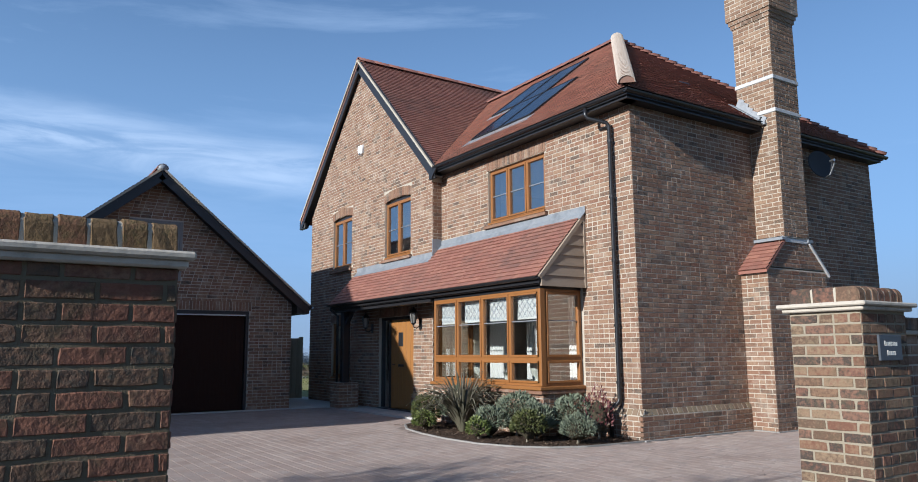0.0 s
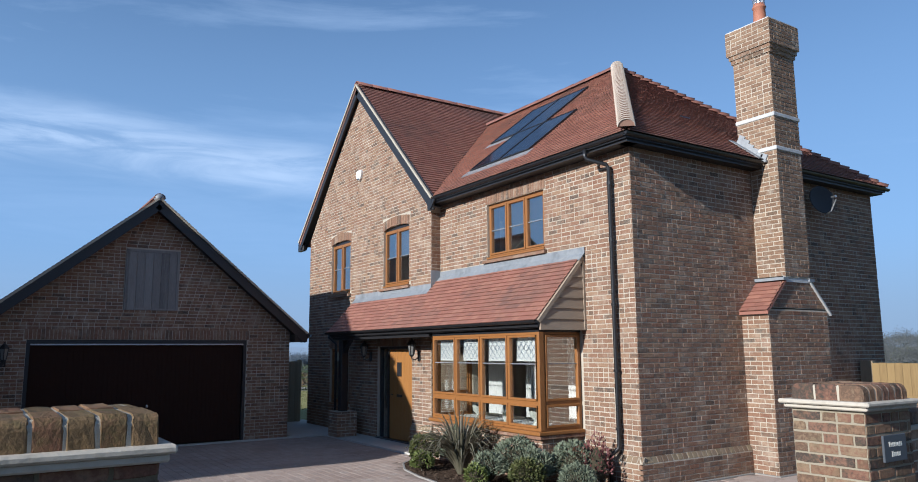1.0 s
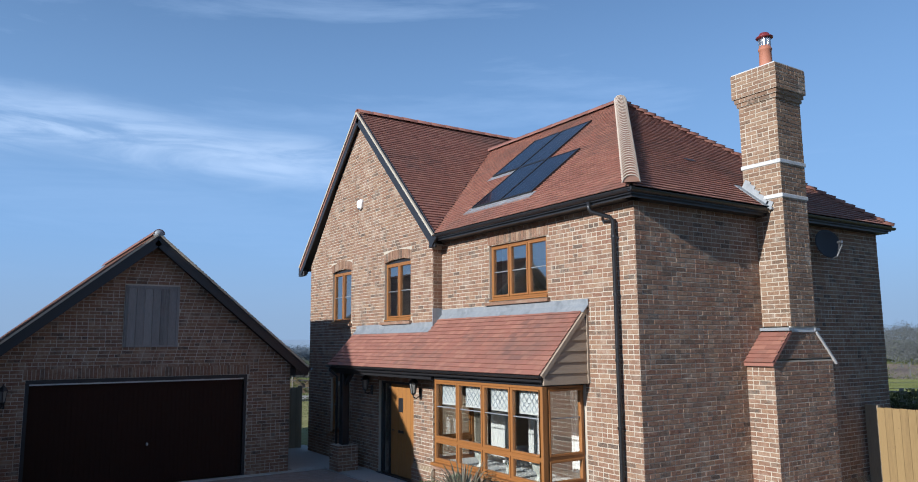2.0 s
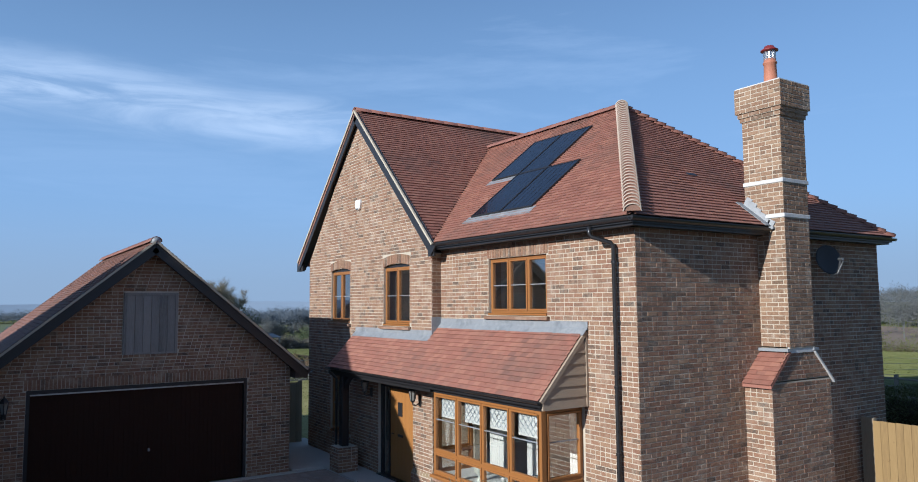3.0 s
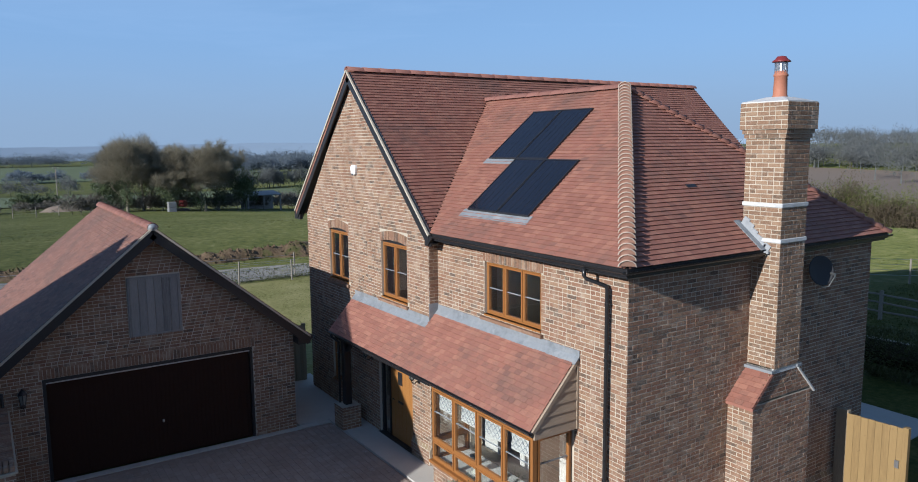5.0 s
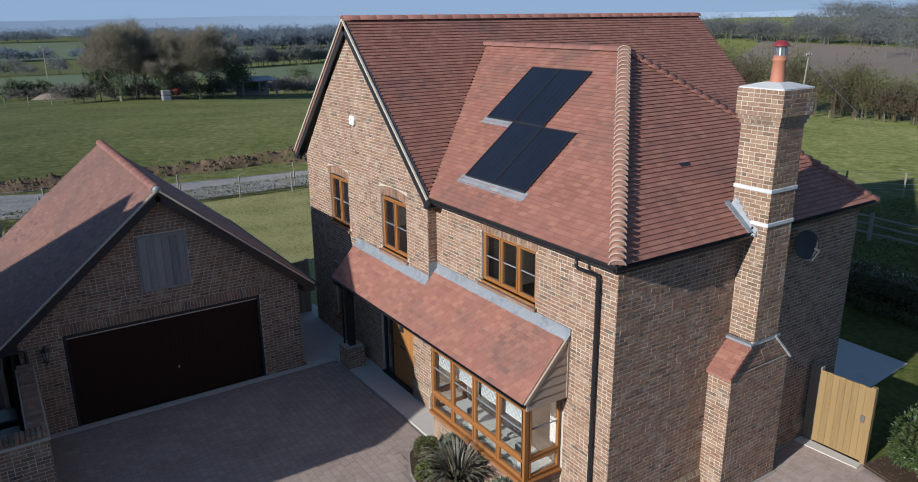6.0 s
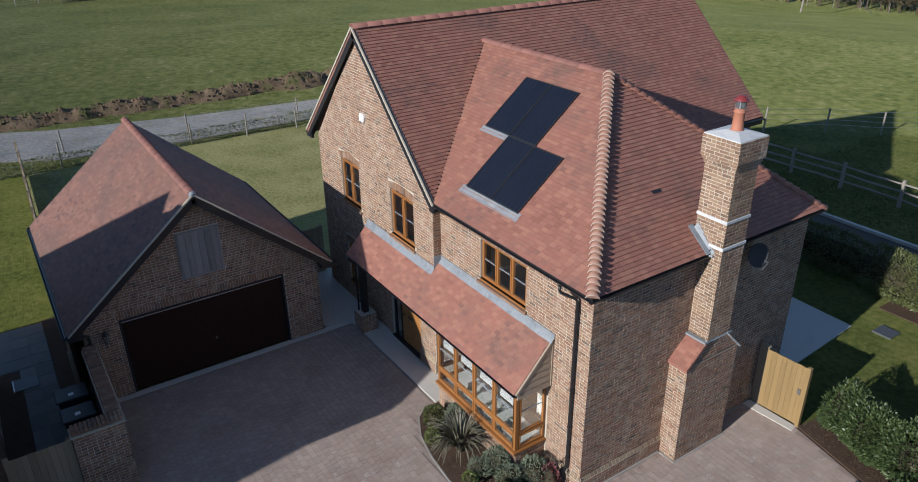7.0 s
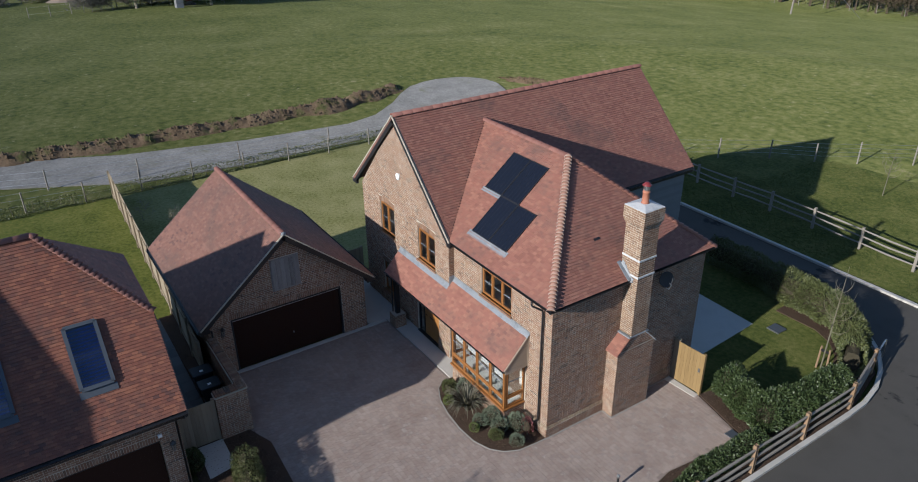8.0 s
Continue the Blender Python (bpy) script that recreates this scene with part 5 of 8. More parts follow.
roof_gl = slab(garage, "roof", [(GB, GR - GE, ez), (GF, GR - GE, ez), (GF, GR, GRZ), (GB, GR, GRZ)], 0.09, M_black, "sunlit red clay tile slope")
roof_gr = slab(garage, "roof", [(GF, GR + GE, ez), (GB, GR + GE, ez), (GB, GR, GRZ), (GF, GR, GRZ)], 0.09, M_black, "red clay tile slope")
for sgn in (1, -1):
    for x in (GF - 0.02, GB + 0.02):
        a, b = Vector((x, GR, GRZ - 0.13)), Vector((x, GR + sgn * (GE + 0.02), ez - 0.13))
        part("barge_board", beam(a, b, 0.03, 0.24), M_black, garage)
    a, b = Vector((GF, GR, GRZ - 0.005)), Vector((GF, GR + sgn * GE, ez - 0.005))
    part("verge", beam(a, b, 0.1, 0.04), M_cope_mortar, garage, "pale mortar verge line")
    part("verge_soffit", beam((GF - 0.2, GR, GRZ - 0.2), (GF - 0.2, GR + sgn * GE, ez - 0.2), 0.36, 0.03), M_black, garage)
    part("fascia", block(GB, GF, GR + sgn * GE - 0.012, GR + sgn * GE + 0.012, ez - 0.2, ez - 0.02), M_black, garage)
    lo, hi = sorted((GR + sgn * GE, GA1 if sgn > 0 else GA0))
    part("box_end", block(GFX - 0.1, GF - 0.03, lo, hi, ez - 0.2, ez - 0.03), M_black, garage)
    gutter(garage, [(GB, GR + sgn * (GE + 0.012), ez - 0.03), (GF + 0.02, GR + sgn * (GE + 0.012), ez - 0.03)], [(0, sgn, 0)] * 2)
downpipe(garage, [(GF - 0.2, GR - GE - 0.07, ez - 0.08), (GF - 0.2, GR - GE - 0.05, ez - 0.18), (GFX + 0.06, GA0 - 0.1, ez - 0.24), (GFX + 0.06, GA0 + 0.12, ez - 0.3), (GFX + 0.06, GA0 + 0.12, 0.05)], 0.034)
part("ridge_end", lathe([(0.1, -0.06), (0.115, 0.02), (0.09, 0.075), (0.03, 0.095)], (GF - 0.05, GR, GRZ), 12), M_lead, garage, "grey mortar ridge end", True)
gdoor = empty("garage_door", "closed dark rosewood boarded double garage door", "garage door", (GFX - 0.1, (-2.895 - 7.345) / 2, 0.05))
gy0, gy1 = -7.345, -2.895
bm = bmesh.new()
block(GFX - 0.1, GFX - 0.01, gy0, gy0 + 0.07, 0.03, 2.3, 0.004, bm)
block(GFX - 0.1, GFX - 0.01, gy1 - 0.07, gy1, 0.03, 2.3, 0.004, bm)
block(GFX - 0.101, GFX - 0.008, gy0, gy1, 2.22, 2.301, 0.004, bm)
part("door_frame", bm, M_black, gdoor)
part("drip_rail", block(GFX - 0.09, GFX - 0.02, gy0 + 0.07, gy1 - 0.07, 2.19, 2.215), M_steel, gdoor, "pale metal drip rail")
panel = part("panel", block(GFX - 0.13, GFX - 0.09, gy0 + 0.06, gy1 - 0.06, 0.04, 2.2), M_garage_door, gdoor)
n = 44
for i in range(n):
    a = gy0 + 0.08 + (gy1 - gy0 - 0.16) * i / n
    b = gy0 + 0.08 + (gy1 - gy0 - 0.16) * (i + 1) / n
    part("board", block(GFX - 0.091, GFX - 0.08, a + 0.003, b - 0.003, 0.06, 2.17), M_garage_door, panel)
part("handle", lathe([(0.02, 0), (0.025, 0.02), (0.02, 0.06)], (GFX - 0.06, -5.0, 0.85), 8), M_steel, gdoor)
shut = empty("loft_shutter", "silver grey boarded loft shutter in the garage gable", "shutter", (GFX, -5.04, 3.58))
for i in range(6):
    y0 = -5.54 + i * (1.0 / 6)
    part("board", block(GFX + 0.004, GFX + 0.022 + 0.004 * (i % 2), y0 + 0.003, y0 + 1.0 / 6 - 0.003, 2.98, 4.21, 0.003), M_grey_boards, shut)
bm = bmesh.new()
for y0, y1, z0, z1 in ((-5.6, -5.54, 2.94, 4.27), (-4.54, -4.48, 2.94, 4.27), (-5.54, -4.54, 4.21, 4.27), (-5.54, -4.54, 2.94, 2.98)):
    block(GFX + 0.003, GFX + 0.032, y0, y1, z0, z1, 0.003, bm)
part("shutter_frame", bm, M_grey_boards, shut)

# ---- solar panels on the roof ----
pc, ps = Vector((1, WK)).normalized()
slope_up, slope_n = Vector((0, pc, ps)), Vector((0, -ps, pc))


def on_slope(x, y, lift):
    return Vector((x, y, WZ + WK * (y - EAVE))) + slope_n * lift


def solar_panel(x0, x1, y0, y1):
    panel = empty("solar_panel", "black framed solar panel set into the tiled roof", "solar panel", on_slope((x0 + x1) / 2, y0, 0.03), "solar panels on the roof")
    mid = (y0 + y1) / 2
    ln = (y1 - y0) / pc
    part("cell_sheet", beam(on_slope((x0 + x1) / 2, y0, 0.045), on_slope((x0 + x1) / 2, y1, 0.045), x1 - x0 - 0.03, 0.03, slope_n), M_solar, panel)
    bm = bmesh.new()
    for x in (x0 + 0.015, x1 - 0.015):
        beam(on_slope(x, y0, 0.047), on_slope(x, y1, 0.047), 0.025, 0.044, slope_n, bm)
    for y in (y0, y1):
        beam(on_slope(x0, y, 0.046), on_slope(x1, y, 0.046), 0.03, 0.04, slope_n, bm)
    part("panel_frame", bm, M_black, panel)
    for k in range(1, 6):
        xx = x0 + (x1 - x0) * k / 6
        part("cell_line", beam(on_slope(xx, y0 + 0.02, 0.0605), on_slope(xx, y1 - 0.02, 0.0605), 0.006, 0.003, slope_n), M_black, panel)
    return panel


for x0, x1, y0, y1 in ((-4.74, -3.75, 0.3, 1.53), (-3.74, -2.75, 0.3, 1.53), (-5.72, -4.74, 1.56, 2.83), (-4.73, -3.75, 1.56, 2.83)):
    solar_panel(x0, x1, y0, y1)
tray = empty("panel_flashing", "grey lead apron below the solar panels", "roof flashing", on_slope(-4.2, 0.2, 0.0))
part("apron", beam(on_slope(-4.88, 0.23, 0.026), on_slope(-2.66, 0.23, 0.026), 0.22, 0.016, slope_n), M_lead, tray)
part("apron", beam(on_slope(-5.82, 1.5, 0.026), on_slope(-4.76, 1.5, 0.026), 0.18, 0.016, slope_n), M_lead, tray)
part("cover_strip", beam(on_slope(-4.72, 1.545, 0.05), on_slope(-3.71, 1.545, 0.05), 0.05, 0.03, slope_n), M_gutter, tray)
vent = empty("roof_vent", "small dark vent tile in the hip slope", "roof vent", (-1.2, 2.6, 6.5))
part("grille", beam((-1.02, 2.5, WZ + WK * (EX + 1.02) + 0.03), (-1.02, 2.75, WZ + WK * (EX + 1.02) + 0.03), 0.09, 0.03, (ps, 0, pc)), M_black, vent)

# ---- fittings on the walls ----


def lantern(at, n, k=1.35):
    """A coach lamp hung from a scrolled wall arm; n points out of the wall, k is its size."""
    at, n = Vector(at), Vector(n)
    lamp_thing = empty("wall_lantern", "black metal wall lantern with glass sides", "wall lamp", at, "wall lanterns")
    c = at + n * 0.14 * k
    up = Vector((0, 0, k))
    part("wall_plate", beam(at + n * 0.012 - up * 0.16, at + n * 0.012, 0.07 * k, 0.024, n, None, 0.006), M_gutter, lamp_thing)
    part("arm", tube([at + n * 0.02 - up * 0.1, at + n * 0.08 * k - up * 0.14, c - up * 0.12, c - up * 0.06], 0.01 * k, 6), M_gutter, lamp_thing)
    part("glass_body", lathe([(0.035 * k, -0.06 * k), (0.06 * k, 0.1 * k)], c, 6), M_lamp_glass, lamp_thing, "smoky glass body")
    for q in range(6):
        w = q * math.tau / 6
        d = Vector((math.cos(w), math.sin(w), 0)) * k
        part("bar", tube([c + d * 0.037 - up * 0.06, c + d * 0.063 + up * 0.1], 0.006 * k, 4), M_gutter, lamp_thing)
    part("hood", lathe([(r * k, z * k) for r, z in ((0.075, 0.1), (0.07, 0.115), (0.035, 0.16), (0.012, 0.18), (0.012, 0.2))], c, 6), M_gutter, lamp_thing)
    part("base_cup", lathe([(r * k, z * k) for r, z in ((0.015, -0.09), (0.04, -0.06), (0.036, -0.055))], c, 6), M_gutter, lamp_thing)


lantern((-6.0, GY - 0.006, 2.02), (0, -1, 0))
lantern((-8.3, GY - 0.006, 2.0), (0, -1, 0))
lantern((GFX + 0.012, -7.72, 1.98), (1, 0, 0))

dish = empty("satellite_dish", "dark grey satellite dish on the side wall", "satellite dish", (0.25, 4.75, 4.7))
bm = bmesh.new()
axis = Vector((0.86, -0.36, 0.24)).normalized()
sx = axis.cross(Vector((0, 0, 1))).normalized()
sy = sx.cross(axis)
ctr = Vector((0.26, 4.72, 4.72))
rings = []
for back in (0.0, 0.012):
    for r in (0.0, 0.09, 0.17, 0.225, 0.26):
        rings.append([bm.verts.new(ctr + sx * (r * math.cos(k * math.tau / 20)) + sy * (r * 1.08 * math.sin(k * math.tau / 20)) + axis * (r * r * 0.9 - back)) for k in range(20)])
for i in range(9):
    a, b = rings[i], rings[i + 1]
    if i == 4:
        a, b = rings[4], rings[9]
    for k in range(20):
        try:
            bm.faces.new((a[k], a[(k + 1) % 20], b[(k + 1) % 20], b[k]))
        except ValueError:
            pass
bmesh.ops.remove_doubles(bm, verts=bm.verts[:], dist=0.0005)
part("reflector", bm, M_dish, dish, smooth=True)
part("feed_arm", tube([ctr + sy * -0.29, ctr + sy * -0.3 + axis * 0.2, ctr + axis * 0.34 + sx * -0.05 + sy * -0.12], 0.012, 6), M_steel, dish)
part("feed_head", tube([ctr + axis * 0.3 + sy * -0.07, ctr + axis * 0.4 + sy * -0.1], 0.024, 10), M_steel, dish, "grey receiver head")
part("wall_bracket", tube([(0.0, 4.86, 4.66), (0.12, 4.86, 4.66), ctr - axis * 0.02], 0.016, 6), M_steel, dish)

alarm = empty("alarm_box", "white alarm box high on the gable", "alarm box", (-9.02, GY - 0.02, 6.52))
bm = bmesh.new()
prof = [(-0.1, 0.1), (0.1, 0.1), (0.13, 0.02), (0.1, -0.12), (0.0, -0.17), (-0.1, -0.12), (-0.13, 0.02)]
rows_ = [[bm.verts.new((-9.02 + x * k, GY - 0.008 - d, 6.52 + z * k)) for x, z in prof] for d, k in ((0.0, 1.0), (0.05, 1.0), (0.075, 0.82))]
for a, b in zip(rows_, rows_[1:]):
    for k in range(7):
        bm.faces.new((a[k], a[(k + 1) % 7], b[(k + 1) % 7], b[k]))
bm.faces.new(rows_[-1])
bmesh.ops.recalc_face_normals(bm, faces=bm.faces[:])
part("cover", bm, M_alarm, alarm)
part("lens", block(-9.06, -8.98, GY - 0.09, GY - 0.07, 6.37, 6.41, 0.005), M_slate, alarm)

# ---- inside the bay ----
for i in range(4):
    a = BAYX0 + 0.1 + i * 0.79
    blind = empty("roman_blind", "white roman blind with a grey trellis print", "blind", (a + 0.33, BAYY + 0.14, 2.28), "blinds in the bay")
    fold = bmesh.new()
    for k, (z0, z1) in enumerate(((1.84, 1.96), (1.93, 2.29))):
        block(a, a + 0.64, BAYY + 0.13 - 0.01 * (1 - k), BAYY + 0.15, z0, z1, 0.004, fold)
    cl = part("cloth", fold, M_cloth, blind)
    lines = bmesh.new()
    for r in range(3):
        for q in range(5):
            cx, cz = a + 0.064 + q * 0.128, 1.93 + r * 0.13
            for sg in (1, -1):
                beam((cx - 0.06, BAYY + 0.117, cz - sg * 0.06), (cx + 0.06, BAYY + 0.117, cz + sg * 0.06), 0.004, 0.008, (0, 0, 1), lines)
    part("trellis_print", lines, M_pattern, cl, "grey trellis print")


def curtain(x0, x1, y):
    c = empty("curtain", "white gathered curtain hanging beside the bay", "curtain", ((x0 + x1) / 2, y, 0.1), "curtains in the bay")
    v, f = [], []
    n = 28
    for i in range(n + 1):
        for k, z in enumerate((0.08, 1.2, 2.3)):
            v.append((x0 + (x1 - x0) * i / n, y + 0.035 * math.sin(i * 1.45) * (1.1 - 0.2 * k), z))
            if i and k:
                m_ = i * 3 + k
                f.append((m_ - 4, m_ - 1, m_, m_ - 3))
    mesh("cloth", v, f, M_cloth, c, smooth=True)
    part("pole", tube([(x0 - 0.05, y, 2.33), (x1 + 0.05, y, 2.33)], 0.014, 8), M_steel, c)


curtain(-4.3, -3.75, 0.36)
curtain(-1.95, -1.45, 0.36)
curtain(-3.2, -2.75, 0.42)


def vase(x, y, z, k=1.0):
    v = empty("vase", "pale ceramic footed vase on the window board", "vase", (x, y, z), "vases in the bay")
    part("bowl", lathe([(r * k, h * k) for r, h in ((0.07, 0), (0.075, 0.02), (0.035, 0.06), (0.04, 0.1), (0.1, 0.16), (0.115, 0.26), (0.105, 0.34), (0.11, 0.36))], (x, y, z), 18), M_ceramic, v, smooth=True)


vase(-1.72, -0.55, 0.8, 1.05)
vase(-3.35, -0.55, 0.8, 1.0)
flowers = empty("flower_pot", "small pot of white flowers on the window board", "flower pot", (-2.5, -0.55, 0.8))
part("pot", lathe([(0.05, 0), (0.07, 0.1), (0.075, 0.11)], (-2.5, -0.55, 0.8), 12), M_ceramic, flowers)
g = random.Random(4)
for k in range(9):
    c = Vector((-2.5 + g.uniform(-0.13, 0.13), -0.55 + g.uniform(-0.06, 0.06), 1.0 + g.uniform(-0.05, 0.06)))
    part("bloom", lathe([(0.01, -0.01), (0.03, 0.0), (0.02, 0.02)], c, 6), M_alarm, flowers)
    part("stalk", tube([(-2.5, -0.55, 0.88), c], 0.004, 4), M_laurel, flowers)

# ---- gate piers and boundary walls ----


def cope_piece(x0, x1, y0, y1, zb, zt, lo, hi, r, seed, rough=0.003):
    """A coping brick laid across the wall; lo and hi: rounded at its low and its high end along x."""
    g = random.Random(seed)
    prof = [(x0, zb)]
    prof += [(x0 + r - r * math.cos(k * math.pi / 8), zt - r + r * math.sin(k * math.pi / 8)) for k in range(5)] if lo else [(x0, zt)]
    prof += [(x1 - r + r * math.sin(k * math.pi / 8), zt - r + r * math.cos(k * math.pi / 8)) for k in range(5)] if hi else [(x1, zt)]
    prof += [(x1, zb)]
    bm = bmesh.new()
    mx, mz = (x0 + x1) / 2, (zb + zt) / 2
    e = min(0.006, (y1 - y0) / 5)
    rings = []
    for y, k in ((y0, e), (y0 + e, 0), ((y0 + y1) / 2, 0), (y1 - e, 0), (y1, e)):
        j = lambda: g.uniform(-rough, rough)
        rings.append([bm.verts.new((x + math.copysign(k, mx - x) + j(), y + j(), z + (-k if z > mz else 0) + (j() if z > mz else 0))) for x, z in prof])
    n = len(prof)
    for p, q in zip(rings, rings[1:]):
        for k in range(n):
            bm.faces.new((p[k], p[(k + 1) % n], q[(k + 1) % n], q[k]))
    bm.faces.new(rings[0][::-1])
    bm.faces.new(rings[-1])
    bmesh.ops.recalc_face_normals(bm, faces=bm.faces[:])
    return bm


def pier(x0, x1, y0, y1, z, label, m, joint, cope=0.07, pitch=0.083, deep=2, top_joint=M_cope_mortar, r=0.04):
    th = empty("gate_pier", label, "gate pier", ((x0 + x1) / 2, (y0 + y1) / 2, 0), "gate piers")
    core = part("core", block(x0, x1, y0, y1, 0, z), joint, th)
    bm = block(x0 - cope, x1 + cope, y0 - cope, y1 + cope, z + 0.03, z + 0.062, 0.009)
    block(x0 - cope * 0.6, x1 + cope * 0.6, y0 - cope * 0.6, y1 + cope * 0.6, z, z + 0.034, 0.008, bm)
    part("coping", bm, M_stone, th, "pale stone coping")
    part("bedding", cope_piece(x0 + 0.003, x1 - 0.003, y0 + 0.007, y1 - 0.007, z + 0.055, z + 0.168, True, True, r, 1, 0.0015), top_joint, th)
    n = max(4, round((y1 - y0) / pitch))
    st = (y1 - y0) / n
    gg = random.Random(int(x0 * 100) + n)
    for i in range(n):
        for q in range(deep):
            a = x0 + (x1 - x0) * q / deep + (0.005 if q else 0)
            b = x0 + (x1 - x0) * (q + 1) / deep - (0.005 if q < deep - 1 else 0)
            part("coping_brick", cope_piece(a, b, y0 + st * i + gg.uniform(0.003, 0.006), y0 + st * (i + 1) - gg.uniform(0.003, 0.006), z + 0.05, z + 0.172 + gg.uniform(-0.002, 0.004), q == 0, q == deep - 1, r, gg.randrange(999)), m, th)
    return th, core


pier_l, core_l = pier(4.2, 4.86, -8.34, -7.63, 1.625, "weathered brick gate pier with stone and brick coping", M_mossy_brick, M_pier_mortar, cope=0.055, pitch=0.105)
pier_r, core_r = pier(4.43, 4.96, -3.12, -2.52, 1.585, "brick gate pier with a slate name plate", M_pier_brick, M_joint_mortar, deep=3, r=0.05)
plate = empty("name_plate", "dark slate name plate with pale lettering", "sign", (4.99, -2.8, 1.33))
part("plate", block(4.972, 4.99, -2.96, -2.66, 1.235, 1.415, 0.003), M_slate, plate)
for z, y0, y1 in ((1.35, -2.9, -2.72), (1.285, -2.87, -2.75)):
    n = 8 if z > 1.3 else 5
    for k in range(n):
        a = y0 + (y1 - y0) * k / n
        part("letter_bar", block(4.989, 4.992, a + 0.003, a + (y1 - y0) / n - 0.004, z - 0.014, z + 0.014 + (0.008 if k == 0 else 0)), M_letter, plate)


def garden_wall(x0, x1, y0, y1, z, label):
    th = empty("garden_wall", label, "garden wall", ((x0 + x1) / 2, (y0 + y1) / 2, 0))
    core = part("core", block(x0, x1, y0, y1, 0, z), M_mortar, th)
    part("creasing", block(x0 - 0.035, x1 + 0.035, y0 - 0.035, y1 + 0.035, z - 0.002, z + 0.03, 0.006), M_cope_mortar, th)
    along_x = x1 - x0 > y1 - y0
    a0, a1 = (x0, x1) if along_x else (y0, y1)
    n = round((a1 - a0) / 0.085)
    for i in range(n):
        p, q = a0 + (a1 - a0) * i / n + 0.005, a0 + (a1 - a0) * (i + 1) / n - 0.005
        part("coping_brick", block(*((p, q, y0, y1) if along_x else (x0, x1, p, q)), z + 0.03, z + 0.13, 0.012), M_brick, th)
    return core


core_w1 = garden_wall(4.62, 4.92, -2.5, -1.2, 1.42, "low brick boundary wall beside the gate pier")
core_w2 = garden_wall(-6.33, -6.0, -9.05, -8.0, 1.75, "brick screen wall beside the garage")
core_w3 = garden_wall(-9.4, -6.34, -8.3, -8.0, 1.75, "brick screen wall running back to the garage")

# ---- fences and gates ----


def board_panel(name, label, category, a, b, z0, z1, m, boards, thick=0.022, posts=True, rail_side=1):
    """A boarded fence bay or gate between two feet."""
    a, b = Vector((*a, 0)), Vector((*b, 0))
    th = empty(name, label, category, ((a + b) / 2))
    t = (b - a).normalized()
    n = Vector((t.y, -t.x, 0))
    ln = (b - a).length
    gg = random.Random(boards)
    for i in range(boards):
        c = a + t * (ln * (i + 0.5) / boards)
        part("board", beam(c + Vector((0, 0, z0)), c + Vector((0, 0, z1 + gg.uniform(-0.004, 0.004))), ln / boards - 0.004, thick, n), m, th)
    for z in (z0 + 0.25, z1 - 0.25):
        part("rail", beam(a + Vector((0, 0, z)) - n * 0.035 * rail_side, b + Vector((0, 0, z)) - n * 0.035 * rail_side, 0.04, 0.09), m, th)
    if posts:
        for e in (a, b):
            part("post", beam(e + Vector((0, 0, 0)) - n * 0.03, e + Vector((0, 0, z1 + 0.04)) - n * 0.03, 0.1, 0.1, n), m, th)
    return th


side_gate = board_panel("side_gate", "closed new softwood side gate of upright boards", "gate", (0.3, 5.92), (1.36, 5.98), 0.07, 1.74, M_new_wood, 8, posts=False)
part("edge_post", block(1.33, 1.43, 5.95, 6.05, 0, 1.77, 0.005), M_new_wood, side_gate)
part("hinge_post", block(0.06, 0.3, 5.94, 6.05, 0, 1.78, 0.005), M_fence, side_gate, "dark brown hinge post")
part("latch", block(1.22, 1.3, 5.93, 5.955, 0.95, 1.1, 0.004), M_steel, side_gate)
sheet("gate_sill", [(0.07, 5.62), (1.42, 5.72), (1.4, 5.95), (0.07, 5.9)], 0.04, M_concrete, "concrete strip before the side gate", "sill", 0.05)
board_panel("fence_panel", "dark boarded fence panel between house and garage", "fence", (-12.9, -1.9), (-12.9, -0.25), 0.05, 1.75, M_fence, 12)
board_panel("neighbour_gate", "brown boarded gate between brick walls", "gate", (-6.1, -10.3), (-6.1, -9.12), 0.06, 1.68, M_fence, 9)
for i in range(11):
    x1 = -9.6 - i * 1.83
    board_panel("fence_panel", "weathered close boarded garden fence panel", "fence", (x1, -8.56 + 0.055 * i), (x1 - 1.8, -8.505 + 0.055 * i), 0.05, 1.72, M_fence, 14)


def rail_fence(name, label, feet, rails, high, lean=0.0, mp=M_post):
    th = empty(name, label, "fence", (*feet[0], 0))
    gg = random.Random(len(feet))
    for x, y in feet:
        j = Vector((gg.uniform(-0.02, 0.02), gg.uniform(-0.02, 0.02), 0))
        part("post", beam(Vector((x, y, -0.1)), Vector((x, y, high + 0.05)) + j, 0.13, 0.1, (1, 0.1, 0), None, 0.012), mp, th)
    for (x0, y0), (x1, y1) in zip(feet, feet[1:]):
        for k in range(rails):
            z = high * (0.28 + 0.64 * k / max(1, rails - 1))
            m = Vector(((x0 + x1) / 2, (y0 + y1) / 2, z + gg.uniform(-0.05, 0.02)))
            part("rail", tube([(x0, y0, z + gg.uniform(-0.02, 0.02)), m, (x1, y1, z + gg.uniform(-0.02, 0.02))], [0.038, 0.05, 0.038], 6), M_rail, th)
    return th


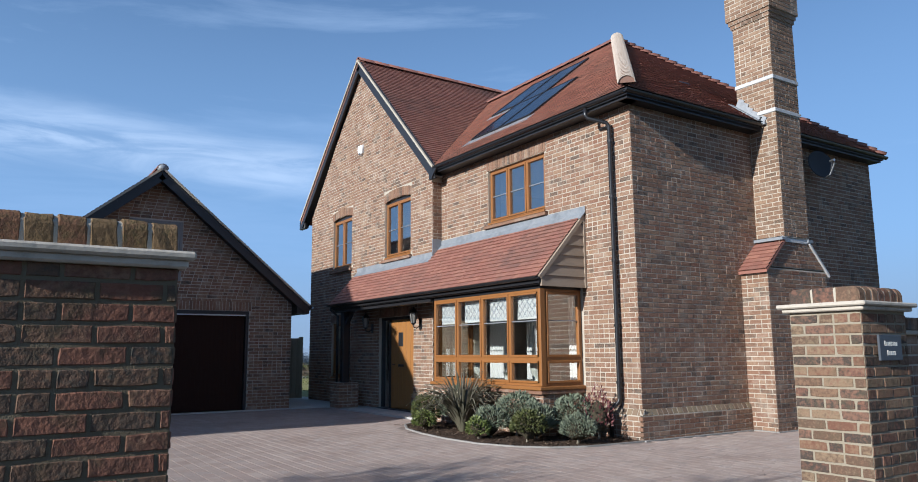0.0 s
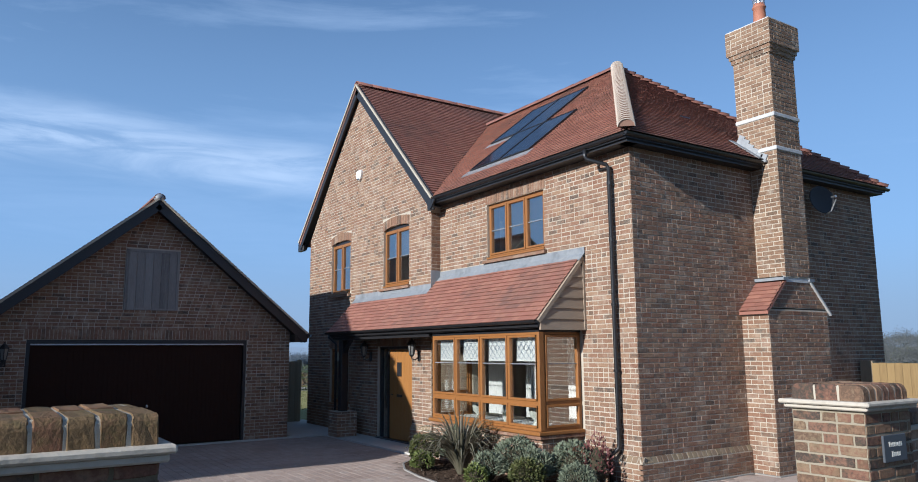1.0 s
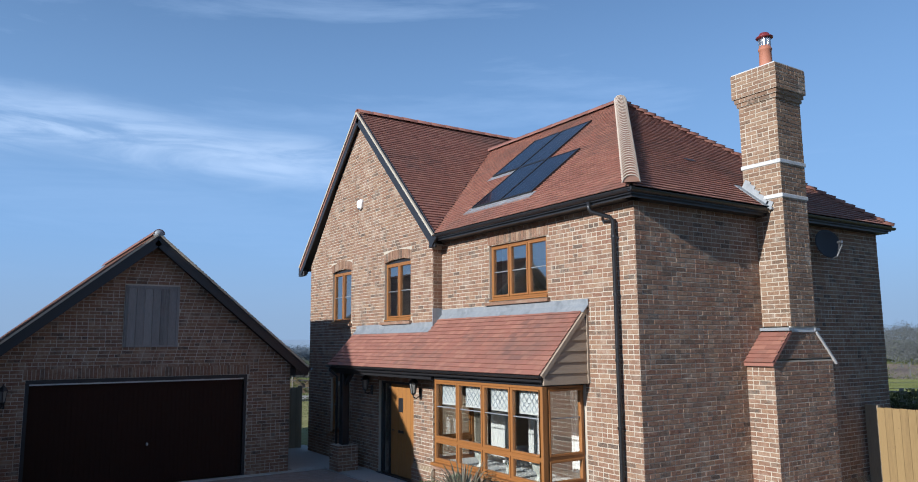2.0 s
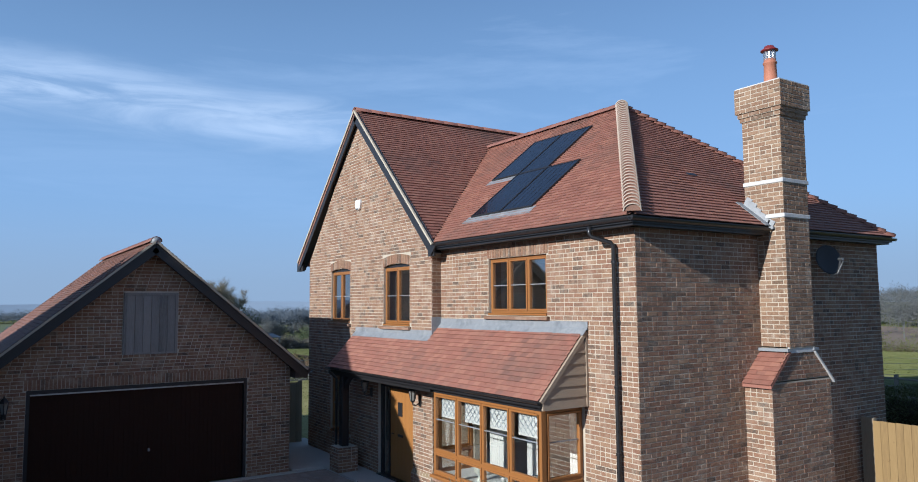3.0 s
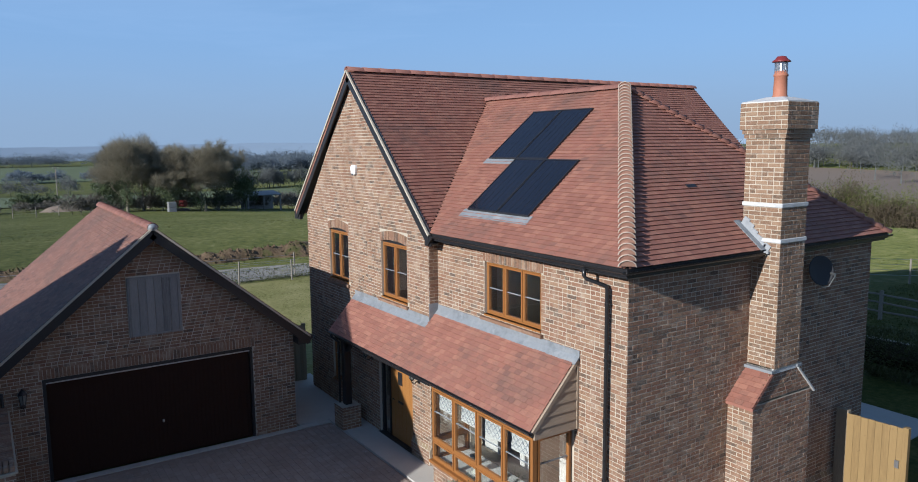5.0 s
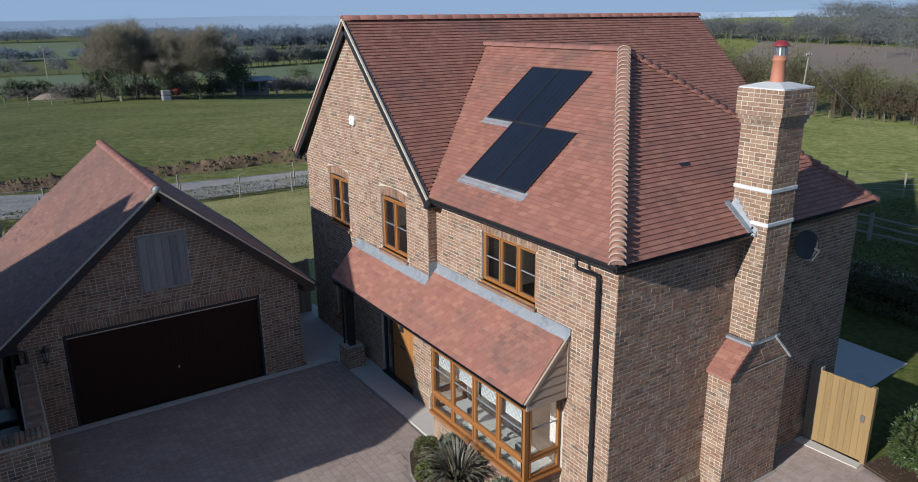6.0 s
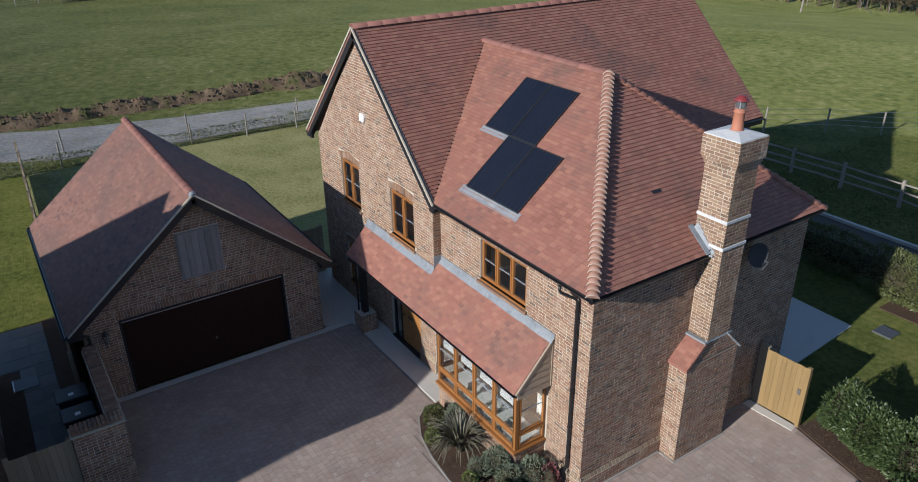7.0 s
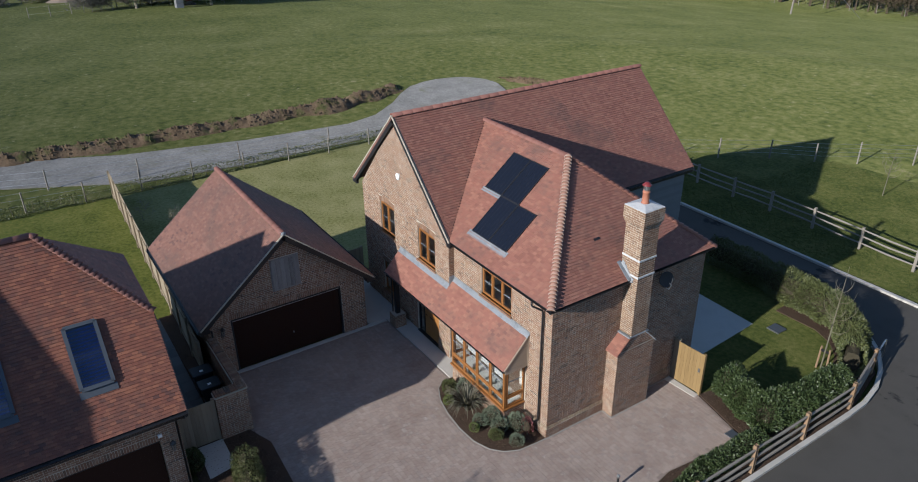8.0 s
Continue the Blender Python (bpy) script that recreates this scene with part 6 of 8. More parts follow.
rail_fence("rail_fence", "cleft rail fence on squared posts along the lane kerb", [(4.86, -1.1), (4.87, 1.6), (4.88, 4.3), (4.88, 6.98), (4.87, 9.7), (4.2, 12.2)], 3, 1.08)
rail_fence("field_rail_fence", "grey post and rail fence beyond the lane", [(-17.2, 21.8), (-14.6, 21.75), (-12.0, 21.7), (-9.4, 21.7), (-7.0, 21.75), (-4.4, 21.7), (-1.7, 21.5), (1.0, 21.4), (3.6, 21.3), (6.2, 21.2), (8.8, 21.1)], 3, 1.08, mp=M_rail)
hoop = empty("cycle_hoop", "bent galvanised steel barrier hoop by the kerb", "barrier", (4.15, 12.9, 0))
part("hoop_tube", tube([(4.15, 12.45, -0.05), (4.15, 12.45, 0.75), (4.13, 12.57, 0.93), (4.07, 12.85, 1.0), (3.97, 13.25, 1.0), (3.91, 13.45, 0.92), (3.89, 13.55, 0.75), (3.89, 13.55, -0.05)], 0.03, 8), M_steel, hoop, smooth=True)


def wire_fence(name, label, feet, high=1.15, wires=3, m=M_rail):
    th = empty(name, label, "fence", (*feet[0], min(0.0, ground_z(*feet[0]) + 0.12)))
    gg = random.Random(len(feet) + 5)
    low = lambda x, y: min(0.0, ground_z(x, y) + 0.12)
    for x, y in feet:
        part("post", tube([(x, y, low(x, y) - 0.25), (x + gg.uniform(-0.05, 0.05), y + gg.uniform(-0.05, 0.05), low(x, y) + high + gg.uniform(-0.05, 0.1))], 0.045 * high / 1.15, 6), m, th)
    for k in range(wires):
        z = high * (0.3 + 0.65 * k / max(1, wires - 1))
        part("wire", tube([(x, y, low(x, y) + z) for x, y in feet], 0.007, 4), M_steel, th)
    return th


wire_fence("wire_fence", "post and wire fence along the garden end", [(-31.5, -18.4), (-31.2, -15.5), (-30.8, -12.5), (-30.5, -9.4), (-30.4, -6.3), (-30.4, -3.2), (-29.95, -0.1), (-29.7, 2.8), (-29.5, 5.6), (-29.5, 8.6), (-29.6, 11.6), (-29.8, 14.6), (-30, 18)])
wire_fence("wire_fence", "second line of fence posts beside the track", [(-36, -17.0), (-33.7, -11.0), (-32.6, -5.9), (-31.6, 0.2), (-31.2, 6.4)])
wire_fence("wire_fence", "netting fence slanting across the field", [(-18, 20.5), (-16, 23.3), (-14.0, 26.05), (-12.05, 28.7), (-10.0, 30.5), (-8.35, 32.6), (-6.2, 35.2), (-4, 38), (-2, 40.5), (1, 44)], 1.25, 4)

# kerb stones along the lane
kerb = setting(part("kerb", block(4.99, 5.115, -40, -3.0, -0.12, 0.05, 0.01), M_kerb, None), "pale concrete kerb along the lane", "kerb")
line = [(5.05, -3.0), (5.05, 9.4), (5.0, 10.5), (4.77, 11.6), (4.33, 12.7), (3.63, 13.8), (2.55, 14.78), (1.15, 15.48), (-0.6, 15.82), (-9, 15.95)]
far_line = [(-26, 18.55), (3.4, 18.47), (9.5, 18.3)]
for pts in (line, far_line):
    for (xa, ya), (xb, yb) in zip(pts, pts[1:]):
        a, b = Vector((xa, ya, -0.02)), Vector((xb, yb, -0.02))
        n = max(1, round((b - a).length / 0.92))
        for i in range(n):
            p, q = a.lerp(b, i / n), a.lerp(b, (i + 1) / n)
            d = (q - p).normalized() * 0.006
            part("kerb_stone", beam(p + d, q - d, 0.14, 0.15, (0, 0, 1), None, 0.015), M_kerb, kerb)

# small things on the ground
for cx, cy, w, m in ((3.44, 5.26, 0.36, M_slate), (0.38, 11.98, 0.55, M_slate), (-11.6, -9.75, 0.6, M_slate)):
    cover = empty("drain_cover", "square dark drain cover set in the ground", "drain cover", (cx, cy, 0.0))
    part("lid", block(cx - w / 2, cx + w / 2, cy - w / 2, cy + w / 2, 0.0, 0.042, 0.006), m, cover)
    part("rim", sweep([(cx - w / 2, cy - w / 2, 0), (cx + w / 2, cy - w / 2, 0)], [(0, 0), (0, 0.045), (0.03, 0.045), (0.03, 0)], [(0, -1, 0)] * 2), M_steel, cover)


def wheelie_bin(x, y, turn):
    b = empty("wheelie_bin", "dark plastic wheelie bin behind the screen wall", "wheelie bin", (x, y, 0), "wheelie bins")
    bm = bmesh.new()
    r = [[bm.verts.new((x + sx_ * w, y + sy_ * d, z)) for sx_, sy_ in ((-1, -1), (1, -1), (1, 1), (-1, 1))] for w, d, z in ((0.2, 0.22, 0.05), (0.28, 0.34, 1.0))]
    for k in range(4):
        bm.faces.new((r[0][k], r[0][(k + 1) % 4], r[1][(k + 1) % 4], r[1][k]))
    bm.faces.new(r[0][::-1])
    part("body", bm, M_bin, b)
    lid = bmesh.new()
    block(x - 0.3, x + 0.3, y - 0.38, y + 0.36, 1.0, 1.06, 0.02, lid)
    part("lid", lid, M_bin, b)
    part("label_patch", block(x + 0.02, x + 0.14, y - 0.08, y + 0.04, 1.061, 1.064), M_alarm, b, "pale sticker")
    part("handle", tube([(x - 0.22, y + 0.38, 0.98), (x - 0.22, y + 0.44, 0.98), (x + 0.22, y + 0.44, 0.98), (x + 0.22, y + 0.38, 0.98)], 0.015, 6), M_bin, b)
    for s in (-1, 1):
        part("wheel", tube([(x + s * 0.24, y + 0.26, 0.1), (x + s * 0.29, y + 0.26, 0.1)], 0.1, 12), M_gutter, b)


wheelie_bin(-8.85, -8.8, 0)
wheelie_bin(-7.95, -8.78, 0)
light_post = empty("bollard_light", "short dark bollard light at the drive edge", "bollard light", (2.95, 0.4, 0))
part("stem", tube([(2.95, 0.4, 0), (2.95, 0.4, 0.42)], 0.035, 10), M_gutter, light_post)
part("head", lathe([(0.05, 0.42), (0.05, 0.5), (0.03, 0.53)], (2.95, 0.4, 0), 10), M_steel, light_post)

# ---- the neighbouring house ----
nb = empty("neighbour_house", "neighbouring brick house with a half hipped clay tile roof", "house", (-8.2, -15, 0))
NX, NZ, NE, NY = -8.2, 7.85, 4.26, -10.24
NK = (NZ - 3.32) / NE
n_wall = wall(nb, "wall", (-4.4, -10.48, 0), (0, -1, 0), (1, 0, 0), 8.5, 3.3, [(0.6, 5.2, 0.0, 2.25)])
n_side = wall(nb, "wall", (-12.08, -10.48, 0), (1, 0, 0), (0, 1, 0), 7.38, 3.3, gable=(3.84, 5.45))
part("gable_filling", block(-9.9, -6.6, -10.76, -10.49, 3.31, 5.4), M_mortar, nb)
wall(nb, "wall", (-12.08, -19.0, 0), (0, 1, 0), (-1, 0, 0), 8.2, 3.3)
# Taller block, out of view, sized to cast the shadow on the lower roof.
wall(nb, "wall", (-12.3, -19.2, 0), (1, 0, 0), (0, 1, 0), 8.5, 6.3, gable=(4.2, 10.1))
wall(nb, "wall", (-3.8, -19.5, 0), (0, -1, 0), (1, 0, 0), 9.0, 6.3, [(1.5, 3.2, 3.6, 4.9), (5.4, 7.1, 3.6, 4.9), (1.5, 3.2, 0.9, 2.2), (5.6, 6.6, 0.0, 2.1)])
wall(nb, "wall", (-12.3, -28.5, 0), (0, 1, 0), (-1, 0, 0), 9.0, 6.3)
wall(nb, "wall", (-4.1, -28.5, 0), (-1, 0, 0), (0, -1, 0), 7.9, 6.3, gable=(3.95, 10.1))
slab(nb, "roof", [(-3.6, -28.9, 6.4), (-3.6, -18.95, 6.4), (-8.4, -18.95, 10.4), (-8.4, -28.9, 10.4)], 0.12, M_tile)
slab(nb, "roof", [(-8.4, -28.9, 10.4), (-8.4, -18.95, 10.4), (-12.8, -18.95, 6.5), (-12.8, -28.9, 6.5)], 0.12, M_tile)
# Unseen step added to carry that shadow down to the eaves.
step_v = [(x, y, z) for y in (-28.4, -19.0) for x, z in ((-3.85, 0.0), (-3.0, 0.0), (-3.0, 5.68), (-3.62, 6.38), (-3.85, 6.38))]
mesh("front_projection", step_v, [(4, 3, 2, 1, 0), (5, 6, 7, 8, 9)] + [(k, (k + 1) % 5, 5 + (k + 1) % 5, 5 + k) for k in range(5)], M_mortar, nb)
for y0 in (-22.7, -26.6):
    window(nb, (-2.97, y0 + 1.7, 3.6), (0, -1, 0), (1, 0, 0), 1.7, 1.3, 3, depth=0.0)
window(nb, (-2.97, -21.0, 0.9), (0, -1, 0), (1, 0, 0), 1.7, 1.3, 3, depth=0.0)
part("door", block(-3.0, -2.95, -26.1, -25.1, 0.0, 2.1, 0.01), M_door, nb)
HX = 2.17
HZ = NZ - NK * HX
NR = -12.7
roof_n = slab(nb, "roof", [(NX + NE, -19.0, 3.32), (NX + NE, NY, 3.32), (NX + HX, NY, HZ), (NX, NR, NZ), (NX, -19.0, NZ)], 0.1, M_black, "orange red clay tile slope with roof lights")
roof_n2 = slab(nb, "roof", [(NX - HX, NY, HZ), (NX - NE, NY, 3.32), (NX - NE, -19.0, 3.32), (NX, -19.0, NZ), (NX, NR, NZ)], 0.1, M_tile)
roof_n3 = slab(nb, "roof", [(NX + HX, NY, HZ), (NX - HX, NY, HZ), (NX, NR, NZ)], 0.1, M_black, "small half hip of dark tiles")
part("fascia", block(NX + NE - 0.02, NX + NE + 0.01, -18.9, NY, 3.1, 3.28), M_black, nb)
part("soffit", block(-4.4, NX + NE - 0.02, -18.9, NY, 3.1, 3.13), M_black, nb)
gutter(nb, [(NX + NE + 0.01, -18.9, 3.28), (NX + NE + 0.01, NY, 3.28)], [(1, 0, 0)] * 2)
downpipe(nb, [(NX + NE + 0.06, -10.35, 3.22), (NX + NE + 0.04, -10.35, 3.12), (-4.34, -10.55, 2.9), (-4.34, -10.55, 0.05)], 0.034)
part("barge_board", beam((NX + NE, NY + 0.0, 3.22), (NX + HX, NY, HZ - 0.1), 0.03, 0.2), M_black, nb)
part("barge_board", beam((NX - NE, NY + 0.0, 3.22), (NX - HX, NY, HZ - 0.1), 0.03, 0.2), M_black, nb)
part("barge_board", beam((NX - HX, NY, HZ - 0.1), (NX + HX, NY, HZ - 0.1), 0.03, 0.18), M_black, nb)
nd = empty("neighbour_garage_door", "closed dark boarded garage door of the neighbouring house", "garage door", (-4.5, -13.4, 0))
pn = part("panel", block(-4.56, -4.5, -15.6, -11.1, 0.02, 2.2), M_garage_door, nd)
for i in range(40):
    a = -15.55 + 4.4 * i / 40
    part("board", block(-4.501, -4.49, a + 0.003, a + 0.107, 0.04, 2.18), M_garage_door, pn)
part("door_frame", block(-4.55, -4.42, -15.67, -11.09, 2.2, 2.25), M_black, nd)
flood = empty("flood_light", "small white outdoor light over the garage door", "lamp", (-4.38, -11.05, 2.45))
part("body", block(-4.392, -4.3, -11.12, -11.0, 2.4, 2.52, 0.02), M_alarm, flood)
lantern((-4.388, -10.78, 2.0), (1, 0, 0))


def roof_light(y0, y1, x0, x1):
    n = Vector((NK, 0, 1)).normalized()
    at = lambda x, y, d: Vector((x, y, NZ - NK * (x - NX))) + n * d
    rl = empty("roof_light", "grey framed roof light in the tiled slope", "roof light", at((x0 + x1) / 2, (y0 + y1) / 2, 0.03), "roof lights")
    bm = bmesh.new()
    for y in (y0, y1):
        beam(at(x0, y, 0.06), at(x1, y, 0.06), 0.09, 0.1, n, bm, 0.008)
    for x in (x0, x1):
        beam(at(x, y0, 0.06), at(x, y1, 0.06), 0.09, 0.1, n, bm, 0.008)
    part("surround", bm, M_slate, rl)
    part("apron", beam(at(x1 + 0.1, y0 - 0.08, 0.035), at(x1 + 0.1, y1 + 0.08, 0.035), 0.2, 0.02, n), M_slate, rl)
    part("blind_board", beam(at(x0, (y0 + y1) / 2, 0.02), at(x1, (y0 + y1) / 2, 0.02), y1 - y0, 0.01, n), M_blue_backing, rl)
    part("pane", beam(at(x0, (y0 + y1) / 2, 0.075), at(x1, (y0 + y1) / 2, 0.075), y1 - y0 - 0.08, 0.01, n), M_dark_glass, rl)


roof_light(-12.62, -11.8, -6.2, -4.95)
roof_light(-15.1, -14.28, -6.2, -4.95)

# ---- unseen houses added across the lane, behind the viewpoint, to block low sky ----


def plain_house(x, y, w, d, label, turn=1):
    h = empty("unseen_house", label, "house", (x + w / 2, y + d / 2, 0), "houses across the lane")
    front = wall(h, "wall", (x, y + d, 0), (0, -1, 0), (-1, 0, 0), d, 5.1, [(1.0, 2.6, 3.5, 4.8), (d - 2.6, d - 1.0, 3.5, 4.8), (1.0, 2.6, 0.9, 2.2), (d - 2.6, d - 1.0, 0.9, 2.2), (d / 2 - 0.5, d / 2 + 0.5, 0.0, 2.1)])
    wall(h, "wall", (x + w, y, 0), (0, 1, 0), (1, 0, 0), d, 5.1)
    for yy, u, n, x0 in ((y, (-1, 0, 0), (0, -1, 0), x + w - 0.3), (y + d, (1, 0, 0), (0, 1, 0), x + 0.3)):
        wall(h, "wall", (x0, yy, 0), u, n, w - 0.6, 5.1, gable=(w / 2 - 0.3, 8.7))
    slab(h, "roof", [(x - 0.35, y - 0.3, 5.1), (x + w / 2, y - 0.3, 9.0), (x + w / 2, y + d + 0.3, 9.0), (x - 0.35, y + d + 0.3, 5.1)][::-1], 0.12, M_tile)
    slab(h, "roof", [(x + w + 0.35, y + d + 0.3, 5.1), (x + w / 2, y + d + 0.3, 9.0), (x + w / 2, y - 0.3, 9.0), (x + w + 0.35, y - 0.3, 5.1)][::-1], 0.12, M_tile)
    for a, z in ((1.0, 3.5), (d - 2.6, 3.5), (1.0, 0.9), (d - 2.6, 0.9)):
        window(h, (x, y + d - a, z), (0, -1, 0), (-1, 0, 0), 1.6, 1.3, 3)
    part("door", block(x + 0.1, x + 0.15, y + d / 2 - 0.5, y + d / 2 + 0.5, 0.0, 2.1), M_door, h)


plain_house(30, -9, 8, 9.5, "unseen brick house added across the lane")
plain_house(30, -27, 8, 10, "unseen brick house added further down the lane")
plain_house(29, 9, 8, 9, "unseen brick house added at the lane's bend")

# ---- planting ----
def in_poly(x, y, poly):
    hit = False
    for (x0, y0), (x1, y1) in zip(poly, poly[1:] + poly[:1]):
        if (y0 > y) != (y1 > y) and x < (x1 - x0) * (y - y0) / (y1 - y0) + x0:
            hit = not hit
    return hit


LEAF_F = [(0, 1, 2, 3)]


def leaves(heap, centres, dirs, length, width, g, droop=0.3):
    """Single leaves: a kite that bends a little."""
    for c, d in zip(centres, dirs):
        d = Vector(d).normalized()
        s = d.cross(Vector((g.uniform(-1, 1), g.uniform(-1, 1), g.uniform(-1, 1)))).normalized()
        k = g.uniform(0.7, 1.25)
        tip = Vector(c) + d * length * k + Vector((0, 0, -droop * length * g.random()))
        mid = Vector(c) + d * length * k * 0.45
        heap.add([tuple(c), tuple(mid + s * width * k / 2), tuple(tip), tuple(mid - s * width * k / 2)], LEAF_F)


def on_ball(g):
    z = g.uniform(-0.35, 1)
    w = g.uniform(0, math.tau)
    r = math.sqrt(max(0, 1 - z * z))
    return Vector((r * math.cos(w), r * math.sin(w), z))


# Dark blob standing in for the shade behind a shrub's leaves.
def core_blob(at, rx, ry, rz, k, m, parent, seed):
    bm = bmesh.new()
    bmesh.ops.create_icosphere(bm, subdivisions=2, radius=1)
    for v in bm.verts:
        j = 0.8 + 0.3 * noise.noise(v.co * 1.7 + Vector((seed, 0, 0)))
        v.co = Vector((at[0] + v.co.x * rx * k * j, at[1] + v.co.y * ry * k * j, at[2] + v.co.z * rz * k * j))
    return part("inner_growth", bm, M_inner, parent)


def shrub(label, category, at, rx, ry, rz, m, count, length, width, seed, upright=0.2, name="shrub", lumps=6):
    g = random.Random(seed)
    s = empty(name, label, category, (at[0], at[1], 0.03), "shrubs in the flower bed")
    c = Vector((at[0], at[1], 0.03 + rz * 0.75))
    offs = [(on_ball(g), g.uniform(0.78, 1.12)) for _ in range(lumps * 3)]
    heap = Heap()
    cs, ds = [], []
    for _ in range(count):
        d = on_ball(g)
        k = 0.72 + 0.3 * max((d.dot(o) * w for o, w in offs)) ** 3 + g.uniform(-0.12, 0.05)
        cs.append(c + Vector((d.x * rx, d.y * ry, d.z * rz * (0.75 if d.z < 0 else 1))) * k)
        ds.append(d + Vector((g.uniform(-0.7, 0.7), g.uniform(-0.7, 0.7), upright + g.uniform(-0.4, 0.7))))
    leaves(heap, cs, ds, length, width, g)
    heap.build("foliage", m, s, kind="")
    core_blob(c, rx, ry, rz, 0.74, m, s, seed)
    part("stem", tube([(at[0], at[1], 0.0), (at[0] + 0.02, at[1], rz * 0.7)], 0.02, 5), M_bark, s)
    return s


shrub("dark green clipped box bush in the bed", "shrub", (-3.8, -1.42), 0.3, 0.27, 0.3, M_box, 1500, 0.05, 0.03, 1)
shrub("low bright green bush beside the path", "shrub", (-3.3, -1.75), 0.2, 0.18, 0.17, M_lime, 700, 0.06, 0.03, 2)
shrub("grey green lavender bush under the bay", "shrub", (-3.35, -1.02), 0.34, 0.26, 0.36, M_sage, 1700, 0.08, 0.016, 3, 0.8)
shrub("grey lavender mound in the bed", "shrub", (-1.72, -1.5), 0.26, 0.24, 0.24, M_sage, 1200, 0.08, 0.016, 4, 0.8)
shrub("small lime green bush at the bed edge", "shrub", (-1.62, -1.8), 0.19, 0.17, 0.17, M_lime, 600, 0.05, 0.028, 5)
shrub("large grey green bush under the bay", "shrub", (-1.55, -1.12), 0.36, 0.28, 0.38, M_sage, 1900, 0.07, 0.022, 6, 0.5)
shrub("rounded box ball at the bed corner", "shrub", (-0.82, -1.5), 0.27, 0.27, 0.3, M_box, 1800, 0.04, 0.026, 7, lumps=1)
shrub("silvery lavender beside the box ball", "shrub", (-1.12, -1.08), 0.3, 0.26, 0.28, M_sage, 1100, 0.08, 0.016, 8, 0.8)
shrub("loose grey green bush near the downpipe", "shrub", (-0.85, -0.6), 0.36, 0.3, 0.36, M_sage, 1300, 0.07, 0.026, 9, 0.5)
shrub("silvery lavender mound at the house corner", "shrub", (-0.25, -1.05), 0.26, 0.24, 0.22, M_sage, 1100, 0.07, 0.014, 10, 0.8)
shrub("thin red leaved shrub by the downpipe", "shrub", (-0.45, -0.45), 0.2, 0.2, 0.42, M_red_shrub, 380, 0.07, 0.022, 11, 1.2)


def flax(label, at, count, high, seed):
    g = random.Random(seed)
    s = empty("flax_plant", label, "plant", (*at, 0.03))
    for i in range(count):
        w = g.uniform(0, math.tau)
        lean = g.uniform(0.3, 1.15)
        ln = high * g.uniform(0.7, 1.2)
        out = Vector((math.cos(w), math.sin(w), 0))
        side = Vector((-out.y, out.x, 0))
        v, f = [], []
        for k in range(6):
            q = k / 5
            p = Vector((*at, 0.03)) + out * (0.05 + lean * ln * 0.7 * q ** 1.3) + Vector((0, 0, ln * (q - lean * 0.62 * q * q * q)))
            wd = 0.017 * (1 - q ** 3) + 0.003
            v += [tuple(p - side * wd), tuple(p + Vector((0, 0, -0.008))), tuple(p + side * wd)]
            if k:
                b = 3 * k
                f += [(b - 3, b - 2, b + 1, b), (b - 2, b - 1, b + 2, b + 1)]
        mesh("strap_leaf", v, f, M_flax, s)
    return s


flax("arching bronze green flax plant with strap leaves", (-2.62, -1.42), 190, 1.15, 21)


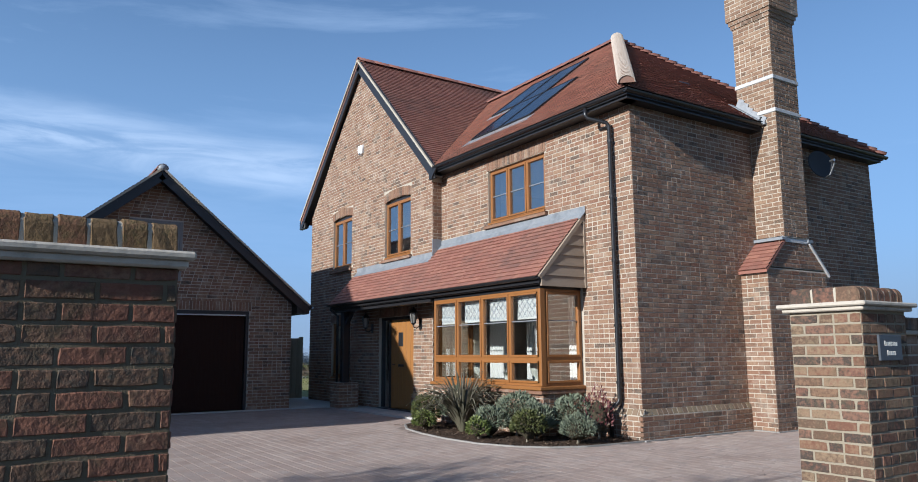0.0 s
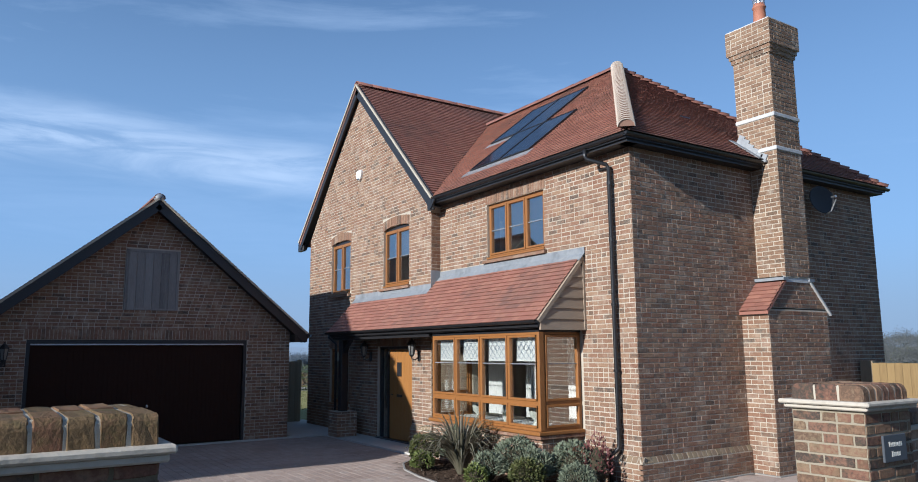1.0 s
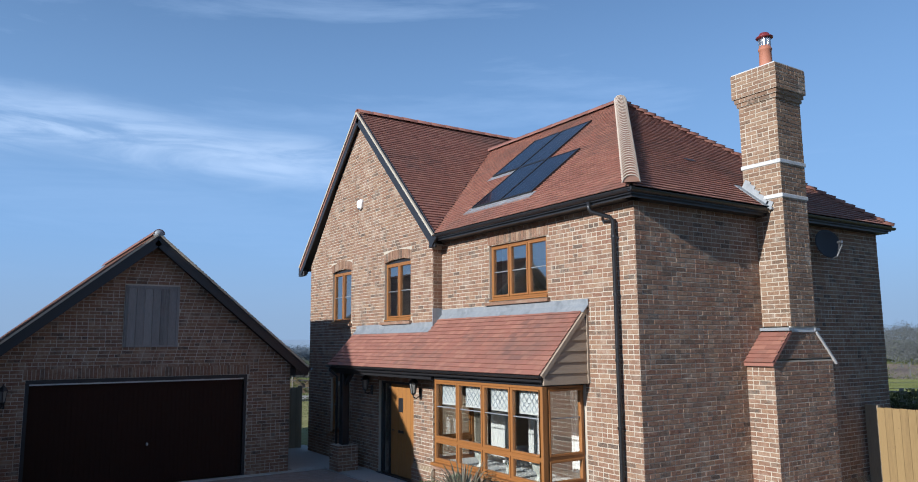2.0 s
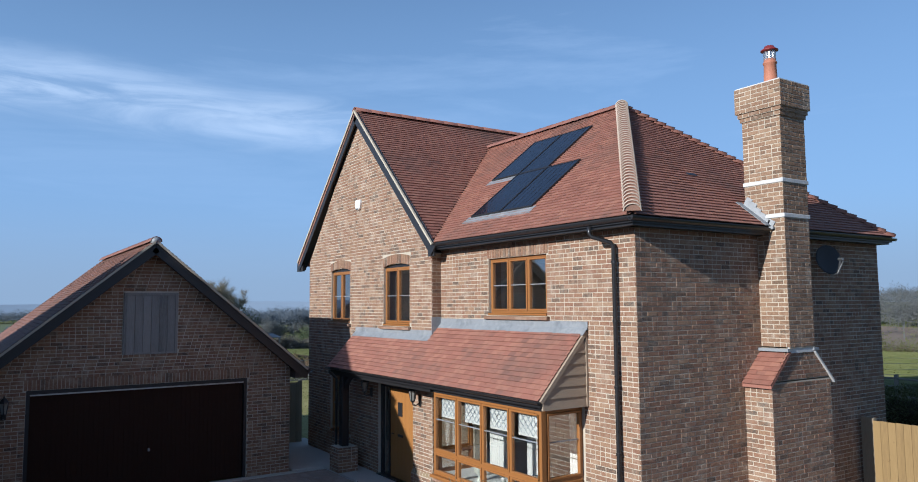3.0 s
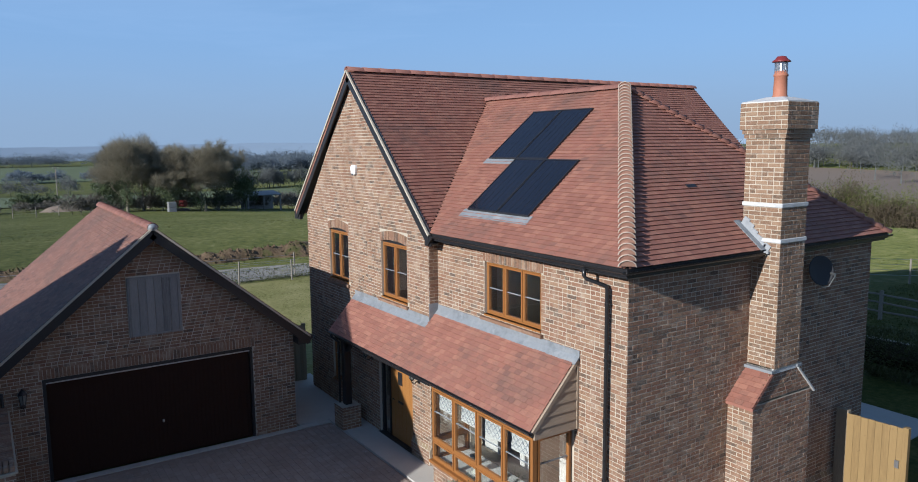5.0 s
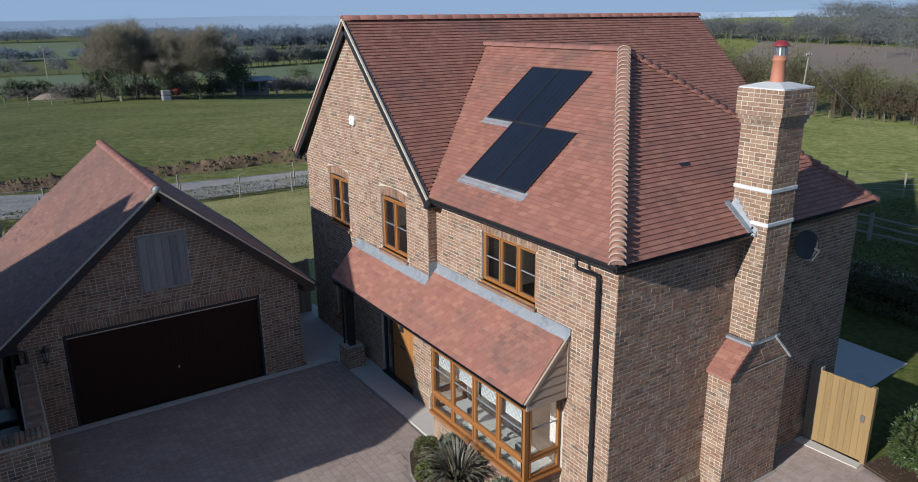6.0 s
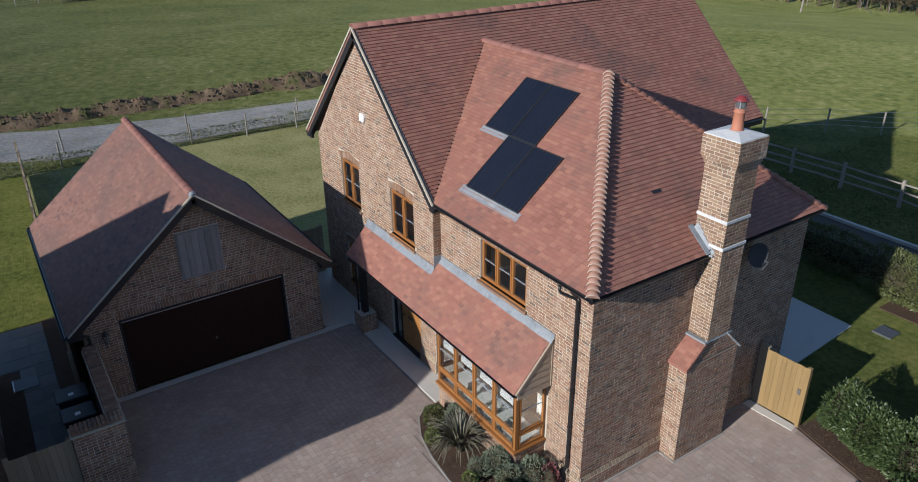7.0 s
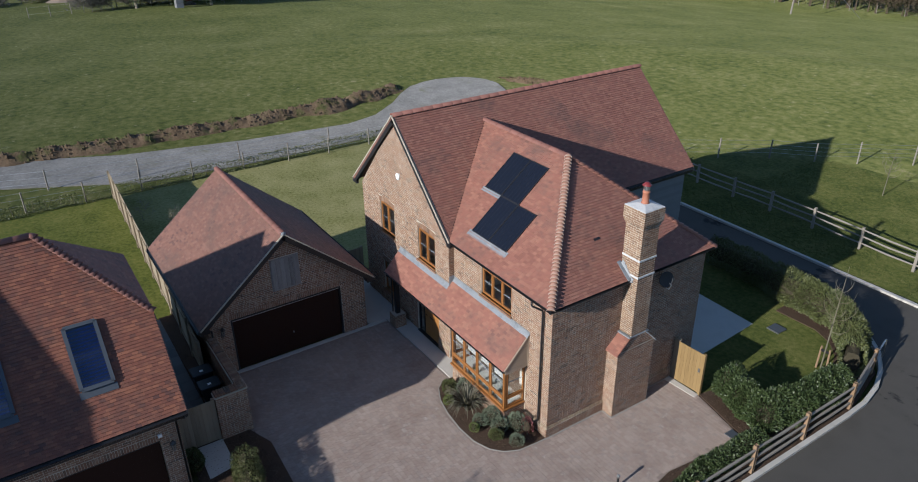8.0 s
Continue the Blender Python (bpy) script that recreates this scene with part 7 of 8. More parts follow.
def hedge(label, pts, wide, high, m, count, length, width, seed, name="hedge", group="", dense=True):
    """A leafy hedge along a line of feet."""
    g = random.Random(seed)
    s = empty(name, label, "hedge", (*pts[0], 0), group)
    heap, cs, ds = Heap(), [], []
    seg = [(Vector((*a, 0)), Vector((*b, 0))) for a, b in zip(pts, pts[1:])]
    tot = sum((b - a).length for a, b in seg)
    for a, b in seg:
        t = (b - a).normalized()
        n = Vector((t.y, -t.x, 0))
        k = int(count * (b - a).length / tot)
        for _ in range(k):
            u, w = g.random(), g.uniform(0, math.tau)
            p = a.lerp(b, u)
            lump = 0.86 + 0.32 * noise.noise(Vector((p.x * 0.9, p.y * 0.9, seed + w * 0.6))) + 0.16 * noise.noise(Vector((p.x * 3, p.y * 3, w * 2)))
            r = Vector((0, 0, high * 0.52)) + n * math.cos(w) * wide / 2 * lump * g.uniform(0.75, 1.03) + Vector((0, 0, math.sin(w) * high * 0.5 * lump * g.uniform(0.8, 1.05)))
            cs.append(p + r)
            ds.append(n * math.cos(w) + Vector((g.uniform(-0.8, 0.8), g.uniform(-0.8, 0.8), math.sin(w) + 0.5)))
        for i in range(int((b - a).length / 0.7) + 1):
            p = a.lerp(b, (i + 0.5) * 0.7 / max(0.7, (b - a).length))
            part("stem", tube([p, p + Vector((g.uniform(-0.1, 0.1), g.uniform(-0.1, 0.1), high * (0.5 if dense else 1.0)))], 0.022 if dense else 0.01, 5), M_bark, s)
        if not dense:
            continue
        # Dark core along the hedge, in place of shade between leaves.
        core = bmesh.new()
        rings_ = []
        m_ = max(2, int((b - a).length / 0.5))
        for i in range(m_ + 1):
            p = a.lerp(b, i / m_)
            ring = []
            for q in range(8):
                w = q * math.tau / 8
                lump = 0.48 + 0.26 * noise.noise(Vector((p.x * 0.9, p.y * 0.9, seed + w * 0.6)))
                ring.append(core.verts.new(p + Vector((0, 0, high * 0.5)) + n * math.cos(w) * wide / 2 * lump + Vector((0, 0, math.sin(w) * high * 0.5 * lump))))
            rings_.append(ring)
        for ra, rb in zip(rings_, rings_[1:]):
            for q in range(8):
                core.faces.new((ra[q], ra[(q + 1) % 8], rb[(q + 1) % 8], rb[q]))
        core.faces.new(rings_[0])
        core.faces.new(rings_[-1][::-1])
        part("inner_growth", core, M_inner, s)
    for x, y in pts[1:-1]:
        for _ in range(int(count * wide * 0.5 / tot)):
            d = on_ball(g)
            cs.append(Vector((x, y, high * 0.5)) + Vector((d.x * wide * 0.5, d.y * wide * 0.5, d.z * high * 0.5)) * g.uniform(0.75, 1.02))
            ds.append(d + Vector((g.uniform(-0.8, 0.8), g.uniform(-0.8, 0.8), 0.4)))
    leaves(heap, cs, ds, length, width, g)
    heap.build("foliage", m, s, kind="")
    return s


hedge("glossy green laurel hedge beside the side gate", [(1.9, 6.75), (2.9, 6.35), (3.85, 6.2), (4.2, 7.6), (4.15, 9.9)], 1.25, 1.45, M_laurel, 32000, 0.095, 0.042, 31)
hedge("low laurel planting behind the rail fence", [(4.45, -0.8), (4.35, 1.2), (4.15, 3.0), (4.3, 5.6)], 0.75, 0.7, M_laurel, 15000, 0.085, 0.04, 32)
hedge("laurel hedge screening the lawn from the lane", [(-1.4, 13.9), (0.4, 13.9), (2.0, 13.6), (3.3, 12.3), (3.9, 11.2)], 1.1, 1.75, M_privet, 24000, 0.1, 0.035, 33)
hedge("dark hedge in the shade behind the house", [(-5.0, 14.3), (-1.6, 14.2)], 1.0, 1.5, M_privet, 8000, 0.1, 0.04, 34)
hedge("mixed shrubs in the bed beside the neighbouring drive", [(-4.4, -8.8), (-3.4, -9.0), (-2.2, -9.2), (-0.6, -9.3)], 0.95, 0.95, M_box, 9000, 0.07, 0.03, 35)
shrub("round evergreen bush by the neighbouring gate", "shrub", (-5.2, -10.2), 0.4, 0.3, 0.4, M_box, 1400, 0.08, 0.045, 36)
for k, y in enumerate((-17, -12.5, -8, -3.5, 1, 5.5, 10, 14.5)):
    hedge("sparse young hedge along the wire fence", [(-30.25, y), (-29.95, y + 4.4)], 0.5, 0.7, M_privet, 1300, 0.1, 0.045, 40 + k, "young_hedge", "young hedge along the garden end", dense=False)

# tufts of longer grass
def tufts(name, label, spots, size, m, seed, upright=0.7):
    g = random.Random(seed)
    heap = Heap()
    for x, y, z in spots:
        for _ in range(3):
            w = g.uniform(0, math.tau)
            h = size * g.uniform(0.5, 1.3)
            a = Vector((math.cos(w), math.sin(w), 0)) * h * 0.16
            b = Vector((g.uniform(-1, 1), g.uniform(-1, 1), 0)) * h * 0.5 + Vector((0, 0, h * upright))
            p = Vector((x + g.uniform(-1, 1) * size * 0.4, y + g.uniform(-1, 1) * size * 0.4, z - 0.01))
            heap.add([tuple(p - a), tuple(p + a), tuple(p + b)], [(0, 1, 2)])
    tagged(heap.build(name, m), label, "grass", kind="stuff")


g = random.Random(97)
tufts("lawn_tufts", "tufts of longer grass on the lawns", [(g.uniform(-29.5, -17), g.uniform(-8, 15), 0.0) for _ in range(5000)] + [(g.uniform(-29.8, -13), g.uniform(-14, -9.2), 0.0) for _ in range(2500)]
      + [(g.uniform(-0.2, 3.3), g.uniform(7.5, 13), 0.0) for _ in range(900)], 0.06, M_lawn, 1)
tufts("verge_tufts", "rough grass tufts on the verge and along the track", [(g.uniform(-18, 12), g.uniform(19, 25.0), -0.04) for _ in range(9000)] + [(g.uniform(-10, 12), g.uniform(25, 31.5), -0.04) for _ in range(6000)]
      + [(-31.2 + g.gauss(0, 0.5), g.uniform(-14, 20), -0.03) for _ in range(1500)] + [(-39.4 + g.gauss(0, 1.6), g.uniform(-14, 18), -0.1) for _ in range(2500)], 0.1, M_field, 2)

far_grass = []
while len(far_grass) < 42000:
    r, w = 34 + 150 * g.random() ** 1.25, g.uniform(1.2, 3.9)
    x, y = -6 + r * math.cos(w), 3 + r * math.sin(w)
    if not (-43 < x < -29 and -45 < y < 32) and not (x > -32 and y < 34):
        far_grass.append((x, y, ground_z(x, y)))
tufts("field_tufts", "small tussocks scattered over the pasture", far_grass, 0.15, M_field, 3, 0.3)

def chips(name, label, areas, count, size, m, seed):
    """Loose bark and leaf litter over the beds."""
    g = random.Random(seed)
    heap = Heap()
    for x0, x1, y0, y1, keep in areas:
        n = int(count * (x1 - x0) * (y1 - y0))
        for _ in range(n):
            x, y = g.uniform(x0, x1), g.uniform(y0, y1)
            if not keep(x, y):
                continue
            w = g.uniform(0, math.tau)
            s = size * g.uniform(0.5, 1.5)
            u = Vector((math.cos(w), math.sin(w), g.uniform(-0.5, 0.5))) * s
            v = Vector((-math.sin(w), math.cos(w), g.uniform(-0.5, 0.5))) * s * 0.5
            c = Vector((x, y, 0.03 + 0.4 * s))
            heap.add([tuple(c - u), tuple(c + v), tuple(c + u), tuple(c - v)], LEAF_F)
    tagged(heap.build(name, m), label, "litter", kind="stuff")


chips("bark_litter", "chips of bark and dead leaves on the beds", [(-4.4, 0.0, -2.0, -0.1, lambda x, y: in_poly(x, y, BED)), (1.4, 4.9, -2.4, 15, lambda x, y: in_poly(x, y, SIDE_BED)), (-6.3, 4.5, -10.4, -8.0, lambda x, y: x < 4.5)], 330, 0.022, M_litter, 71)

# ---- trees ----


def bare_tree(label, at, high, spread, seed, twigs=5200, ivy=0, name="tree", bark=M_bark, twig=M_twig, levels=4, group="", twig_size=(0.045, 0.8), trunk=None, dome=0.0):
    """A winter tree: a tapered trunk, limbs that fork, and a crown of fine twigs."""
    g = random.Random(seed)
    foot_z = min(0.0, ground_z(*at) + 0.1)
    t = empty(name, label, "tree", (*at, foot_z), group)
    wood, ends = bmesh.new(), []
    r0 = trunk or high * 0.022

    def grow(p, d, length, r, level):
        pts, rad = [p], [r]
        for k in range(3):
            d = (d + Vector((g.uniform(-0.22, 0.22), g.uniform(-0.22, 0.22), g.uniform(-0.05, 0.18)))).normalized()
            p = p + d * length / 3
            pts.append(p)
            rad.append(r * (1 - 0.2 * (k + 1)))
            if level > 1:
                ends.append((p, d, level))
        tube(pts, rad, 5 if level else 7, wood)
        if level < levels:
            for _ in range(3 if level else 6):
                w = g.uniform(0, math.tau)
                tilt = g.uniform(0.45, 1.0) * (0.7 + spread * 0.5)
                side = Vector((math.cos(w), math.sin(w), 0))
                nd = (d * math.cos(tilt) + side * math.sin(tilt) + Vector((0, 0, 0.12))).normalized()
                start = pts[g.choice((2, 3, 3))] if level else pts[g.choice((1, 2, 3))]
                grow(start, nd, length * g.uniform(0.55, 0.8), rad[-1] * g.uniform(0.55, 0.85), level + 1)
        else:
            ends.append((p, d, level + 1))

    grow(Vector((*at, foot_z - 0.2)), Vector((0, 0, 1)), high * 0.36, r0, 0)
    part("trunk", wood, bark, t)
    heap = Heap()
    for _ in range(twigs):
        p, d, lv = g.choice(ends)
        if g.random() < dome:
            d = on_ball(g)
            k = g.uniform(0.45, 1.0) ** 0.6 * (0.85 + 0.3 * noise.noise(d * 2.3 + Vector((seed, 0, 0))))
            p = Vector((at[0] + d.x * high * 0.31 * k, at[1] + d.y * high * 0.31 * k, foot_z + high * (0.5 + 0.46 * d.z * k)))
            d = (d + Vector((0, 0, 0.5))).normalized()
        v = (d * 0.7 + Vector((g.uniform(-1, 1), g.uniform(-1, 1), g.uniform(-0.5, 0.9)))).normalized()
        q = p + Vector((g.uniform(-0.25, 0.25), g.uniform(-0.25, 0.25), g.uniform(-0.25, 0.25))) * high * 0.06
        s = v.cross(Vector((g.uniform(-1, 1), g.uniform(-1, 1), g.uniform(-1, 1)))).normalized() * twig_size[0] * 0.5
        e = q + v * twig_size[1] * g.uniform(0.5, 1.3)
        heap.add([tuple(q - s), tuple(q + s), tuple(e + s * 0.4), tuple(e - s * 0.4)], LEAF_F)
    heap.build("crown", twig, t, kind="")
    if ivy:
        h2 = Heap()
        cs, ds = [], []
        for _ in range(ivy):
            p, d, lv = g.choice(ends[: max(3, len(ends) // 3)])
            q = Vector((*at, foot_z)) + (p - Vector((*at, foot_z))) * g.uniform(0.15, 0.95)
            cs.append(q + Vector((g.gauss(0, 0.35), g.gauss(0, 0.35), g.gauss(0, 0.35))) * high / 9)
            ds.append(on_ball(g))
        leaves(h2, cs, ds, 0.018 * high, 0.012 * high, g)
        h2.build("ivy", M_ivy, t, kind="")
    return t


for k, (x, y, h, ivy) in enumerate(((-117, 11.5, 12.4, 700), (-122, 14.8, 13.3, 300), (-117, 18.6, 11.0, 900), (-115, 23.0, 11.6, 400), (-121, 26.6, 12.0, 900), (-127, 12.0, 12.4, 200), (-128, 21.5, 12.4, 300), (-130, 17, 11.6, 200))):
    bare_tree("bare spreading field tree with ivied trunk", (x, y), h, 0.8, 60 + k, 19000, ivy * 4, "field_tree", group="field trees", twig_size=(0.035, 0.9), dome=0.5)
# Out of view: this tree is added to shade the left pier.
bare_tree("unseen ivy clad tree added to shade the gate pier", (4.0, -15.2), 6.2, 1.0, 59, 1500, 3500, "shade_tree", levels=3, twig_size=(0.02, 0.5))
def whip_tree(label, at, top, seed):
    """A staked young tree: one straight leader and thin branches that sweep upward."""
    g = random.Random(seed)
    t = empty("sapling", label, "tree", (*at, 0))
    foot_, tip = Vector((*at, -0.05)), Vector((at[0] + 0.06, at[1] + 0.05, top))
    part("trunk", tube([foot_, foot_.lerp(tip, 0.5), tip], [0.03, 0.022, 0.006], 7), M_twig, t)
    for k in range(13):
        w = k * 2.4 + g.uniform(-0.3, 0.3)
        q = 0.4 + 0.033 * k
        p = foot_.lerp(tip, q)
        d = Vector((math.cos(w), math.sin(w), 0))
        ln = 0.95 * (1.25 - q) * g.uniform(0.8, 1.2)
        pts = [p, p + d * ln * 0.45 + Vector((0, 0, ln * 0.1)), p + d * ln * 0.75 + Vector((0, 0, ln * 0.45)), p + d * ln * 0.85 + Vector((0, 0, ln * 0.95))]
        b = part("branch", tube(pts, [0.012, 0.01, 0.007, 0.003], 5), M_twig, t)
        for e in (1, 2):
            o_ = d.cross(Vector((0, 0, 1))) * g.choice((-1, 1)) * 0.2
            part("twig", tube([pts[e], pts[e] + o_ + Vector((0, 0, 0.3))], [0.006, 0.003], 4), M_twig, b)
    return t


whip_tree("slim bare sapling tied to a stake", (3.0, 10.9), 4.5, 80)
stake = empty("tree_stake", "short timber stakes holding the sapling", "stake", (3.0, 11.0, 0))
for s in (-1, 1):
    part("stake", tube([(3.0 + s * 0.2, 10.95, -0.1), (3.0 + s * 0.17, 10.95, 1.0)], 0.04, 6), M_post, stake)
part("tie", block(2.82, 3.18, 10.92, 10.98, 0.8, 0.88), M_gutter, stake)
whip_tree("slim young bare tree on the verge", (-4.6, 28.8), 2.9, 81)
bare_tree("young bare tree on the worn lawn", (-22.5, -6.5), 2.6, 0.6, 82, 200, 0, "sapling", levels=2, twig_size=(0.012, 0.35), trunk=0.025)
bare_tree("young bare tree near the boundary fence", (-25.6, -7.3), 1.9, 0.6, 83, 150, 0, "sapling", levels=2, twig_size=(0.012, 0.3), trunk=0.02)


def clump(heap, c, rx, rz, n, size, g):
    """A crown of many short twigs thrown round a centre, thickest near its skin."""
    r = np.random.default_rng(g.randrange(10 ** 6))
    unit = lambda a: a / np.linalg.norm(a, axis=1)[:, None]
    d = unit(r.normal(size=(n, 3)))
    d[:, 2] = np.where(d[:, 2] < -0.35, -d[:, 2], d[:, 2])
    lump = 1.0 + 0.16 * np.sin(d[:, 0] * 5 + c[0]) + 0.16 * np.sin(d[:, 1] * 6 + d[:, 2] * 5 + c[1])
    p = np.array(c) + d * np.array((rx, rx, rz)) * (r.uniform(0.4, 1.05, n) * lump)[:, None]
    a = unit(np.column_stack((r.uniform(-1, 1, n), r.uniform(-1, 1, n), r.uniform(-0.2, 1, n))) + d * 0.6)
    s = unit(np.cross(a, r.normal(size=(n, 3))))
    w, h = (size * r.uniform(0.1, 0.28, n))[:, None], (size * r.uniform(0.6, 1.5, n))[:, None]
    heap.add(np.stack((p - s * w, p + s * w, p + s * w * 0.3 + a * h, p - s * w * 0.3 + a * h), 1).reshape(-1, 3), [(4 * i, 4 * i + 1, 4 * i + 2, 4 * i + 3) for i in range(n)])


def bush_row(name, label, spots, m, size, n, seed, category="bushes"):
    """Many far bushes or trees as one growth."""
    g = random.Random(seed)
    heap = Heap()
    for x, y, r, h in spots:
        z = ground_z(x, y)
        clump(heap, (x, y, z + h * 0.42), r, h * 0.6, n, size, g)
        w = 0.03 * h
        heap.add([(x - w, y, z - 0.3), (x + w, y, z - 0.3), (x, y + w, z - 0.3), (x, y, z + h * 0.8)], [(0, 1, 3), (1, 2, 3), (2, 0, 3)])
    return tagged(heap.build(name, m), label, category, kind="stuff")


g = random.Random(90)


def row(x0, y0, x1, y1, n, r, h, sx=1.5):
    out = []
    for i in range(n):
        k = (i + g.random()) / n
        out.append((x0 + (x1 - x0) * k + g.uniform(-sx, sx), y0 + (y1 - y0) * k + g.uniform(-sx, sx), r * g.uniform(0.7, 1.3), h * g.uniform(0.7, 1.3)))
    return out


bush_row("field_bushes", "scrubby bushes at the far edge of the pasture", row(-140, -40, -142, 4, 16, 2.2, 1.3) + row(-130, 32, -150, 62, 18, 2.6, 3.0) + row(-150, 60, -190, 80, 14, 2.6, 3.4) + row(-119, 3, -124, 32, 14, 2.0, 2.4), M_far_wood, 0.4, 700, 1)
bush_row("ivy_bushes", "dark evergreen bushes among the field trees", [(-144, -1, 2.6, 3.2), (-145, 3, 2.4, 2.8), (-131, 34.0, 2.4, 5.6), (-165, 60, 3.2, 6.2), (-120, 9, 2.2, 5.5), (-150, -22, 2.6, 3), (-118, 30.5, 2.5, 7)], M_ivy, 0.35, 1800, 2)
bush_row("field_hedge", "tall budding hedge on the far side of the paddock", row(-150, 160, -96, 174, 22, 5.0, 15, 3) + row(-98, 174, -78, 178, 9, 4.6, 11, 2) + row(-84, 178, -40, 186, 16, 4, 8.0, 2), M_yellow_bush, 0.4, 1900, 3)
bush_row("brown_hedge", "bare brown hedge behind the paddock fence", row(-170, 150, -90, 172, 26, 4.5, 13, 4) + row(-92, 172, -30, 186, 26, 3.6, 7.5, 3), M_brown_bush, 0.45, 1100, 4)
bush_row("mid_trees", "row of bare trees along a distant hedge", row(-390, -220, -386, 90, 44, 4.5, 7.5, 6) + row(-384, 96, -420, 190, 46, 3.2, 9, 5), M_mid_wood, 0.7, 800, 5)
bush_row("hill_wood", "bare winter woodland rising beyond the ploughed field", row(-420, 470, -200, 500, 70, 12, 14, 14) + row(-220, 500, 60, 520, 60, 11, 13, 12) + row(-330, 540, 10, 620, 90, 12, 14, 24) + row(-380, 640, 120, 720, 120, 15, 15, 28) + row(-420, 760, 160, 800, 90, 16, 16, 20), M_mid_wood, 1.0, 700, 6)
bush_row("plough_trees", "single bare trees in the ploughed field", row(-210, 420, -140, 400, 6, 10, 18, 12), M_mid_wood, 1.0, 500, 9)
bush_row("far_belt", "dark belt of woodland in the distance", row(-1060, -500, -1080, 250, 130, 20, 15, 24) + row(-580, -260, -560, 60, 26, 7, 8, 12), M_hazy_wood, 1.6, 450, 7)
bush_row("conifer_belt", "conifer plantation far off tinted blue grey for haze", row(-640, 190, -600, 480, 170, 9, 12, 14) + row(-900, 120, -900, 600, 120, 16, 15, 20), M_hazy_wood, 1.5, 420, 8)


def draped(name, a, b, c, d, m, label, n=24, lift=0.2):
    """A field laid over the falling land between four corners."""
    v, f = [], []
    a, b, c, d = (Vector(p) for p in (a, b, c, d))
    for i in range(n + 1):
        for j in range(n + 1):
            p = a.lerp(b, i / n).lerp(d.lerp(c, i / n), j / n)
            v.append((p.x, p.y, ground_z(p.x, p.y) + lift))
            if i and j:
                k = i * (n + 1) + j
                f.append((k - n - 2, k - 1, k, k - n - 1)[::-1])
    setting(mesh(name, v, f, m, smooth=True), label, "field")


draped("far_field_1", (-182, -160), (-178, 40), (-384, 60), (-384, -220), M_far_grass, "pale green distant field")
draped("far_field_2", (-560, -400), (-560, 200), (-1040, 260), (-1040, -500), M_far_grass, "hazy green field beyond a hedge")
draped("far_field_3", (-300, 60), (-290, 170), (-384, 200), (-384, 70), M_far_grass, "pale green field before a row of trees")
draped("ploughed_field", (-190, 215), (60, 250), (70, 500), (-330, 480), M_plough, "bare brown ploughed field")


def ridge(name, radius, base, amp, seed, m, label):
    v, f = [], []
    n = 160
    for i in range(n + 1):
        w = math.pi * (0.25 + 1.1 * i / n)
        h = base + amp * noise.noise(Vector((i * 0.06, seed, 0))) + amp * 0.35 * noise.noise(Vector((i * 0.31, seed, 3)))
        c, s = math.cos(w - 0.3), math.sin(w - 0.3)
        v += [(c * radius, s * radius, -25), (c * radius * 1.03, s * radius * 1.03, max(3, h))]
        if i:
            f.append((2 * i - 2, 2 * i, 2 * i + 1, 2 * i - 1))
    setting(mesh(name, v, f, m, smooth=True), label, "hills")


ridge("backdrop_1", 1500, 9, 9, 3.0, M_hill, "wooded low hills on the horizon tinted blue for haze")
ridge("backdrop_2", 2500, 13, 16, 7.0, M_hill, "far hills on the horizon tinted pale blue for haze")

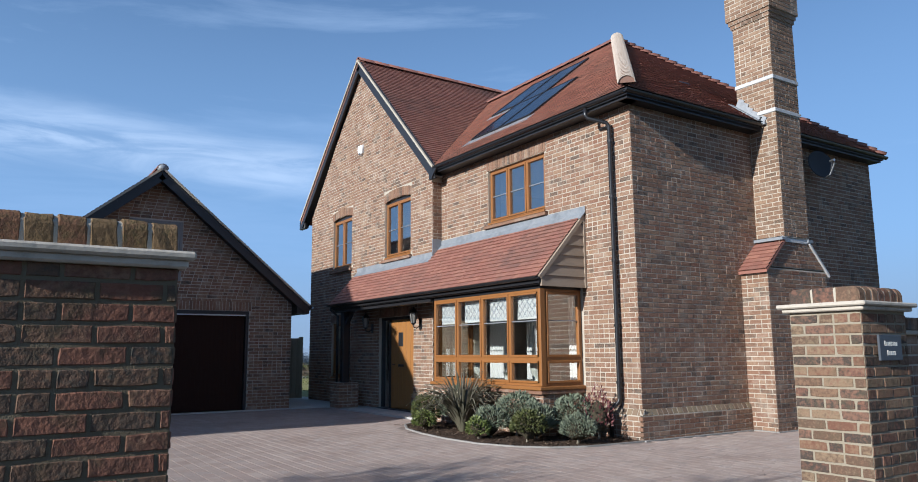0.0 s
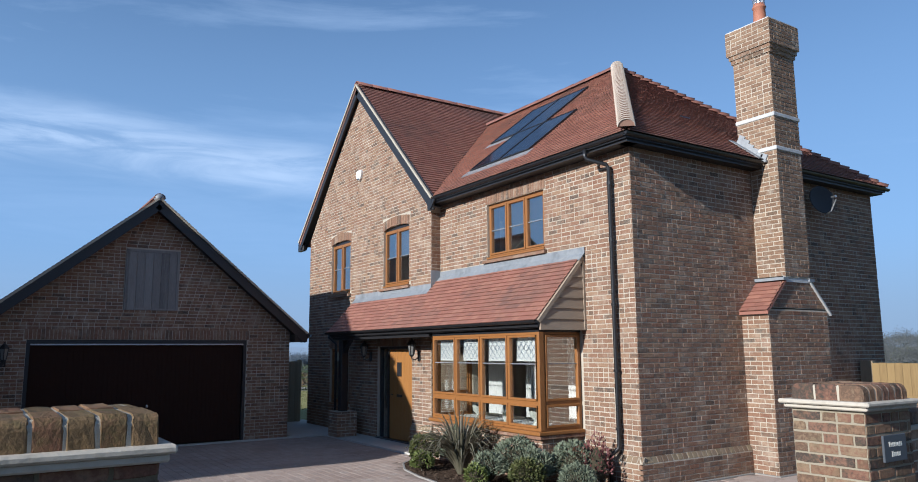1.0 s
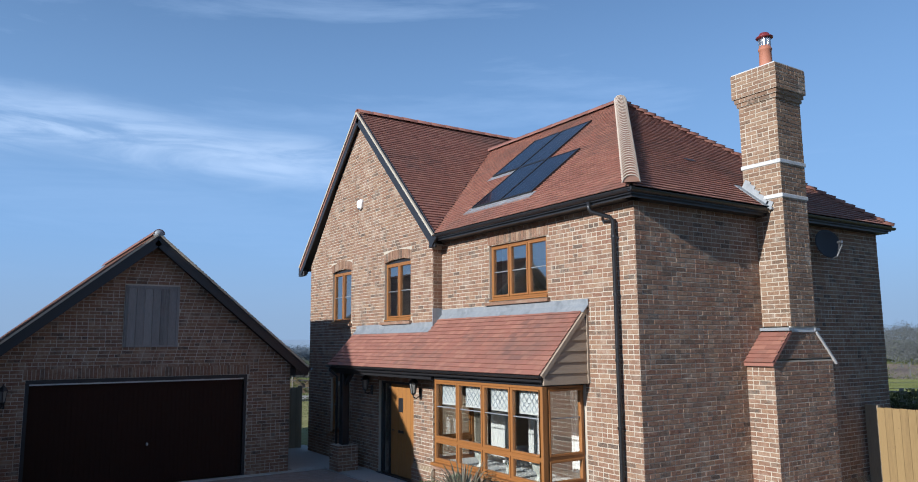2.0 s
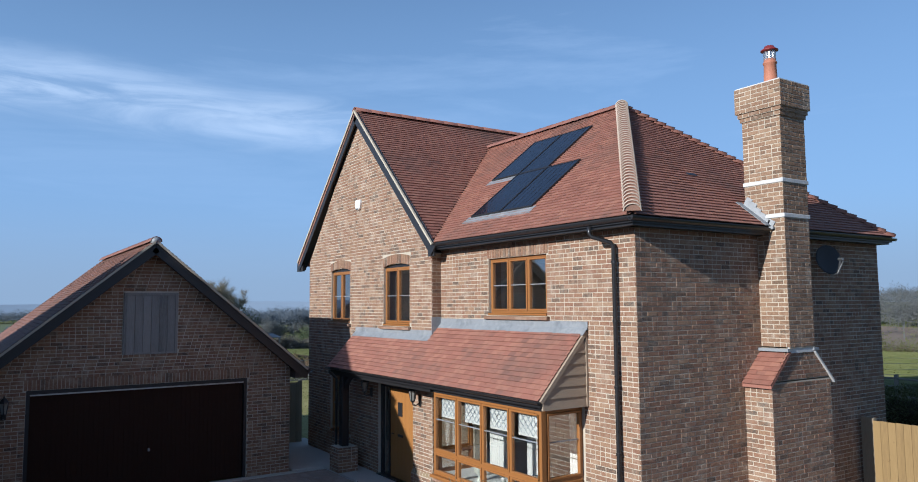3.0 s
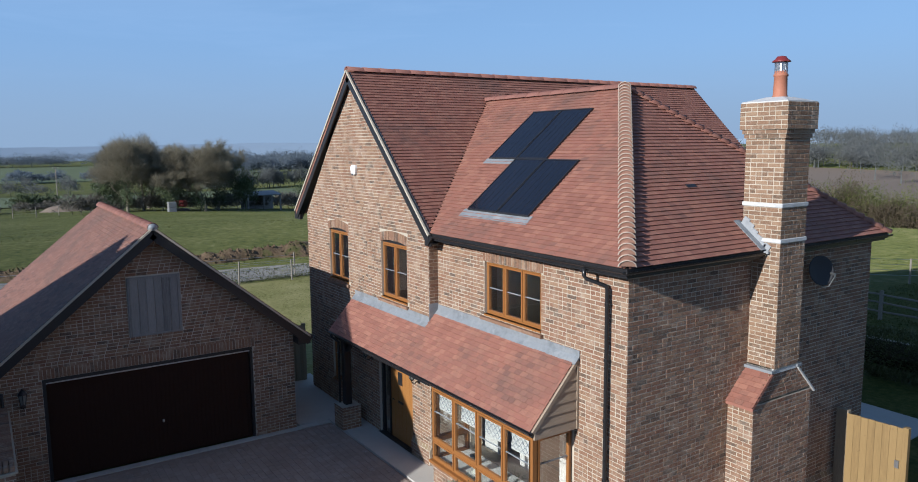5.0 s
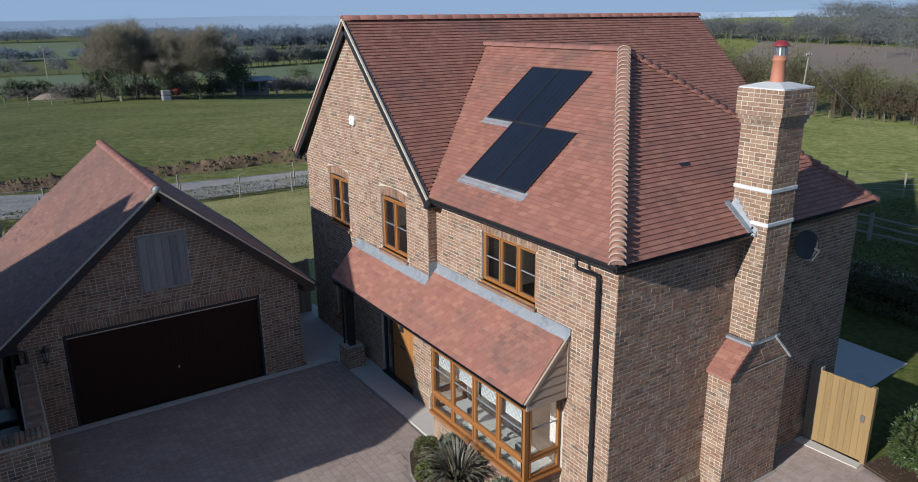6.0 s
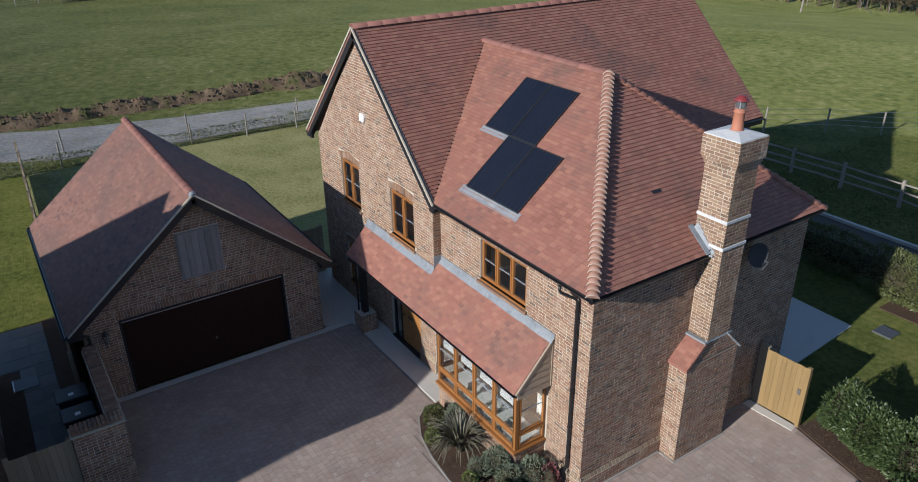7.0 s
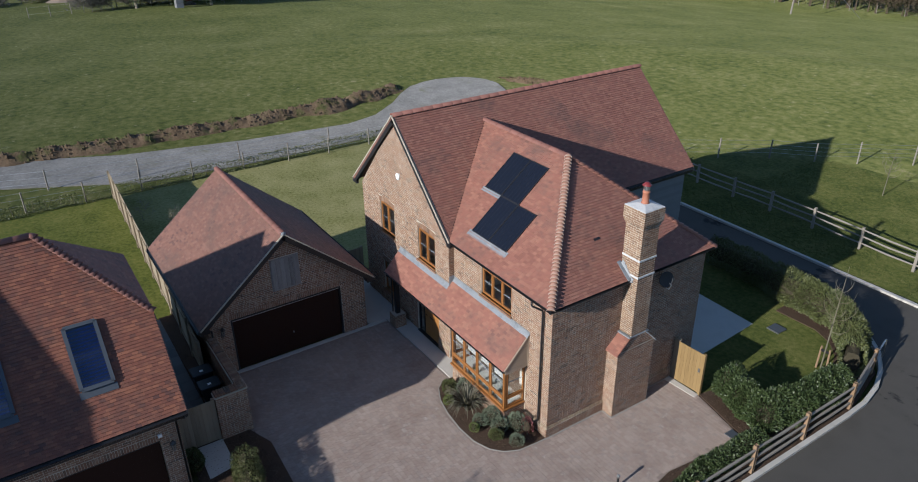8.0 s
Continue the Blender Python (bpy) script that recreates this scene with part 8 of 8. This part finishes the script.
# earth bank beside the track
def bank(name, label, line, half, high, seed):
    """A rough ridge of turned soil along a line, with clods strewn over it."""
    g = random.Random(seed)
    v, f, fine = [], [], []
    for (x0, y0), (x1, y1) in zip(line, line[1:]):
        n = max(4, int(math.hypot(x1 - x0, y1 - y0) / 0.2))
        fine += [(x0 + (x1 - x0) * i / n, y0 + (y1 - y0) * i / n) for i in range(n)]
    w = 15
    for i, (x, y) in enumerate(fine):
        end = min(1.0, i / 8, (len(fine) - 1 - i) / 8)
        size = (0.55 + 0.9 * abs(noise.noise(Vector((x * 0.35, y * 0.35, seed))))) * (0.2 + 0.8 * end)
        for j in range(w):
            q = 2 * j / (w - 1) - 1
            p = Vector((x + q * half * (0.85 + 0.5 * noise.noise(Vector((y * 0.5, x * 0.5, seed + 4)))), y, 0))
            r = noise.noise(p * 0.9) * 0.34 + noise.noise(p * 2.3 + Vector((0, 0, 5))) * 0.24 + noise.noise(p * 6.0) * 0.08
            z = (1 - abs(q) ** 1.6) * high * size + r * (1 - q * q) * high
            v.append((p.x + 0.1 * noise.noise(p * 4), p.y + 0.1 * noise.noise(p * 4 + Vector((9, 0, 0))), -0.14 if j in (0, w - 1) else max(-0.12, z - 0.1)))
        if i:
            for j in range(w - 1):
                a = i * w + j
                f.append((a - w, a - w + 1, a + 1, a))
    ob = setting(mesh(name, v, f, M_earth, smooth=True), label, "earth bank")
    clods = Heap()
    for _ in range(len(fine) * 7):
        i = g.randrange(len(fine))
        j = int(min(w - 2, max(1, g.gauss(w / 2, w / 4))))
        c = Vector(v[i * w + j])
        s = g.uniform(0.03, 0.13)
        c.x += g.uniform(-0.15, 0.15)
        pts = [tuple(c + Vector((dx, dy, dz)) * s * g.uniform(0.6, 1.3)) for dx, dy, dz in ((1, 0, 0), (0, 1, 0.1), (-1, 0, 0), (0, -1, 0.1), (0.1, 0, 0.9), (0, 0.1, -0.6))]
        clods.add(pts, [(0, 1, 4), (1, 2, 4), (2, 3, 4), (3, 0, 4), (1, 0, 5), (2, 1, 5), (3, 2, 5), (0, 3, 5)])
    clods.build("clods", M_earth, ob)


bank("earth_bank", "low bank of turned brown earth beside the track", [(-47, -34), (-43.2, -20), (-40.4, -12), (-39.6, -4), (-39.3, 4), (-39.2, 10), (-40.0, 14.5), (-41.6, 17.5)], 1.35, 0.75, 2)
bank("earth_bank_2", "short heap of turned earth past the turning head", [(-38.2, 26.6), (-36.0, 27.8), (-33.2, 29.6), (-31, 31)], 0.9, 0.5, 6)

# far clutter in the field
SZ = ground_z(-141, 3)
heap_sand = mesh("sand_heap", [(-139 + 2.6 * math.cos(k * 0.7) * r, 5.0 + 5 * math.sin(k * 0.7) * r, SZ + z + 0.15 * math.sin(k * 2.3 + r)) for r, z in ((1, -0.1), (0.6, 0.75), (0.2, 1.1)) for k in range(9)],
                 [(a * 9 + k, a * 9 + (k + 1) % 9, a * 9 + 9 + (k + 1) % 9, a * 9 + 9 + k) for a in range(2) for k in range(9)] + [tuple(range(18, 27))], M_plough)
tagged(heap_sand, "low heap of pale sand at the field edge", "heap")


def crates(x, y):
    z = ground_z(x, y)
    th = empty("container", "stacked dull white containers beside the field trees", "container", (x, y, z))
    for k in range(2):
        part("crate", block(x - 0.6, x + 0.6, y - 0.6, y + 0.6, z - 0.1 + k * 0.85, z + 0.72 + k * 0.85, 0.06), M_crate, th)


crates(-113.5, 17.4)
mz = ground_z(-117, 19.5)
machine = empty("machine", "red rounded machine body behind the containers", "machine", (-117, 19.5, mz))
part("drum", tube([(-117.6, 18.8, mz + 1.3), (-116.4, 20.2, mz + 1.2)], 0.55, 14), M_red_metal, machine)
part("skid", block(-118.2, -115.8, 18.4, 20.6, mz - 0.2, mz + 0.4), M_gutter, machine)
hz = ground_z(-130, 37)
shed = empty("field_shelter", "open grey field shelter at the wood edge", "shed", (-130, 37, hz))
slab(shed, "roof_sheet", [(-132.5, 33.8, hz + 3.4), (-127.5, 33.8, hz + 2.9), (-127.5, 40.5, hz + 2.9), (-132.5, 40.5, hz + 3.4)], 0.15, M_crate)
part("back_wall", block(-132.4, -132.2, 34, 40.3, hz - 0.2, hz + 3.2), M_grey_boards, shed)
for y in (34, 37, 40.2):
    part("post", block(-127.9, -127.65, y - 0.12, y + 0.12, hz - 0.2, hz + 2.85), M_grey_boards, shed)
wire_fence("paddock_fence", "rough paddock fence before the field trees", [(-118 + 0.012 * (y - 12) ** 2 * 0.1, y) for y in range(-4, 34, 3)], 1.5, 2)
wire_fence("far_fence", "paddock fence in front of the tall hedge", [(-130 + 6 * i, 160 + 1.45 * i) for i in range(16)], 1.8, 2)


def power_pole(x, y, h, lean, label):
    z = ground_z(x, y)
    p = empty("power_pole", label, "pole", (x, y, z), "power poles")
    part("pole", tube([(x, y, z - 0.3), (x + lean, y, z + h)], [0.22, 0.15], 8), M_rail, p)
    part("crossarm", block(x + lean - 0.08, x + lean + 0.08, y - 1.1, y + 1.1, z + h - 0.7, z + h - 0.5), M_rail, p)
    for d in (-0.9, 0, 0.9):
        part("insulator", lathe([(0.08, 0), (0.09, 0.15), (0.05, 0.24)], (x + lean, y + d, z + h - 0.5), 8), M_ceramic, p)
    return p


pp = power_pole(-88, 146, 15.0, 0.8, "weathered timber power pole with a stay wire")
part("stay_wire", tube([(-87.5, 146, ground_z(-88, 146) + 13), (-76, 154, ground_z(-76, 154))], 0.035, 4), M_steel, pp)
power_pole(-313, 17.8, 12.0, 0.0, "slender timber power pole beyond the pasture")

# ---- bricks, tiles and paving laid last ----
def arch_skip(z, holes, extra=()):
    """What the openings and the brick heads over them cut from a course."""
    out = []
    for a, b, c, d, head in [(*h, 0.225) for h in holes] + list(extra):
        if c - 0.11 < z < d + head + 0.01:
            out.append((a - 0.005, b + 0.005) if c <= z <= d else ((a - 0.09, b + 0.09) if z < c else (a - 0.06, b + 0.06)))
    return out


def gable_spans(length, height, peak_u, peak_z, holes):
    def spans(z):
        if z <= height:
            base = [(0.0, length)]
        else:
            f = (peak_z - z) / (peak_z - height)
            base = [(peak_u - peak_u * f + 0.01, peak_u + (length - peak_u) * f - 0.01)]
        return minus(base, arch_skip(z, holes)) if base[0][1] > base[0][0] else []
    return spans


def soldiers(parent, o, u, n, a, b, z, h=0.215, m=M_brick, rise=0.0, limit=80):
    """Bricks on end over an opening; rise: the height of a flat arch."""
    k = max(1, round((b - a) / 0.075))
    step = (b - a) / k
    spots = [(a + step * (i + 0.5), z + h / 2 + rise * (1 - (2 * (i + 0.5) / k - 1) ** 2), step - 0.01, h) for i in range(k)]
    pieces(parent, "brick", spots, o, u, (0, 0, 1), n, m, focus=(a, z), limit=limit, depth=0.01)


X, Y, Z = Vector((1, 0, 0)), Vector((0, 1, 0)), Vector((0, 0, 1))
L = GX1 - GX0
pieces(w_gable, "brick", courses(gable_spans(L, 5.2, RIDGE - GX0, peak, gable_holes), 0.045, peak - 0.05), (GX0, GY, 0), X, Z, -Y, M_brick, focus=(6.6, 3.2))
for a, b, c, d in gable_holes[:2]:
    soldiers(w_gable, (GX0, GY, 0), X, -Y, a - 0.05, b + 0.05, d - 0.07, rise=0.075)
for a, b, c, d in gable_holes[2:]:
    soldiers(w_gable, (GX0, GY, 0), X, -Y, a - 0.05, b + 0.05, d + 0.005)
pieces(w_wing, "brick", courses(lambda z: minus([(0.012, L * 0 - GX1)], arch_skip(z, wing_holes) + ([(1.05, 4.35)] if z < 2.4 else [])), 0.02, 5.13), (GX1, 0, 0), X, Z, -Y, M_brick, focus=(4.9, 2.6))
soldiers(w_wing, (GX1, 0, 0), X, -Y, 1.69, 3.51, 4.845)
pieces(w_return, "brick", courses(lambda z: [(0.0, -GY)], 0.02, 5.0), (GX1, 0.0, 0), -Y, Z, X, M_brick, limit=60, focus=(0, 3))
pieces(w_side, "brick", courses(lambda z: [(0.0, 7.0)] if z > 5.0 else ([(0.0, 7.0)]), 0.47, 5.13, seed=5), (0, 0, 0), Y, Z, X, M_brick, focus=(1.2, 2.5))
pieces(w_rear_side, "brick", courses(lambda z: [(0.0, 5.2)], 0.02, 2.6), (GX1, 7.0, 0), Y, Z, X, M_brick, limit=0)
for i in range(16):
    part("board", beam((GX1 + 0.02, 7.0, 2.7 + i * 0.15), (GX1 + 0.02, 12.2, 2.7 + i * 0.15), 0.03, 0.16, (-0.15, 0, 1)), M_clad, w_rear_side)
for ob, o, u, n, ln in ((p_side, (0.05, -0.05, 0), Y, X, 2.57), (p_side_rear, (0.05, 4.22, 0), Y, X, 2.7), (p_wing, (-1.15, -0.05, 0), X, -Y, 1.2), (p_pier, (-6.33, GY - 0.05, 0), X, -Y, 0.8)):
    pieces(ob, "brick", courses(lambda z: [(0.0, ln)], 0.0, 0.375), o, u, Z, n, M_brick, limit=70, focus=(0, 0.2))
    k = round(ln / 0.112)
    slope = (Z * 0.095 - n * 0.05).normalized()
    pieces(ob, "brick", [(ln * (i + 0.5) / k, 0.054, ln / k - 0.01, 0.1) for i in range(k)], Vector(o) + Z * 0.375, u, slope, u.cross(slope), M_pale_brick, limit=60, focus=(0, 0))
# chimney
for ob, x0, x1, y0, y1, z0, z1, lim, mb in ((breast, 0.0, BX, B0, B1, 0.02, 2.68, 150, M_brick), (stack, X0, SX, S0, S1, 3.22, 7.2, 120, M_stack_brick)):
    pieces(ob, "brick", courses(lambda z: [(0.0, x1 - x0)], z0, z1, seed=2), (x0, y0, 0), X, Z, -Y, mb, limit=lim, focus=(0, z1))
    pieces(ob, "brick", courses(lambda z: [(0.0, y1 - y0)], z0, z1, seed=4), (x1, y0, 0), Y, Z, X, mb, limit=lim, focus=(0, z1))
pieces(breast, "brick", courses(lambda z: [(max(0.0, (z - 2.68) / 0.54 * (S0 - B0)) + 0.01, B1 - B0 - max(0.0, (z - 2.68) / 0.54 * (B1 - S1)) - 0.01)], 2.69, 3.14), (BX, B0, 0), Y, Z, X, M_brick, limit=60)
pieces(stack, "brick", courses(lambda z: [(0.0, 0.7)], 5.6, 7.2, seed=8), (X0, S1, 0), -Y, Z, -X, M_stack_brick, limit=0)
for out, z0, z1, ob in corbels:
    for o, u, n, ln in (((X0 - out, S0 - out, 0), X, -Y, SX - X0 + 2 * out), ((SX + out, S0 - out, 0), Y, X, S1 - S0 + 2 * out)):
        pieces(ob, "brick", courses(lambda z: [(0.0, ln)], z0 + 0.005, z1), o, u, Z, n, M_stack_brick, limit=40, focus=(0, z1))
vs = Vector((0, cover_top - cover_e, cover_hi - cover_lo))
tiling(cover_front, (0.01, cover_e, cover_lo + 0.0), X, vs, lambda s: [(0.0, BX + 0.03)], vs.length - 0.08, M_tile, limit=60)
# bay base, porch post base
for o, u, n, ln in (((BAYX0, BAYY + 0.02, 0), X, -Y, BAYX1 - BAYX0), ((BAYX1, BAYY + 0.02, 0), Y, X, -BAYY - 0.02)):
    pieces(base, "brick", courses(lambda z: [(0.0, ln)], 0.0, 0.66), o, u, Z, n, M_brick, limit=120, focus=(ln, 0.5))
for o, u, n in (((-9.0, -1.0, 0), X, -Y), ((-8.5, -1.0, 0), Y, X)):
    pieces(post_base, "brick", courses(lambda z: [(0.0, 0.5)], 0.05, 0.62), o, u, Z, n, M_brick, limit=30)
# garage
gl = GA1 - GA0
pieces(w_gar, "brick", courses(lambda z: minus(gable_spans(gl, 2.62, GA1 - GR, g_peak, [(u0, u1, 0.0, 2.3)])(z), [(GA1 + 4.47, GA1 + 5.61)] if 2.93 < z < 4.28 else []), 0.03, g_peak - 0.05, seed=7), (GFX, GA1, 0), -Y, Z, X, M_brick, focus=(0.6, 1.8))
soldiers(w_gar, (GFX, GA1, 0), -Y, X, u0 - 0.05, u1 + 0.05, 2.305)
pieces(w_gar_l, "brick", courses(lambda z: [(4.0, 7.1)], 0.03, 2.5), (-16.54, GA0, 0), X, Z, -Y, M_brick, limit=0)

# piers and garden walls
for ob, x0, x1, y0, y1, z1, m in ((core_l, 4.2, 4.86, -8.34, -7.63, 1.625, M_old_brick), (core_r, 4.43, 4.96, -3.12, -2.52, 1.585, M_pier_brick)):
    for o, u, n, ln in (((x0, y0, 0), X, -Y, x1 - x0), ((x1, y0, 0), Y, X, y1 - y0), ((x1, y1, 0), -X, Y, x1 - x0)):
        pieces(ob, "brick", courses(lambda z: [(0.0, ln)], 0.0, z1, seed=3), o, u, Z, n, m, limit=90, focus=(ln / 2, 1.2), depth=0.005, worn=0.003, gap_jitter=0.002, tumbled=True)
for ob, x0, x1, y0, y1, z1 in ((core_w1, 4.62, 4.92, -2.5, -1.2, 1.42), (core_w2, -6.33, -6.0, -9.05, -8.0, 1.75), (core_w3, -9.4, -6.34, -8.3, -8.0, 1.75)):
    for o, u, n, ln in (((x1, y0, 0), Y, X, y1 - y0), ((x1, y1, 0), -X, Y, x1 - x0), ((x0, y0, 0), X, -Y, x1 - x0)):
        pieces(ob, "brick", courses(lambda z: [(0.0, ln)], 0.0, z1, seed=6), o, u, Z, n, M_brick, limit=60, focus=(ln / 2, 1.2))
pieces(n_wall, "brick", courses(lambda z: minus([(0.0, 6.5)], [(0.6, 5.2)] if z < 2.48 else []), 0.02, 3.1), (-4.4, -10.48, 0), -Y, Z, X, M_brick, limit=120, focus=(0.3, 2.6))
soldiers(n_wall, (-4.4, -10.48, 0), -Y, X, 0.55, 5.25, 2.255)
pieces(n_side, "brick", courses(lambda z: [(3.0, 7.38)], 0.02, 3.1), (-12.08, -10.48, 0), X, Z, Y, M_brick, limit=0)

# roof tiles
ang = lambda k: Vector((1, k)).normalized()
c, s_ = ang(MK)


def main_spans(s):
    z = TOPZ + s * s_
    t = (z - WZ) / WK
    if z > W_TOP:
        return [(f_y, b_y)]
    return [(f_y, EAVE + t - 0.02), (EB - t + 0.02, b_y)]


tiling(roof_main, (RIDGE + ev, 0, TOPZ), Y, (-c, 0, s_), main_spans, ev / c, M_tile, focus=(0.2, 3.0))
c, s_ = ang(WK)
slope_len = (W_RIDGE - EAVE) / c
tiling(roof_wing, (0, EAVE, WZ), X, (0, c, s_), lambda s: [(RIDGE + (RZ - WZ - s * s_) / MK + 0.02, EX - s * c)], slope_len, M_tile, focus=(-1.0, 1.2))
tiling(roof_hip, (EX, 0, WZ), Y, (-c, 0, s_), lambda s: minus([(EAVE + s * c, EB - s * c)], [(S0 - 0.02, S1 + 0.02)] if EX - s * c > X0 else []), slope_len, M_tile, focus=(0.8, 0.8))
c, s_ = ang(PK)


def porch_spans(s):
    y = PE + s * c
    return [(PX0, PX1)] if y < GY - 0.05 else ([(GX1 + 0.02, PX1)] if y < -0.05 else [])


tiling(roof_porch, (0, PE - 0.03, PZ - 0.03 * PK), X, (0, c, s_), porch_spans, 1.0 / c, M_tile, focus=(-2.5, 0.4))
c, s_ = ang(GK)
tiling(roof_gl, (0, GR - GE, ez), X, (0, c, s_), lambda s: [(GB, GF)], GE / c, M_tile_garage, focus=(-10.5, 3))
tiling(roof_gr, (0, GR + GE, ez), -X, (0, -c, s_), lambda s: [(-GF, -GB)], GE / c, M_tile_garage, focus=(9.5, 3))
c, s_ = ang(NK)


def nb_spans(s):
    z = 3.32 + s * s_
    return [(-18.9, NY if z < HZ else NY - (z - HZ) / (NZ - HZ) * (NY - NR))]


tiling(roof_n, (NX + NE, 0, 3.32), Y, (-c, 0, s_), nb_spans, NE / c, M_tile_orange, focus=(-11.5, 2.5))
hk = Vector((NY - NR, NZ - HZ)).normalized()
tiling(roof_n3, (0, NY, HZ), -X, (0, -hk[0], hk[1]), lambda s: [(-NX - HX * (1 - s * hk[1] / (NZ - HZ)), -NX + HX * (1 - s * hk[1] / (NZ - HZ)))], math.hypot(NY - NR, NZ - HZ), M_tile, limit=0)
cap_tiles(roof_n, "bonnet_tile", (NX + HX, NY, HZ + 0.03), (NX, NR, NZ + 0.04), 0.1, 0.16, M_ridge, 1.35, fill=M_hip)
cap_tiles(roof_n, "ridge_tile", (NX, NR, NZ), (NX, -19.0, NZ), 0.12, 0.44, M_ridge, 1.03)
# hips and ridges
cap_tiles(roof_hip, "bonnet_tile", (EX + 0.01, EAVE - 0.01, WZ + 0.02), (HIPX, W_RIDGE, W_TOP + 0.05), 0.098, 0.137, M_hip, 1.45, fill=M_bonnet_mortar)
cap_tiles(roof_hip, "bonnet_tile", (EX + 0.0, EB + 0.0, WZ - 0.02), (HIPX, W_RIDGE, W_TOP + 0.01), 0.095, 0.2, M_tile, 1.12, fill=M_tile)
cap_tiles(roof_wing, "ridge_tile", (HIPX - 0.05, W_RIDGE, W_TOP + 0.0), (RIDGE + (RZ - W_TOP) / MK, W_RIDGE, W_TOP + 0.0), 0.12, 0.44, M_ridge, 1.03)
cap_tiles(roof_main, "ridge_tile", (RIDGE, f_y, RZ - 0.01), (RIDGE, b_y, RZ - 0.01), 0.12, 0.44, M_ridge, 1.03)
cap_tiles(roof_gl, "ridge_tile", (GF, GR, GRZ - 0.01), (GB, GR, GRZ - 0.01), 0.12, 0.44, M_ridge, 1.03)


g = random.Random(11)
blocks = []
y = -8.05
while y < 6.0:
    h = 0.15
    x = -9.25 + g.uniform(0, 0.2)
    while x < 4.95:
        w = g.choice((0.11, 0.17, 0.17, 0.23))
        if all(in_poly(px, py, drive_outline) for px, py in ((x, y), (x + w, y), (x, y + h), (x + w, y + h))):
            blocks.append((x + w / 2, y + h / 2, w - 0.007, h - 0.007))
        x += w
    y += h
pieces(drive, "paving_block", blocks, (0, 0, 0.018), X, Y, Z, M_paver, depth=0.0022, worn=0.0016, focus=(0.5, -3.5), heap_name="paving", gap_jitter=0.0008)
slabs = [(-12.35 + 0.62 * i + 0.3, -9.86 + 0.41 * k + 0.2, 0.605, 0.395) for i in range(10) for k in range(2)] + [(-14.85 + 0.61 * i + 0.3, -10.44 + 0.48 * k + 0.24, 0.595, 0.465) for i in range(4) for k in range(3)]
pieces(bpy.data.objects["side_path"], "paving_slab", slabs, (0, 0, 0.022), X, Y, Z, M_slab, depth=0.006, worn=0.004, heap_name="slabs", gap_jitter=0.002)
